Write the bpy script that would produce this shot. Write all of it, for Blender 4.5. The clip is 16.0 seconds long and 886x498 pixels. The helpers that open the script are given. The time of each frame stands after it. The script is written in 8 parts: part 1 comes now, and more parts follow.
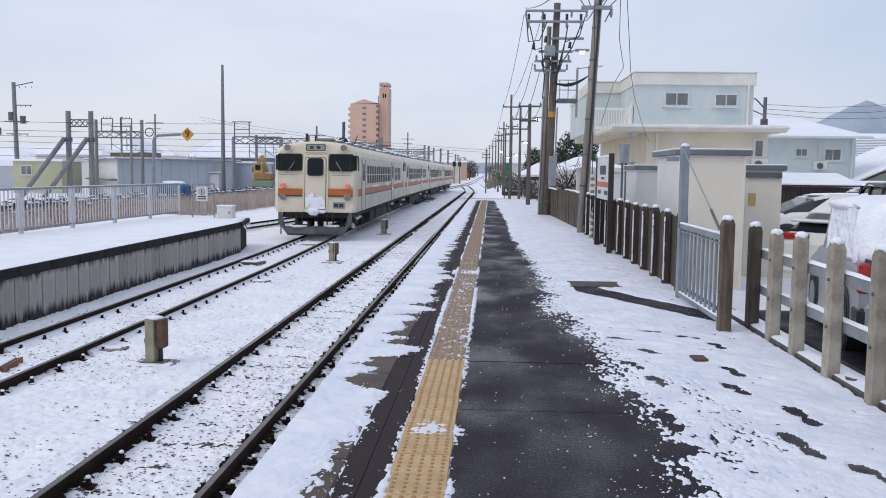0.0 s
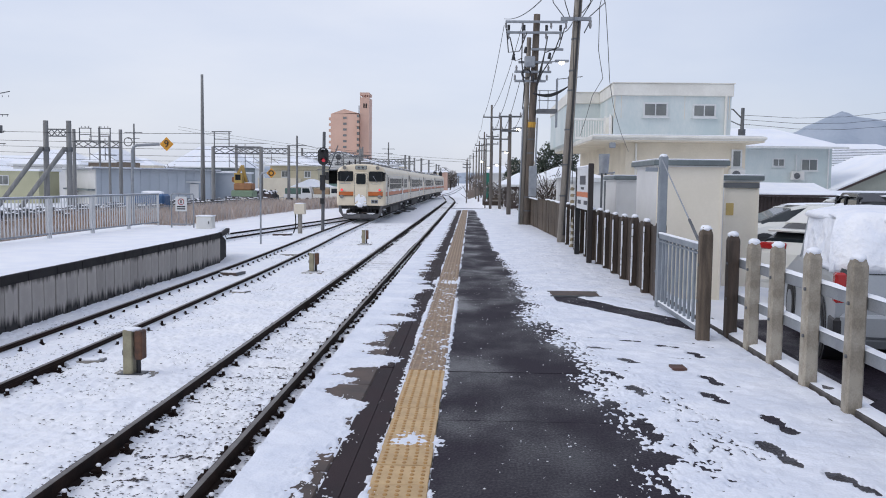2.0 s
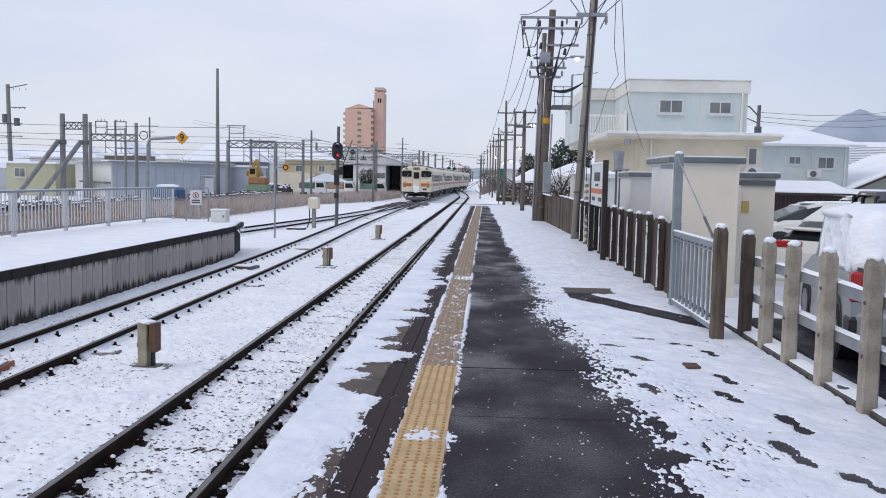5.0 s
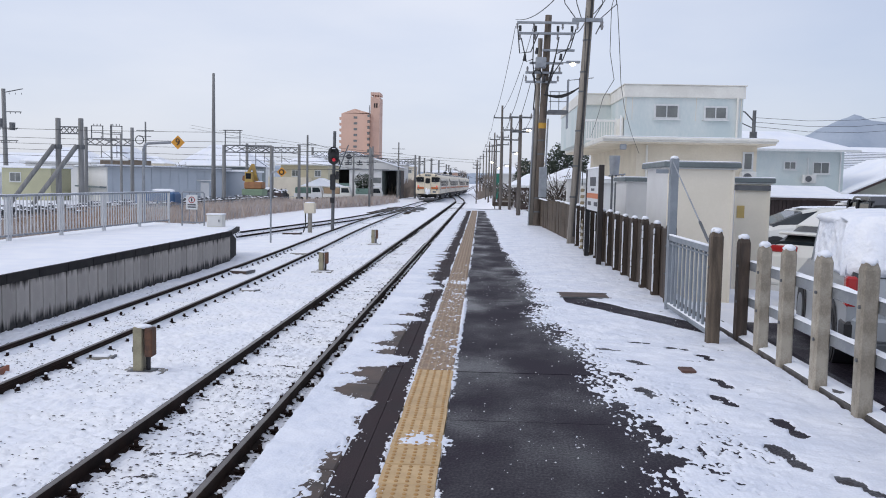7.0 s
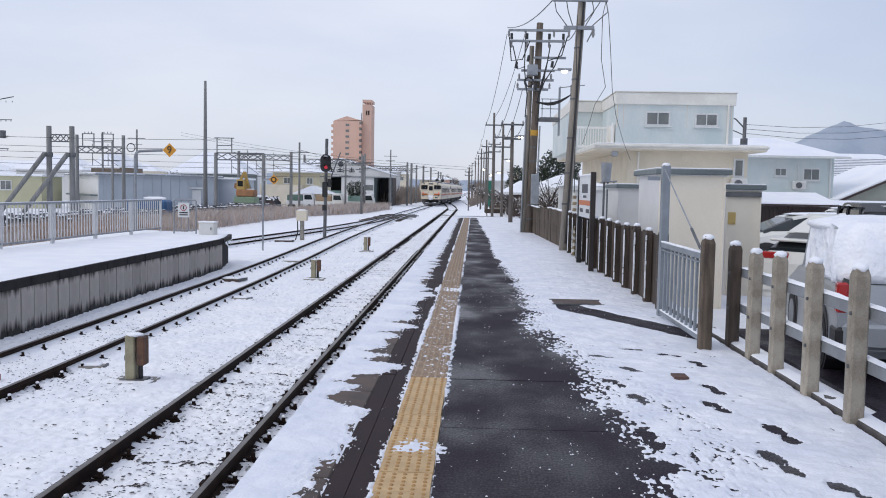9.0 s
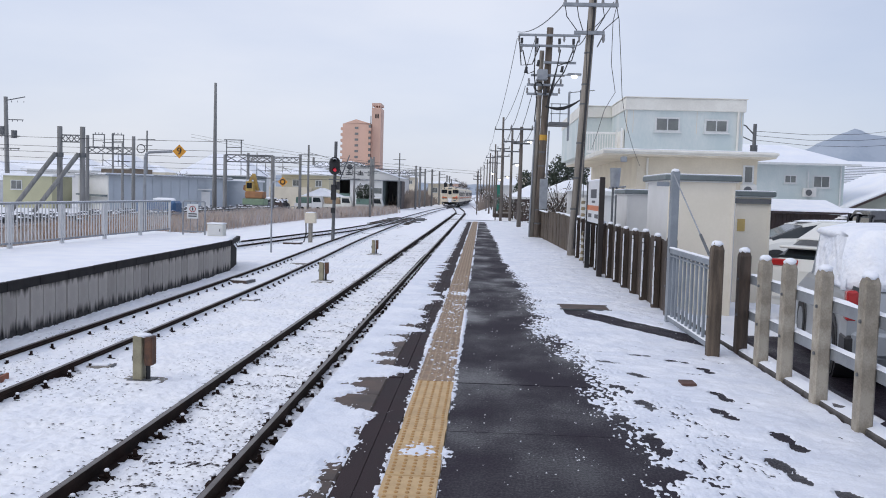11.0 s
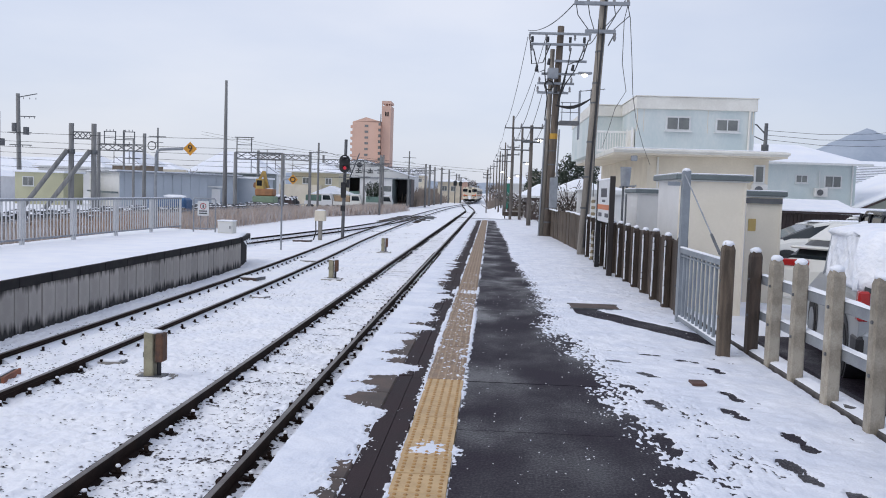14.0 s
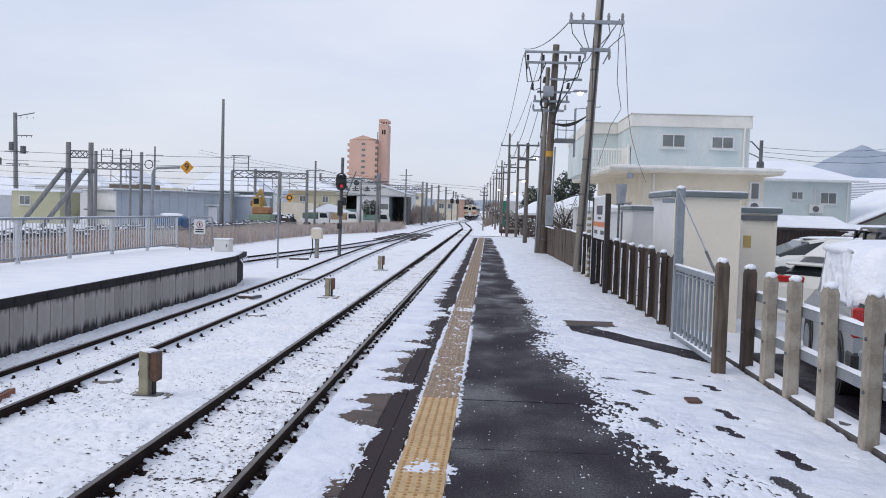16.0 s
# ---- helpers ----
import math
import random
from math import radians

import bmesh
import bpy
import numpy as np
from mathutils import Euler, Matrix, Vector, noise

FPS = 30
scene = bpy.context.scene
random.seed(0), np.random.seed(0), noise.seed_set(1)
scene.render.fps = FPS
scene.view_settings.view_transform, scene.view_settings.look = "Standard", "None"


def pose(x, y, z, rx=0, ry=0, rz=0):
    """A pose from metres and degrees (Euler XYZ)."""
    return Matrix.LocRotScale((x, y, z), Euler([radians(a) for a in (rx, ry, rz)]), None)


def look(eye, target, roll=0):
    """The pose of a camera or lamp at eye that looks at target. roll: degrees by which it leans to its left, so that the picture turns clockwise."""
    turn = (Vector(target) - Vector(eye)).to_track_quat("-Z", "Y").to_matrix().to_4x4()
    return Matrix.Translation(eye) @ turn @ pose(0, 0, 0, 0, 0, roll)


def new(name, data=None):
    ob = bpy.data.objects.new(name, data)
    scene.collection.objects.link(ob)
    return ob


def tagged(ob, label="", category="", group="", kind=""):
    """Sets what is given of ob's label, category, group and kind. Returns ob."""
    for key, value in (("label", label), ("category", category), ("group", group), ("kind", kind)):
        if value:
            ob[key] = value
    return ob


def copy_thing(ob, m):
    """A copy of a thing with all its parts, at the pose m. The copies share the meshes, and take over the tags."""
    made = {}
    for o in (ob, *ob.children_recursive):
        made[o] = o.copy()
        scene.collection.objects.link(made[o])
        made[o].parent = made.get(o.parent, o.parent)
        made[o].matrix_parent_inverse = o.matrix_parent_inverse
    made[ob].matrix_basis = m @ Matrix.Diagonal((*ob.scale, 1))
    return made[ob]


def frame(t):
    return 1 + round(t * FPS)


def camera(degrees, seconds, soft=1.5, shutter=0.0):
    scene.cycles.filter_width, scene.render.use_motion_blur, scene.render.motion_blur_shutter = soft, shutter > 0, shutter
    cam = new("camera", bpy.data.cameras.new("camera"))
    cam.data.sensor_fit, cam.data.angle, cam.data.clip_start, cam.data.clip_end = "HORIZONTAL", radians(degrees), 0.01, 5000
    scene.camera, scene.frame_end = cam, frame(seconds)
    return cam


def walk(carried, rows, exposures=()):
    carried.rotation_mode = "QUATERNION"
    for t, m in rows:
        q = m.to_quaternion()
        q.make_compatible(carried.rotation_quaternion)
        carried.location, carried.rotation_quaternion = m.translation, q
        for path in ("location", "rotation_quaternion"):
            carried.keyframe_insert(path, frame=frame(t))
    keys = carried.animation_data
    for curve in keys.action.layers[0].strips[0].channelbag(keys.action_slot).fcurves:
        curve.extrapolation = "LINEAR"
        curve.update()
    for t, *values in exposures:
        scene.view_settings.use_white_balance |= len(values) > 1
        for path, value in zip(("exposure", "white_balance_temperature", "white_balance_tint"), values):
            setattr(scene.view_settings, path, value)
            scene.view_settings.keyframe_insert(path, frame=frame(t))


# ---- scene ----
cam = camera(54.0, 16.0, soft=1.0)
walk(cam, [
    (0.0, pose(0.010, 0.009, 1.535, 84.924, -0.716, 3.153)),
    (0.5, pose(0.019, 0.007, 1.546, 85.133, -0.572, 2.553)),
    (1.0, pose(0.018, -0.004, 1.541, 85.440, -0.777, 2.568)),
    (1.5, pose(0.017, -0.001, 1.538, 85.329, -0.840, 2.119)),
    (2.0, pose(0.017, 0.006, 1.540, 85.584, -0.716, 1.891)),
    (2.5, pose(0.007, 0.006, 1.542, 85.932, -0.972, 2.475)),
    (3.0, pose(0.005, -0.003, 1.543, 85.673, -1.127, 2.942)),
    (3.5, pose(-0.000, -0.000, 1.535, 84.960, -1.000, 3.560)),
    (4.0, pose(0.003, 0.000, 1.537, 84.592, -1.093, 3.501)),
    (4.5, pose(0.010, 0.007, 1.543, 84.965, -1.092, 2.963)),
    (7.0, pose(0.014, 0.002, 1.538, 85.594, -1.168, 2.542)),
    (7.5, pose(0.013, 0.007, 1.538, 85.441, -1.115, 2.157)),
    (8.0, pose(0.011, -0.001, 1.544, 85.587, -0.950, 1.968)),
    (8.5, pose(0.004, -0.008, 1.542, 86.006, -0.878, 2.024)),
    (9.0, pose(0.007, -0.011, 1.542, 86.071, -1.046, 2.018)),
    (11.5, pose(0.005, -0.008, 1.540, 86.336, -1.650, 2.611)),
    (12.0, pose(0.004, -0.008, 1.545, 86.222, -1.732, 2.370)),
    (12.5, pose(-0.002, -0.006, 1.540, 86.155, -1.618, 2.740)),
    (13.0, pose(0.004, 0.003, 1.541, 85.982, -1.639, 2.992)),
    (13.5, pose(0.002, 0.001, 1.541, 86.171, -1.721, 2.941)),
    (14.0, pose(-0.006, -0.017, 1.543, 86.175, -1.852, 3.200)),
    (14.5, pose(-0.004, -0.010, 1.540, 86.303, -1.888, 3.390)),
    (15.0, pose(-0.001, -0.024, 1.543, 86.863, -1.824, 3.170)),
    (15.5, pose(0.004, -0.017, 1.537, 87.086, -1.851, 3.230)),
    (16.0, pose(0.015, -0.026, 1.548, 87.335, -1.683, 3.002)),
])

# ---- sky and light: bright overcast winter morning ----
world = bpy.data.worlds.new("overcast_sky")
scene.world = world
world.use_nodes = True


def build_sky():
    nt = world.node_tree
    nt.nodes.clear()
    out = nt.nodes.new("ShaderNodeOutputWorld")
    bg = nt.nodes.new("ShaderNodeBackground")
    sky = nt.nodes.new("ShaderNodeTexSky")
    sky.sky_type, sky.sun_disc = "NISHITA", False
    sky.sun_elevation, sky.sun_rotation = radians(38), radians(250)
    hsv = nt.nodes.new("ShaderNodeHueSaturation")
    hsv.inputs["Saturation"].default_value, hsv.inputs["Value"].default_value = 0.5, 0.06
    coord = nt.nodes.new("ShaderNodeTexCoord")
    sep = nt.nodes.new("ShaderNodeSeparateXYZ")
    ramp = nt.nodes.new("ShaderNodeValToRGB")
    e = ramp.color_ramp.elements
    e[0].position, e[0].color = 0.0, (0.885, 0.91, 1.03, 1)
    e[1].position, e[1].color = 1.0, (1.16, 1.165, 1.32, 1)
    mid = ramp.color_ramp.elements.new(0.16)
    mid.color = (0.875, 0.92, 1.085, 1)
    mapping = nt.nodes.new("ShaderNodeMapping")
    mapping.inputs["Scale"].default_value = (1.0, 1.0, 3.2)
    clouds = nt.nodes.new("ShaderNodeTexNoise")
    clouds.inputs["Scale"].default_value, clouds.inputs["Detail"].default_value = 2.3, 6
    shade = nt.nodes.new("ShaderNodeValToRGB")
    c = shade.color_ramp.elements
    c[0].position, c[0].color = 0.36, (0.86, 0.90, 0.96, 1)
    c[1].position, c[1].color = 0.64, (1.06, 1.05, 1.03, 1)
    mul = nt.nodes.new("ShaderNodeMixRGB")
    mul.blend_type, mul.inputs[0].default_value = "MULTIPLY", 1.0
    add = nt.nodes.new("ShaderNodeMixRGB")
    add.blend_type, add.inputs[0].default_value = "ADD", 1.0
    ln = nt.links.new
    ln(coord.outputs["Generated"], sep.inputs[0])
    ln(sep.outputs["Z"], ramp.inputs[0])
    ln(coord.outputs["Generated"], mapping.inputs["Vector"])
    ln(mapping.outputs[0], clouds.inputs["Vector"])
    ln(clouds.outputs["Fac"], shade.inputs[0])
    side = nt.nodes.new("ShaderNodeValToRGB")
    g = side.color_ramp.elements
    g[0].position, g[0].color = 0.15, (1.05, 1.04, 1.02, 1)
    g[0].color = (0.855, 0.875, 0.905, 1)
    g[1].position, g[1].color = 0.76, (0.555, 0.62, 0.725, 1)
    side.color_ramp.elements.new(0.5).color = (0.95, 0.955, 0.96, 1)
    span = nt.nodes.new("ShaderNodeMath")
    span.operation, span.inputs[1].default_value, span.inputs[2].default_value = "MULTIPLY_ADD", 0.5, 0.5
    tint = nt.nodes.new("ShaderNodeMixRGB")
    tint.blend_type, tint.inputs[0].default_value = "MULTIPLY", 1.0
    ln(sep.outputs["X"], span.inputs[0])
    ln(span.outputs[0], side.inputs[0])
    ln(ramp.outputs[0], tint.inputs[1])
    ln(side.outputs[0], tint.inputs[2])
    ln(tint.outputs[0], mul.inputs[1])
    ln(shade.outputs[0], mul.inputs[2])
    ln(sky.outputs[0], hsv.inputs["Color"])
    ln(mul.outputs[0], add.inputs[1])
    ln(hsv.outputs[0], add.inputs[2])
    ln(add.outputs[0], bg.inputs["Color"])
    bg.inputs["Strength"].default_value = 0.685
    ln(bg.outputs[0], out.inputs[0])


build_sky()
sun_data = bpy.data.lights.new("sun", "SUN")
sun_data.energy, sun_data.angle, sun_data.color = 0.6, radians(25), (1.0, 0.97, 0.93)
sun = new("sun", sun_data)
sun.matrix_world = look((-20, -12, 24), (0, 0, 0))


# ---- materials ----
def mat(name, a, b=None, rough=0.6, metal=0.0, scale=6.0, fine=60.0, bump=0.2, depth=0.01, stretch=(1, 1, 1), spread=(0.35, 0.65),
        rand=0.0, rough_b=None, glow=None, coords="Object"):
    """Two colours mixed by a coarse and a fine noise, with fine relief; rand varies the brightness from piece to piece."""
    m = bpy.data.materials.new(name)
    m.use_nodes = True
    nt = m.node_tree
    bsdf = nt.nodes["Principled BSDF"]
    ln = nt.links.new
    b = b or tuple(v * 0.8 for v in a)
    tc = nt.nodes.new("ShaderNodeTexCoord")
    mp = nt.nodes.new("ShaderNodeMapping")
    mp.inputs["Scale"].default_value = stretch
    ln(tc.outputs[coords], mp.inputs["Vector"])
    n1 = nt.nodes.new("ShaderNodeTexNoise")
    n1.inputs["Scale"].default_value, n1.inputs["Detail"].default_value = scale, 5
    n2 = nt.nodes.new("ShaderNodeTexNoise")
    n2.inputs["Scale"].default_value, n2.inputs["Detail"].default_value = fine, 3
    ln(mp.outputs[0], n1.inputs["Vector"])
    ln(mp.outputs[0], n2.inputs["Vector"])
    av = nt.nodes.new("ShaderNodeMath")
    av.operation = "MULTIPLY_ADD"
    av.inputs[1].default_value, av.inputs[2].default_value = 0.35, -0.17
    ln(n2.outputs["Fac"], av.inputs[0])
    sm = nt.nodes.new("ShaderNodeMath")
    sm.operation = "ADD"
    ln(n1.outputs["Fac"], sm.inputs[0])
    ln(av.outputs[0], sm.inputs[1])
    rp = nt.nodes.new("ShaderNodeValToRGB")
    rp.color_ramp.elements[0].position, rp.color_ramp.elements[0].color = spread[0], (*a, 1)
    rp.color_ramp.elements[1].position, rp.color_ramp.elements[1].color = spread[1], (*b, 1)
    ln(sm.outputs[0], rp.inputs[0])
    col = rp.outputs[0]
    if rand:
        info = nt.nodes.new("ShaderNodeObjectInfo")
        mr = nt.nodes.new("ShaderNodeMapRange")
        mr.inputs[3].default_value, mr.inputs[4].default_value = 1 - rand, 1 + rand
        ln(info.outputs["Random"], mr.inputs[0])
        mx = nt.nodes.new("ShaderNodeVectorMath")
        mx.operation = "SCALE"
        ln(col, mx.inputs[0])
        ln(mr.outputs[0], mx.inputs["Scale"])
        col = mx.outputs[0]
    ln(col, bsdf.inputs["Base Color"])
    bsdf.inputs["Metallic"].default_value = metal
    bsdf.inputs["Roughness"].default_value = rough
    if rough_b is not None:
        rr = nt.nodes.new("ShaderNodeMapRange")
        rr.inputs[1].default_value, rr.inputs[2].default_value = spread
        rr.inputs[3].default_value, rr.inputs[4].default_value = rough, rough_b
        ln(sm.outputs[0], rr.inputs[0])
        ln(rr.outputs[0], bsdf.inputs["Roughness"])
    if bump:
        bp = nt.nodes.new("ShaderNodeBump")
        bp.inputs["Strength"].default_value, bp.inputs["Distance"].default_value = bump, depth
        ln(n2.outputs["Fac"], bp.inputs["Height"])
        ln(bp.outputs[0], bsdf.inputs["Normal"])
    if glow:
        bsdf.inputs["Emission Color"].default_value = (*glow[0], 1)
        bsdf.inputs["Emission Strength"].default_value = glow[1]
    return m


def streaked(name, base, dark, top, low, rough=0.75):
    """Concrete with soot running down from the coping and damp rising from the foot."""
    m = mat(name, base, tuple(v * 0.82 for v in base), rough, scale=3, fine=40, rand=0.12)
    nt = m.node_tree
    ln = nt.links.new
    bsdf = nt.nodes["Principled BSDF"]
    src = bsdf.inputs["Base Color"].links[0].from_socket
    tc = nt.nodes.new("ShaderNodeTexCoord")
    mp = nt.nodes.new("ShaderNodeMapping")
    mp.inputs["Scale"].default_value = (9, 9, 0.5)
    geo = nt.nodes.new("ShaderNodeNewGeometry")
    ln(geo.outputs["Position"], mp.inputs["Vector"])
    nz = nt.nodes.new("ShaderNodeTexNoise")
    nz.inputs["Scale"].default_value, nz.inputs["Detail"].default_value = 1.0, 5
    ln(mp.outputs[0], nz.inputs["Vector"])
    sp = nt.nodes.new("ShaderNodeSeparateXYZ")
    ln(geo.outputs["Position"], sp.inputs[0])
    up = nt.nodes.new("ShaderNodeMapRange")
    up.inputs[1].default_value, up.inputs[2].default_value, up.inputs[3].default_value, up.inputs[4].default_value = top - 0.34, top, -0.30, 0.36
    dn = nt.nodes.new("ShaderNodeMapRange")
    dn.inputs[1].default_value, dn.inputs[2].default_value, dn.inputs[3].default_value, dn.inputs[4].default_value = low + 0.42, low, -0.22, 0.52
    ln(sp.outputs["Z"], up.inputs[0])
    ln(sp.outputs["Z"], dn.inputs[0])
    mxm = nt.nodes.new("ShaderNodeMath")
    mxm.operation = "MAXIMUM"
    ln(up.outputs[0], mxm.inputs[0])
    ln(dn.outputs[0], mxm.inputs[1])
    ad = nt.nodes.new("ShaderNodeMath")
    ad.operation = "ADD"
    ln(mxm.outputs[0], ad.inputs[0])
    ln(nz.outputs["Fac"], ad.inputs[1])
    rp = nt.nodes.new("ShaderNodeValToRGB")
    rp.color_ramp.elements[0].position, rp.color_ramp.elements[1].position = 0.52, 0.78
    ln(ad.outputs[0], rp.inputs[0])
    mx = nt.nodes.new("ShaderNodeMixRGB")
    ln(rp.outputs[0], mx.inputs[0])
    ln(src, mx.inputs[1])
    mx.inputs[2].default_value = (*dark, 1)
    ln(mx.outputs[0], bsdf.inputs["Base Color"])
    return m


SNOW = mat("snow", (0.85, 0.87, 0.92), (0.93, 0.935, 0.95), 0.55, scale=1.5, fine=45, bump=0.35, depth=0.012)
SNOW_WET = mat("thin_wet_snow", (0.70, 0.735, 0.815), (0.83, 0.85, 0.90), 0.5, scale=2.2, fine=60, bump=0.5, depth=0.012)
SNOW_BED = mat("snow_over_ballast", (0.84, 0.86, 0.91), (0.93, 0.935, 0.95), 0.6, scale=1.2, fine=26, bump=0.5, depth=0.02)
SNOW_ROOF = mat("snow_on_roof", (0.84, 0.87, 0.93), (0.92, 0.93, 0.95), 0.55, scale=0.6, fine=8, bump=0.15, depth=0.03)
STONE_AND_SHADE = mat("stone_and_gap_shade", (0.085, 0.072, 0.070), (0.030, 0.026, 0.028), 0.9, scale=14)
ASPHALT = mat("wet_asphalt", (0.0110, 0.0082, 0.0128), (0.024, 0.0185, 0.0270), 0.28, scale=1.3, fine=70, bump=0.7, depth=0.005, rough_b=0.85, spread=(0.36, 0.62), stretch=(1, 0.6, 1))
ASPHALT_EDGE = mat("damp_brown_asphalt", (0.022, 0.0145, 0.0165), (0.042, 0.029, 0.031), 0.65, scale=2.2, fine=110, bump=0.5, depth=0.006, rough_b=0.8)
ASPHALT.node_tree.nodes["Principled BSDF"].inputs["Specular IOR Level"].default_value = 0.24
ASPHALT_EDGE.node_tree.nodes["Principled BSDF"].inputs["Specular IOR Level"].default_value = 0.15
CONCRETE = mat("old_concrete", (0.34, 0.32, 0.28), (0.23, 0.215, 0.19), 0.8, scale=5, fine=70, rand=0.08)
CONCRETE_DK = mat("damp_concrete", (0.105, 0.070, 0.054), (0.055, 0.042, 0.036), 0.7, scale=4, fine=60)
KERB = mat("damp_grey_kerb", (0.13, 0.12, 0.115), (0.07, 0.064, 0.062), 0.85, scale=6, fine=60)
FAR_POLE = mat("weathered_far_pole", (0.175, 0.155, 0.135), (0.115, 0.10, 0.09), 0.85, scale=3, fine=30, stretch=(3, 3, 0.4))
MAST = mat("mast_concrete", (0.25, 0.25, 0.245), (0.17, 0.17, 0.165), 0.8, scale=2, fine=30, stretch=(3, 3, 0.4))
POLE = mat("pole_concrete", (0.33, 0.295, 0.25), (0.21, 0.185, 0.155), 0.8, scale=3, fine=50, stretch=(3, 3, 0.4))
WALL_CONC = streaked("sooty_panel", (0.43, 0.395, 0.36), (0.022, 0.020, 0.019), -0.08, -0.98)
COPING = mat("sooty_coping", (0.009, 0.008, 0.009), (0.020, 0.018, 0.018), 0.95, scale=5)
TILE = mat("tactile_yellow", (0.55, 0.38, 0.19), (0.45, 0.30, 0.145), 0.6, scale=7, fine=80, rand=0.10)
TILE_OLD = mat("tactile_worn", (0.30, 0.205, 0.13), (0.20, 0.14, 0.095), 0.7, scale=7, fine=80, rand=0.10)
DOT_OLD = mat("tactile_dot_worn", (0.40, 0.31, 0.22), (0.27, 0.20, 0.13), 0.6, scale=9)
DOT = mat("tactile_dot", (0.43, 0.24, 0.07), (0.33, 0.18, 0.055), 0.55, scale=9)
RAIL = mat("rail_rust", (0.029, 0.0175, 0.0135), (0.015, 0.010, 0.009), 0.75, metal=0.0, scale=4, fine=50)
RAIL_TOP = mat("rail_head", (0.20, 0.18, 0.17), (0.12, 0.10, 0.09), 0.35, metal=0.9, scale=3)
SLEEPER = mat("sleeper", (0.20, 0.185, 0.165), (0.12, 0.11, 0.10), 0.8, scale=6)
WOOD_DK = mat("creosoted_wood", (0.078, 0.055, 0.040), (0.036, 0.027, 0.021), 0.75, scale=3, fine=30, stretch=(5, 5, 0.7), rand=0.25)
STEEL = mat("galvanised_steel", (0.33, 0.35, 0.37), (0.25, 0.265, 0.285), 0.5, metal=0.35, scale=5)
STEEL_DK = mat("weathered_steel", (0.16, 0.165, 0.17), (0.10, 0.105, 0.11), 0.6, metal=0.3, scale=4)
GATE_GREY = mat("painted_gate", (0.27, 0.30, 0.33), (0.21, 0.235, 0.26), 0.5, scale=5)
BLACK = mat("black_paint", (0.012, 0.012, 0.014), (0.02, 0.02, 0.022), 0.45, scale=5)
RUBBER = mat("rubber", (0.015, 0.015, 0.016), (0.025, 0.025, 0.025), 0.8)
WIRE = mat("wire", (0.03, 0.03, 0.032), (0.02, 0.02, 0.02), 0.6)
RAIL.node_tree.nodes["Principled BSDF"].inputs["Specular IOR Level"].default_value = 0.08
PORCELAIN = mat("porcelain", (0.30, 0.30, 0.30), (0.18, 0.17, 0.17), 0.3, scale=20)


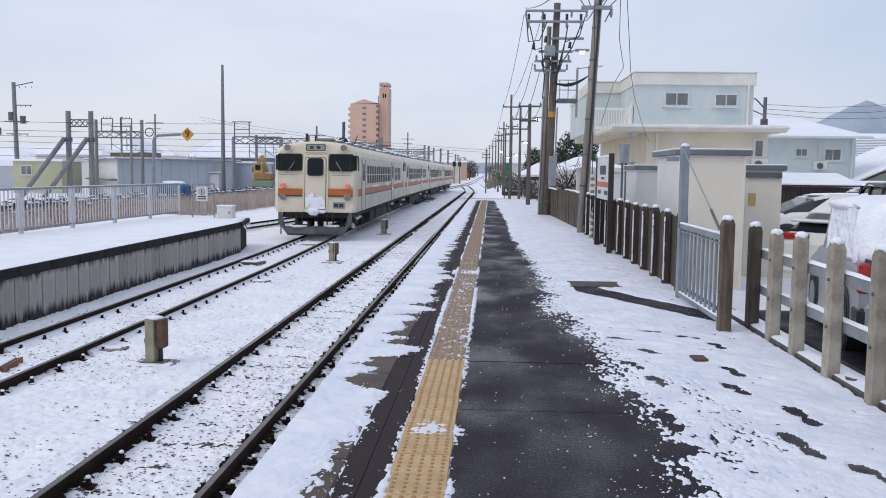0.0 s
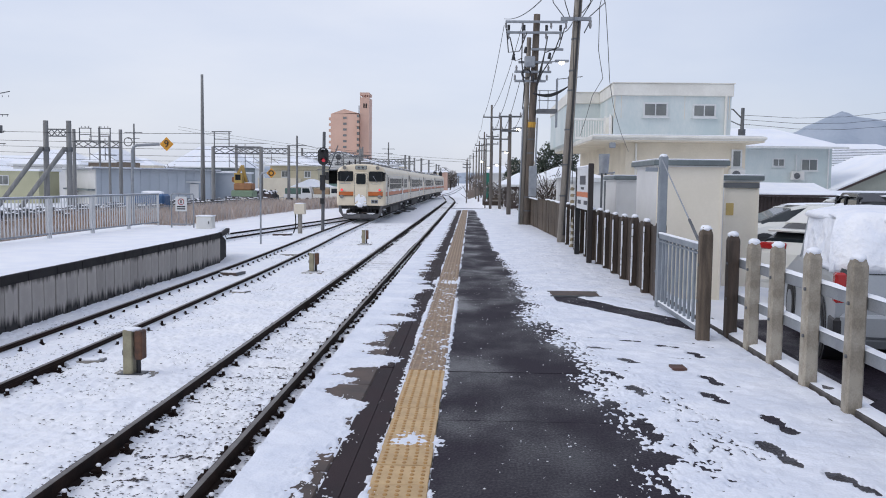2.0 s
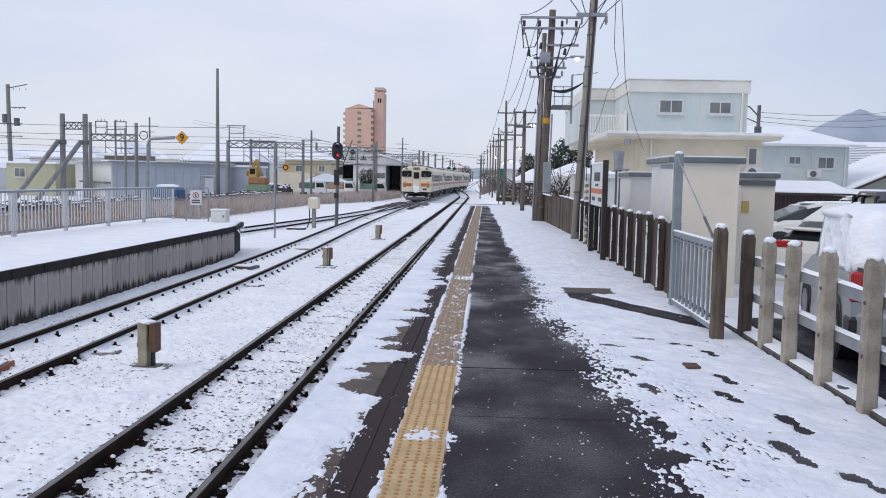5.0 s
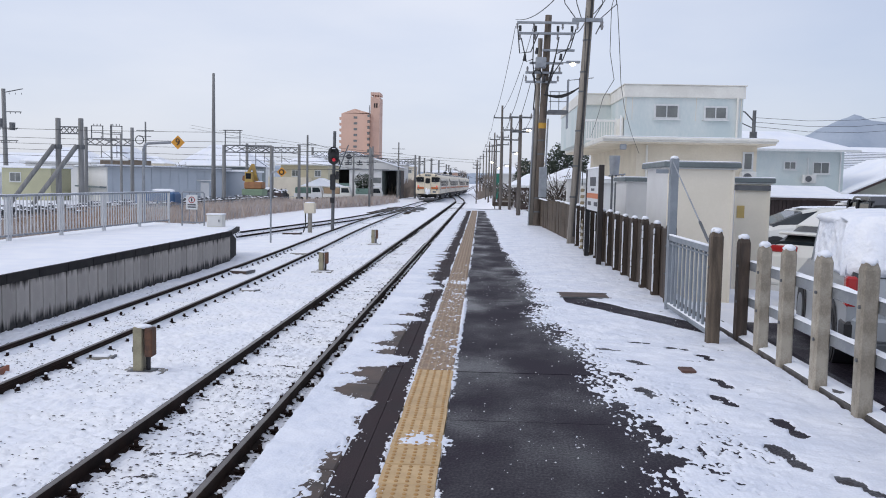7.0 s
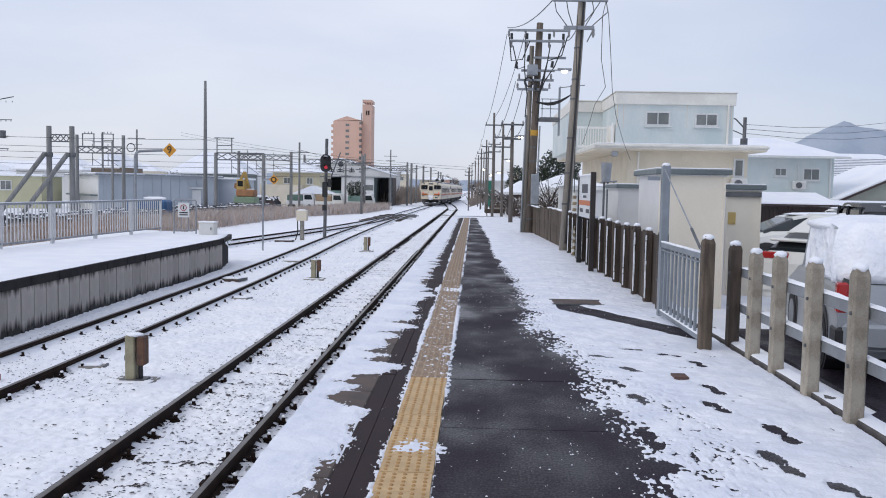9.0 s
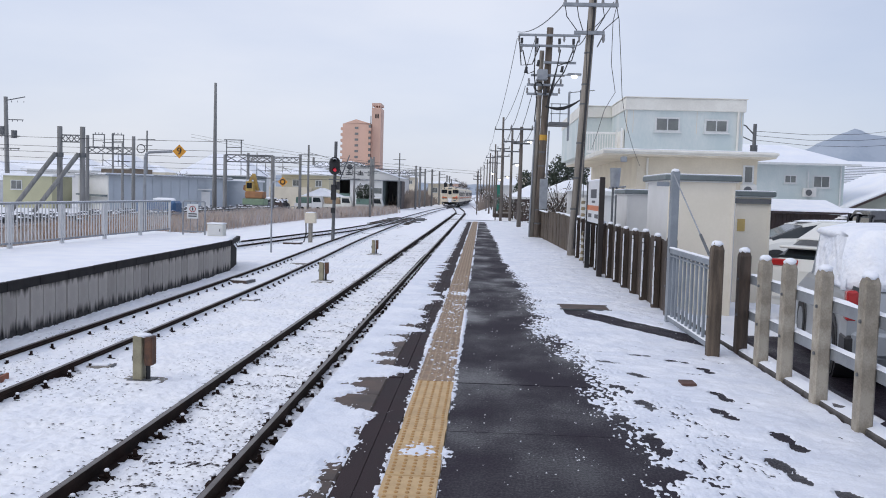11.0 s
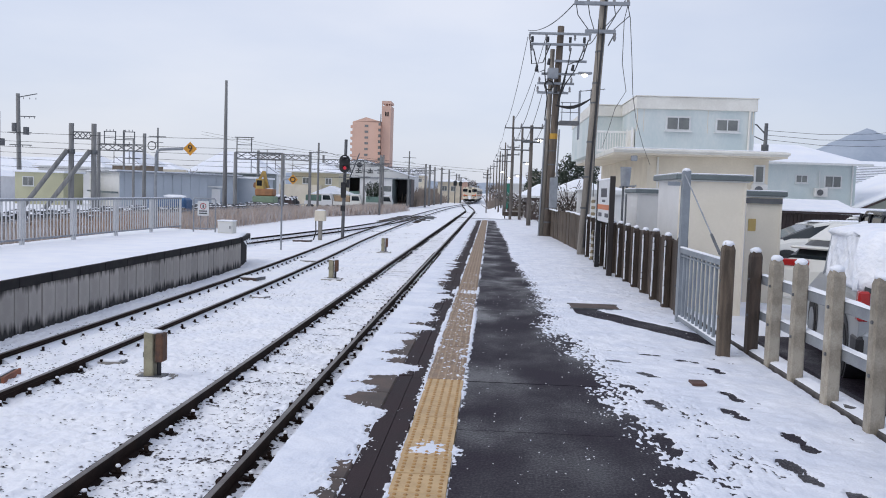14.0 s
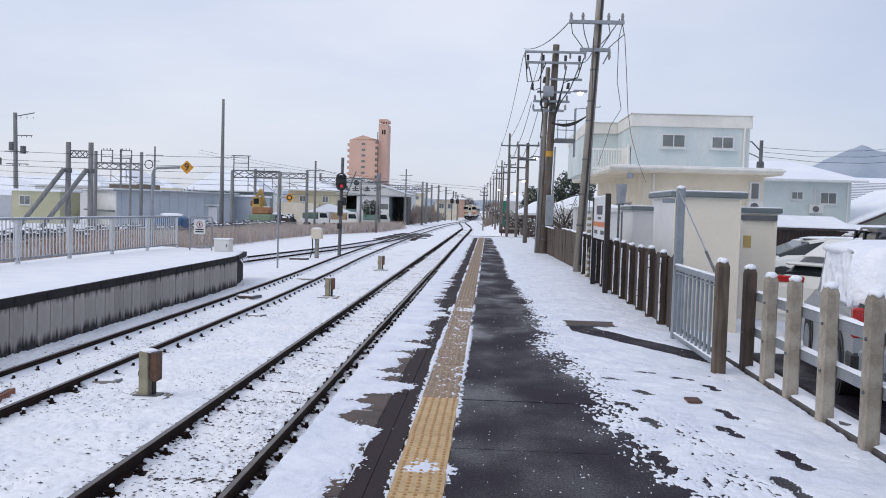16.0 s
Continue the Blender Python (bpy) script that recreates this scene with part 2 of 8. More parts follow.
# ---- mesh building ----
class Shape:
    """Vertices and faces of one part."""

    def __init__(self):
        self.v, self.f = [], []

    def add(self, verts, faces):
        k = len(self.v)
        self.v.extend(verts)
        self.f.extend([tuple(i + k for i in q) for q in faces])
        return self

    def box(self, x0, x1, y0, y1, z0, z1, c=0.0):
        """A box with its edges chamfered by c."""
        if not c:
            vs = [(x, y, z) for x in (x0, x1) for y in (y0, y1) for z in (z0, z1)]
            return self.add(vs, [(0, 1, 3, 2), (4, 6, 7, 5), (0, 4, 5, 1), (2, 3, 7, 6), (0, 2, 6, 4), (1, 5, 7, 3)])
        vs, idx = [], {}
        lo, hi = (x0, y0, z0), (x1, y1, z1)
        for sx in (0, 1):
            for sy in (0, 1):
                for sz in (0, 1):
                    s = (sx, sy, sz)
                    for ax in range(3):
                        p = [(hi[i] - c if s[i] else lo[i] + c) for i in range(3)]
                        p[ax] = hi[ax] if s[ax] else lo[ax]
                        idx[s, ax] = len(vs)
                        vs.append(tuple(p))
        fs = []
        for ax in range(3):
            o = [i for i in range(3) if i != ax]
            for s in (0, 1):
                q = []
                for a, b in ((0, 0), (1, 0), (1, 1), (0, 1)):
                    key = [0, 0, 0]
                    key[ax], key[o[0]], key[o[1]] = s, a, b
                    q.append(idx[tuple(key), ax])
                fs.append(tuple(q) if (s == 1) != (ax == 1) else tuple(reversed(q)))
        for ax in range(3):
            o = [i for i in range(3) if i != ax]
            for a in (0, 1):
                for b in (0, 1):
                    k0, k1 = [0, 0, 0], [0, 0, 0]
                    k0[o[0]] = k1[o[0]] = a
                    k0[o[1]] = k1[o[1]] = b
                    k0[ax], k1[ax] = 0, 1
                    q = (idx[tuple(k0), o[0]], idx[tuple(k1), o[0]], idx[tuple(k1), o[1]], idx[tuple(k0), o[1]])
                    fs.append(q)
        for s in [(a, b, d) for a in (0, 1) for b in (0, 1) for d in (0, 1)]:
            fs.append((idx[s, 0], idx[s, 1], idx[s, 2]))
        return self.add(vs, fs)

    def tube(self, p0, p1, r0, r1=None, n=8, caps=True):
        r1 = r0 if r1 is None else r1
        p0, p1 = Vector(p0), Vector(p1)
        d = (p1 - p0).normalized()
        u = d.orthogonal().normalized()
        w = d.cross(u)
        vs = []
        for p, r in ((p0, r0), (p1, r1)):
            for i in range(n):
                a = 2 * math.pi * i / n
                vs.append(tuple(p + (u * math.cos(a) + w * math.sin(a)) * r))
        fs = [(i, (i + 1) % n, n + (i + 1) % n, n + i) for i in range(n)]
        if caps:
            fs += [tuple(reversed(range(n))), tuple(range(n, 2 * n))]
        return self.add(vs, fs)

    def bar(self, p0, p1, w, h):
        """A rectangular bar from p0 to p1, w across and h high."""
        p0, p1 = Vector(p0), Vector(p1)
        d = (p1 - p0).normalized()
        side = d.cross(Vector((0, 0, 1)))
        side = Vector((1, 0, 0)) if side.length < 1e-4 else side.normalized()
        up = side.cross(d)
        vs = [tuple(p + side * (a * w / 2) + up * (b * h / 2)) for p in (p0, p1) for a, b in ((-1, -1), (1, -1), (1, 1), (-1, 1))]
        return self.add(vs, [(0, 1, 5, 4), (1, 2, 6, 5), (2, 3, 7, 6), (3, 0, 4, 7), (3, 2, 1, 0), (4, 5, 6, 7)])

    def path(self, pts, r, n=5):
        """One tube bent along the points."""
        pts = [Vector(p) for p in pts]
        vs, u = [], None
        for k, p in enumerate(pts):
            d = (pts[min(k + 1, len(pts) - 1)] - pts[max(k - 1, 0)]).normalized()
            u = d.orthogonal().normalized() if u is None else (u - d * u.dot(d)).normalized()
            w = d.cross(u)
            for i in range(n):
                a = 2 * math.pi * i / n
                vs.append(tuple(p + (u * math.cos(a) + w * math.sin(a)) * r))
        m = len(pts)
        fs = [(j * n + i, j * n + (i + 1) % n, (j + 1) * n + (i + 1) % n, (j + 1) * n + i) for j in range(m - 1) for i in range(n)]
        return self.add(vs, fs + [tuple(reversed(range(n))), tuple(range((m - 1) * n, m * n))])

    def ball(self, c, rx, ry=None, rz=None, n=10, m=6, rough=0.0, seed=0):
        ry, rz = ry or rx, rz or rx
        rnd = random.Random(seed)
        vs, fs = [], []
        for j in range(1, m):
            b = math.pi * j / m
            for i in range(n):
                a = 2 * math.pi * i / n
                k = 1 + rough * (rnd.random() - 0.5) * 2
                vs.append((c[0] + rx * k * math.sin(b) * math.cos(a), c[1] + ry * k * math.sin(b) * math.sin(a), c[2] + rz * k * math.cos(b)))
        for j in range(m - 2):
            for i in range(n):
                fs.append((j * n + i, (j + 1) * n + i, (j + 1) * n + (i + 1) % n, j * n + (i + 1) % n))
        t, q = len(vs), len(vs) + 1
        vs += [(c[0], c[1], c[2] + rz), (c[0], c[1], c[2] - rz)]
        for i in range(n):
            fs.append((t, i, (i + 1) % n))
            fs.append((q, (m - 2) * n + (i + 1) % n, (m - 2) * n + i))
        return self.add(vs, fs)

    def prism(self, outline, axis, a, b):
        """An outline of (u, v) pairs pushed along an axis from a to b."""
        n = len(outline)
        place = {"x": lambda u, v, s: (s, u, v), "y": lambda u, v, s: (u, s, v), "z": lambda u, v, s: (u, v, s)}[axis]
        vs = [place(u, v, s) for s in (a, b) for u, v in outline]
        fs = [(i, (i + 1) % n, n + (i + 1) % n, n + i) for i in range(n)]
        return self.add(vs, fs + [tuple(reversed(range(n))), tuple(range(n, 2 * n))])

    def mesh(self, name, material, smooth=False):
        me = bpy.data.meshes.new(name)
        me.from_pydata(self.v, [], self.f)
        me.materials.append(material)
        bm = bmesh.new()
        bm.from_mesh(me)
        bmesh.ops.recalc_face_normals(bm, faces=bm.faces)
        bm.to_mesh(me)
        bm.free()
        if smooth:
            me.polygons.foreach_set("use_smooth", [True] * len(me.polygons))
        return me


def grid_mesh(name, xs, ys, z, material, smooth=True, drop=None):
    """A height field over the lines xs and ys; drop: faces whose corners all lie below that height are left out."""
    nx, ny = len(xs), len(ys)
    gx, gy = np.meshgrid(xs, ys)
    co = np.stack([gx, gy, z], -1).reshape(-1, 3)
    i = np.arange(nx * ny).reshape(ny, nx)
    q = np.stack([i[:-1, :-1], i[:-1, 1:], i[1:, 1:], i[1:, :-1]], -1).reshape(-1, 4)
    if drop is not None:
        flat = z.reshape(-1)
        q = q[(flat[q] > drop).any(1)]
        used, inv = np.unique(q, return_inverse=True)
        co, q = co[used], inv.reshape(-1, 4)
    me = bpy.data.meshes.new(name)
    me.from_pydata(co.tolist(), [], q.tolist())
    me.materials.append(material)
    if smooth:
        me.polygons.foreach_set("use_smooth", [True] * len(me.polygons))
    return me


def lattice(x, y, seed):
    """Smooth value noise, 0 to 1."""
    xi, yi = np.floor(x).astype(np.int64), np.floor(y).astype(np.int64)
    fx, fy = x - xi, y - yi
    fx, fy = fx * fx * (3 - 2 * fx), fy * fy * (3 - 2 * fy)

    def h(a, b):
        k = (a * 374761393 + b * 668265263 + seed * 1442695041) & 0xFFFFFFFF
        k = ((k ^ (k >> 13)) * 1274126177) & 0xFFFFFFFF
        return ((k ^ (k >> 16)) & 0xFFFF) / 65535.0
    return (h(xi, yi) * (1 - fx) + h(xi + 1, yi) * fx) * (1 - fy) + (h(xi, yi + 1) * (1 - fx) + h(xi + 1, yi + 1) * fx) * fy


def fbm(x, y, seed, octaves=4):
    s, a, t = 0, 1.0, 0
    for k in range(octaves):
        s, t = s + a * lattice(x * 2 ** k, y * 2 ** k, seed + k), t + a
        a *= 0.5
    return s / t


def part(name, shape, material, parent, label="", smooth=False):
    me = shape if isinstance(shape, bpy.types.Mesh) else shape.mesh(name, material, smooth)
    ob = new(name, me)
    ob.parent = parent
    return tagged(ob, label)


def thing(name, label, category, at=(0, 0, 0), turn=0, group="", kind=""):
    ob = new(name)
    ob.matrix_basis = pose(*at, 0, 0, turn)
    ob.empty_display_size = 0.2
    return tagged(ob, label, category, group, kind)


def single(name, shape, material, label, category, group="", kind="", smooth=False):
    me = shape if isinstance(shape, bpy.types.Mesh) else shape.mesh(name, material, smooth)
    return tagged(new(name, me), label, category, group, kind)


def ease(a, b, s):
    s = min(1, max(0, s))
    return a + (b - a) * s * s * (3 - 2 * s)


# ---- lines of the tracks ----
RAIL_Z, BED_Z, LOT_Z = -0.79, -0.95, -0.30


MAIN = [(-40, -5.83), (-4, -5.83), (20, -5.85), (30, -6.04), (39, -6.33), (51, -6.52), (73, -6.65), (95, -6.60), (115, -6.35), (130, -6.0), (150, -5.2), (163, -4.75), (180, -4.38), (200, -4.2), (300, -4.3),
        (600, -4.6), (1200, -4.8)]


def main_x(y):
    """The line that the train takes, a smooth curve through the knots."""
    k = max(1, min(len(MAIN) - 3, sum(1 for p in MAIN if p[0] <= y) - 1))
    (y0, a0), (y1, a1), (y2, a2), (y3, a3) = MAIN[k - 1:k + 3]
    m1, m2 = (a2 - a0) / (y2 - y0), (a3 - a1) / (y3 - y1)
    h = y2 - y1
    s = min(1.0, max(0.0, (y - y1) / h))
    return (2 * s ** 3 - 3 * s ** 2 + 1) * a1 + (s ** 3 - 2 * s ** 2 + s) * h * m1 + (3 * s ** 2 - 2 * s ** 3) * a2 + (s ** 3 - s ** 2) * h * m2


def near_x(y):
    return ease(-2.6, -4.72, (y - 103) / 61)


def far_x(y):
    s = min(1.0, max(0.0, (y - 50) / 30))
    return -8.2 - 0.135 * max(0.0, 50 - y) + 2.9 * s - 1.33 * s * s


# ---- ground ----
def ground_height(x, y):
    """Track bed to the west, the higher parking lot to the east of the platform."""
    s = np.clip((x + 0.6) / 2.2, 0, 1)
    z = BED_Z + (LOT_Z - BED_Z) * s * s * (3 - 2 * s)
    bank = np.exp(-((x + 21) / 5.0) ** 2) * 0.10
    return z + bank + 0.05 * (fbm(x / 3.0, y / 3.0, 3) - 0.5) * np.clip((np.abs(x - 0.5) - 1.2) / 2, 0, 1)


def ballast_lumps(x, y):
    """Snow lying on single ballast stones: round heads with sunken gaps."""
    head = np.abs(2 * lattice(x * 15, y * 15, 11) - 1) ** 0.7
    return 0.042 * head + 0.016 * lattice(x * 34, y * 34, 13) + 0.05 * np.clip(fbm(x * 4, y * 4, 12, 3) - 0.45, 0, 1)


def axis_lines(lo, hi, dense, step, grow):
    mid = list(np.arange(dense[0], dense[1], step))
    a, s = dense[0], step
    left = []
    while a > lo:
        s *= grow
        a -= s
        left.append(a)
    b, s = mid[-1], step
    right = []
    while b < hi:
        s *= grow
        b += s
        right.append(b)
    return np.array(left[::-1] + mid + right)


def build_ground():
    xs = axis_lines(-1600, 1600, (-7.2, -1.1), 0.030, 1.10)
    ys = axis_lines(-60, 3500, (4.6, 19.0), 0.030, 1.022)
    gx, gy = np.meshgrid(xs, ys)
    z = ground_height(gx, gy)
    near = np.clip((60 - gy) / 30, 0, 1) * ((gx < -1.0) & (gx > -12))
    z = z + near * ballast_lumps(gx, gy)
    single("ground", grid_mesh("ground", xs, ys, z, SNOW_BED), SNOW_BED, "snow-covered track bed and open ground", "ground", kind="structure")


build_ground()


def build_stones_and_gap_shade():
    """Dark bits for ballast stones and for painted shade in gaps between snow lumps, thicker along the sleepers' sides.
    """
    rs = np.random.RandomState(4)
    n = 60000
    y = 4.5 + 46 * rs.random_sample(n) ** 1.8
    x = rs.uniform(-7.0, -1.45, n)
    tie = rs.random_sample(n) < 0.16
    y = np.where(tie, -4.0 + 0.61 * np.round((y + 4.0) / 0.61) - 0.125 + rs.normal(0, 0.014, n), y)
    x = np.where(tie, rs.uniform(-3.45, -1.75, n), x)
    rows = fbm(x * 2.6, np.round((y + 4.0) / 0.61) * 7.3, 23, 2)
    patch = fbm(x * 1.1, y * 0.7, 21)
    inside = (np.abs(x + 2.6) < 0.9) * 0.05
    keep = np.where(tie, rows > 0.47, patch + inside > 0.405 + 0.30 * rs.random_sample(n) + 0.012 * np.clip(y - 10, 0, 12))
    x, y, tie = x[keep], y[keep], tie[keep]
    r = 0.0045 + 0.009 * rs.random_sample(len(x)) ** 1.5
    z = ground_height(x, y) + ballast_lumps(x, y) * np.clip((60 - y) / 30, 0, 1) + 0.002
    octa = np.array([(1.7, 0, 0), (0, 0.8, 0), (-1.7, 0, 0), (0, -0.8, 0), (0.2, 0.1, 0.5)])
    vs = np.stack([x, y, z], -1)[:, None, :] + (r * np.where(tie, 1.25, 1.0))[:, None, None] * octa[None] * rs.uniform(0.6, 1.4, (len(x), 5, 1))
    tri = np.array([(0, 1, 4), (1, 2, 4), (2, 3, 4), (3, 0, 4)])
    fs = tri[None] + 5 * np.arange(len(x))[:, None, None]
    me = bpy.data.meshes.new("stones_and_gap_shade")
    me.from_pydata(vs.reshape(-1, 3).tolist(), [], fs.reshape(-1, 3).tolist())
    me.materials.append(STONE_AND_SHADE)
    single("stones_and_gap_shade", me, STONE_AND_SHADE, "dark ballast stones and painted gap shade in thin snow", "ballast", kind="stuff")


build_stones_and_gap_shade()

# ---- tracks ----
HEAD = [(-0.032, 0.0), (0.032, 0.0), (0.032, -0.035), (0.010, -0.048), (0.010, -0.118), (0.06, -0.135), (0.06, -0.15), (-0.06, -0.15), (-0.06, -0.135),
        (-0.010, -0.118), (-0.010, -0.048), (-0.032, -0.035)]


def rail_shape(line, offset, y0, y1, outline, lift=0.0):
    s = Shape()
    ys, y = [], y0
    while y < y1:
        ys.append(y)
        y += 2.5 if y < 95 else 5 if y < 200 else 20
    ys.append(y1)
    n = len(outline)
    vs = []
    for y in ys:
        a = math.atan2(line(y + 0.5) - line(y - 0.5), 1.0)
        for u, v in outline:
            vs.append((line(y) + (offset + u) * math.cos(a), y - (offset + u) * math.sin(a), RAIL_Z + v + lift))
    fs = []
    for k in range(len(ys) - 1):
        for i in range(n):
            fs.append((k * n + i, k * n + (i + 1) % n, (k + 1) * n + (i + 1) % n, (k + 1) * n + i))
    fs += [tuple(reversed(range(n))), tuple(range((len(ys) - 1) * n, len(ys) * n))]
    return s.add(vs, fs)


def clip_shape():
    """A rail fastening: plate, bolt and nut with a cap of snow."""
    s = Shape()
    s.box(-0.045, 0.055, -0.048, 0.048, -0.03, 0.010)
    s.tube((0.0, 0, 0.0), (0.0, 0, 0.075), 0.022, 0.019, n=7)
    s.box(-0.06, 0.02, -0.022, 0.022, 0.012, 0.03)
    return s


def build_track(name, line, y0, y1, label, pieces_to, tie0):
    tr = thing(name, label, "railway track", kind="structure")
    for side in (-1, 1):
        r = part("rail", rail_shape(line, side * 0.566, y0, y1, HEAD), RAIL, tr, "rust-brown steel rail")
        part("rail_head", rail_shape(line, side * 0.566, y0, y1, [(-0.024, 0.0), (0.024, 0.0), (0.024, -0.006), (-0.024, -0.006)], 0.003), RAIL_TOP, r, "polished running surface")
        if tie0 > 1:
            for u in (-1, 1):
                bank = [(u * 0.012, -0.07), (u * 0.05, -0.085), (u * 0.12, -0.125), (u * 0.2, -0.17), (u * 0.012, -0.17)]
                part("rail_snow", rail_shape(line, side * 0.566, max(y0, 11.0), min(y1, 300.0), bank if u < 0 else bank[::-1]), SNOW_BED, r, "snow banked against the rail web")
    tie = Shape().box(-1.0, 1.0, -0.11, 0.11, -0.12, 0.0, 0.02).mesh("sleeper", SLEEPER)
    clip = clip_shape().mesh("fastening", RAIL)
    cap = Shape().ball((0, 0, 0.076), 0.024, 0.024, 0.018, n=7, m=4).mesh("fastening_snow", SNOW, True)
    rnd = random.Random(tie0)
    y, rest_c, rest_t, rest_s = y0, Shape(), Shape(), Shape()
    while y < min(y1, 150):
        yy = y + rnd.uniform(-0.02, 0.02)
        top = BED_Z - 0.012 + rnd.uniform(-0.012, 0.016)
        if y < pieces_to:
            o = part("sleeper", tie, SLEEPER, tr)
            o.location = (line(yy), yy, top)
        elif y < 110:
            rest_t.box(line(yy) - 1, line(yy) + 1, yy - 0.11, yy + 0.11, top - 0.1, top)
        for side in (-1, 1):
            for inner in (-1, 1):
                if y < pieces_to:
                    c = part("fastening", clip, RAIL, tr)
                    c.location = (line(yy) + side * 0.566 + inner * 0.115, yy, BED_Z + 0.030)
                    c.rotation_euler = (0, 0, 0 if inner > 0 else math.pi)
                    if rnd.random() < 0.75:
                        part("snow_cap", cap, SNOW, c)
                elif y < 110:
                    cx = line(yy) + side * 0.566 + inner * 0.115
                    rest_c.box(cx - 0.035, cx + 0.035, yy - 0.045, yy + 0.045, top - 0.02, top + 0.045)
        y += 0.61
    if rest_t.v:
        tagged(part("far_sleepers", rest_t, SLEEPER, tr), kind="stuff")
        tagged(part("far_fastenings", rest_c, RAIL, tr), kind="stuff")


build_track("railway_track", near_x, -4.0, 165.0, "snow-dusted single track beside the platform edge", 34, 1)
build_track("railway_track", main_x, -4.0, 900.0, "snow-dusted departure track that curves away", 30, 2)
build_track("railway_track", far_x, 8.0, 80.0, "snow-dusted siding that joins the departure track", 0, 3)


def build_switch():
    """Point blades, timbers and rods where the siding joins."""
    sw = thing("railway_switch", "snowy railway switch with dark timbers and rods", "railway switch", kind="structure")
    for k in range(14):
        y = 66 + k * 1.25
        part("timber", Shape().box(main_x(y) - 1.5 - 0.04 * (14 - k), main_x(y) + 1.15, y - 0.08, y + 0.08, BED_Z - 0.05, BED_Z + 0.062), WOOD_DK, sw)
    for k in range(3):
        part("rod", Shape().tube((main_x(70) - 1.6, 68 + 4 * k, BED_Z + 0.13), (main_x(70) + 1.9, 68 + 4 * k, BED_Z + 0.13), 0.035), STEEL_DK, sw)
    part("point_machine", Shape().box(main_x(76) + 1.0, main_x(76) + 1.7, 75.4, 76.6, BED_Z + 0.02, BED_Z + 0.22, 0.03), STEEL_DK, sw)


build_switch()

# ---- near platform ----
EDGE, BACK, P_END = -1.15, 2.62, 49.5


def build_platform():
    slab = Shape()
    slab.box(EDGE + 0.10, BACK, -6, P_END, BED_Z - 0.3, -0.02)
    plat = single("platform", slab, CONCRETE, "station platform body of old concrete", "platform", kind="structure")
    rnd = random.Random(8)
    stone = Shape().box(0, 0.42, 0.004, 0.996, -0.16, 0.0, 0.012).mesh("edge_stone", CONCRETE_DK)
    for k in range(55):
        o = part("edge_stone", stone, CONCRETE_DK, plat)
        o.location = (EDGE, -5.5 + k, rnd.uniform(-0.004, 0.001))
    for lane, (x0, x1) in enumerate(((EDGE + 0.425, -0.610), (-0.607, -0.49))):
        for k in range(17):
            y0 = -6 + 3.28 * k - 0.06 * lane
            part("strip_pavement", Shape().box(x0, x1, y0, min(P_END, y0 + 3.27), -0.03, rnd.uniform(-0.003, 0.0), 0.003), ASPHALT_EDGE, plat, "rough brown-black asphalt strip")
    # walking surface in bays with tar joints
    y = -6.0
    bay = 0
    while y < P_END:
        ln_ = (2.9, 1.45, 2.4, 1.9)[bay % 4]
        e = min(P_END, y + ln_ - 0.012)
        part("asphalt_bay", Shape().box(-0.175, BACK, y, e, -0.03, rnd.uniform(-0.003, 0.002)), ASPHALT, plat)
        y += ln_
        bay += 1
    part("ramp", Shape().prism([(P_END, -0.02), (P_END + 8, BED_Z + 0.02), (P_END, BED_Z - 0.3)], "x", EDGE + 0.1, BACK), CONCRETE, plat)
    kerb = Shape().box(-0.05, 0.11, 0.005, 0.995, LOT_Z - 0.2, 0.040, 0.012).mesh("kerb_stone", KERB)
    for k in range(56):
        o = part("kerb_stone", kerb, CONCRETE, plat)
        o.location = (BACK + 0.052, -6 + k, 0)


build_platform()


def build_tactile():
    base = Shape().box(0.002, 0.298, 0.002, 0.298, -0.03, 0.006, 0.003)
    tile = base.mesh("tactile_tile", TILE)
    dots = Shape()
    for i in range(5):
        for j in range(5):
            cx, cy = 0.035 + 0.0575 * i, 0.035 + 0.0575 * j
            dots.add([(cx + 0.013 * math.cos(a * math.pi / 3), cy + 0.019 * math.sin(a * math.pi / 3), 0.0055) for a in range(6)]
                     + [(cx + 0.009 * math.cos(a * math.pi / 3), cy + 0.014 * math.sin(a * math.pi / 3), 0.011) for a in range(6)],
                     [(a, (a + 1) % 6, 6 + (a + 1) % 6, 6 + a) for a in range(6)] + [tuple(range(6, 12))])
    tile_old, dots_old = base.mesh("tactile_tile", TILE_OLD), dots.mesh("tactile_dots", DOT_OLD)
    dots = dots.mesh("tactile_dots", DOT)
    pave = thing("tactile_paving", "worn yellow-ochre tactile paving strip along the platform", "tactile paving", (-0.48, -5.02, 0), kind="structure")
    rnd = random.Random(5)
    for k in range(180):
        old = k >= 40
        t = part("tactile_tile", tile_old if old else tile, TILE, pave)
        t.location = (rnd.uniform(-0.003, 0.003), k * 0.301, rnd.uniform(-0.002, 0.001))
        t.rotation_euler = (0, 0, rnd.uniform(-0.004, 0.004))
        part("raised_dots", dots_old if old else dots, DOT, t)


build_tactile()

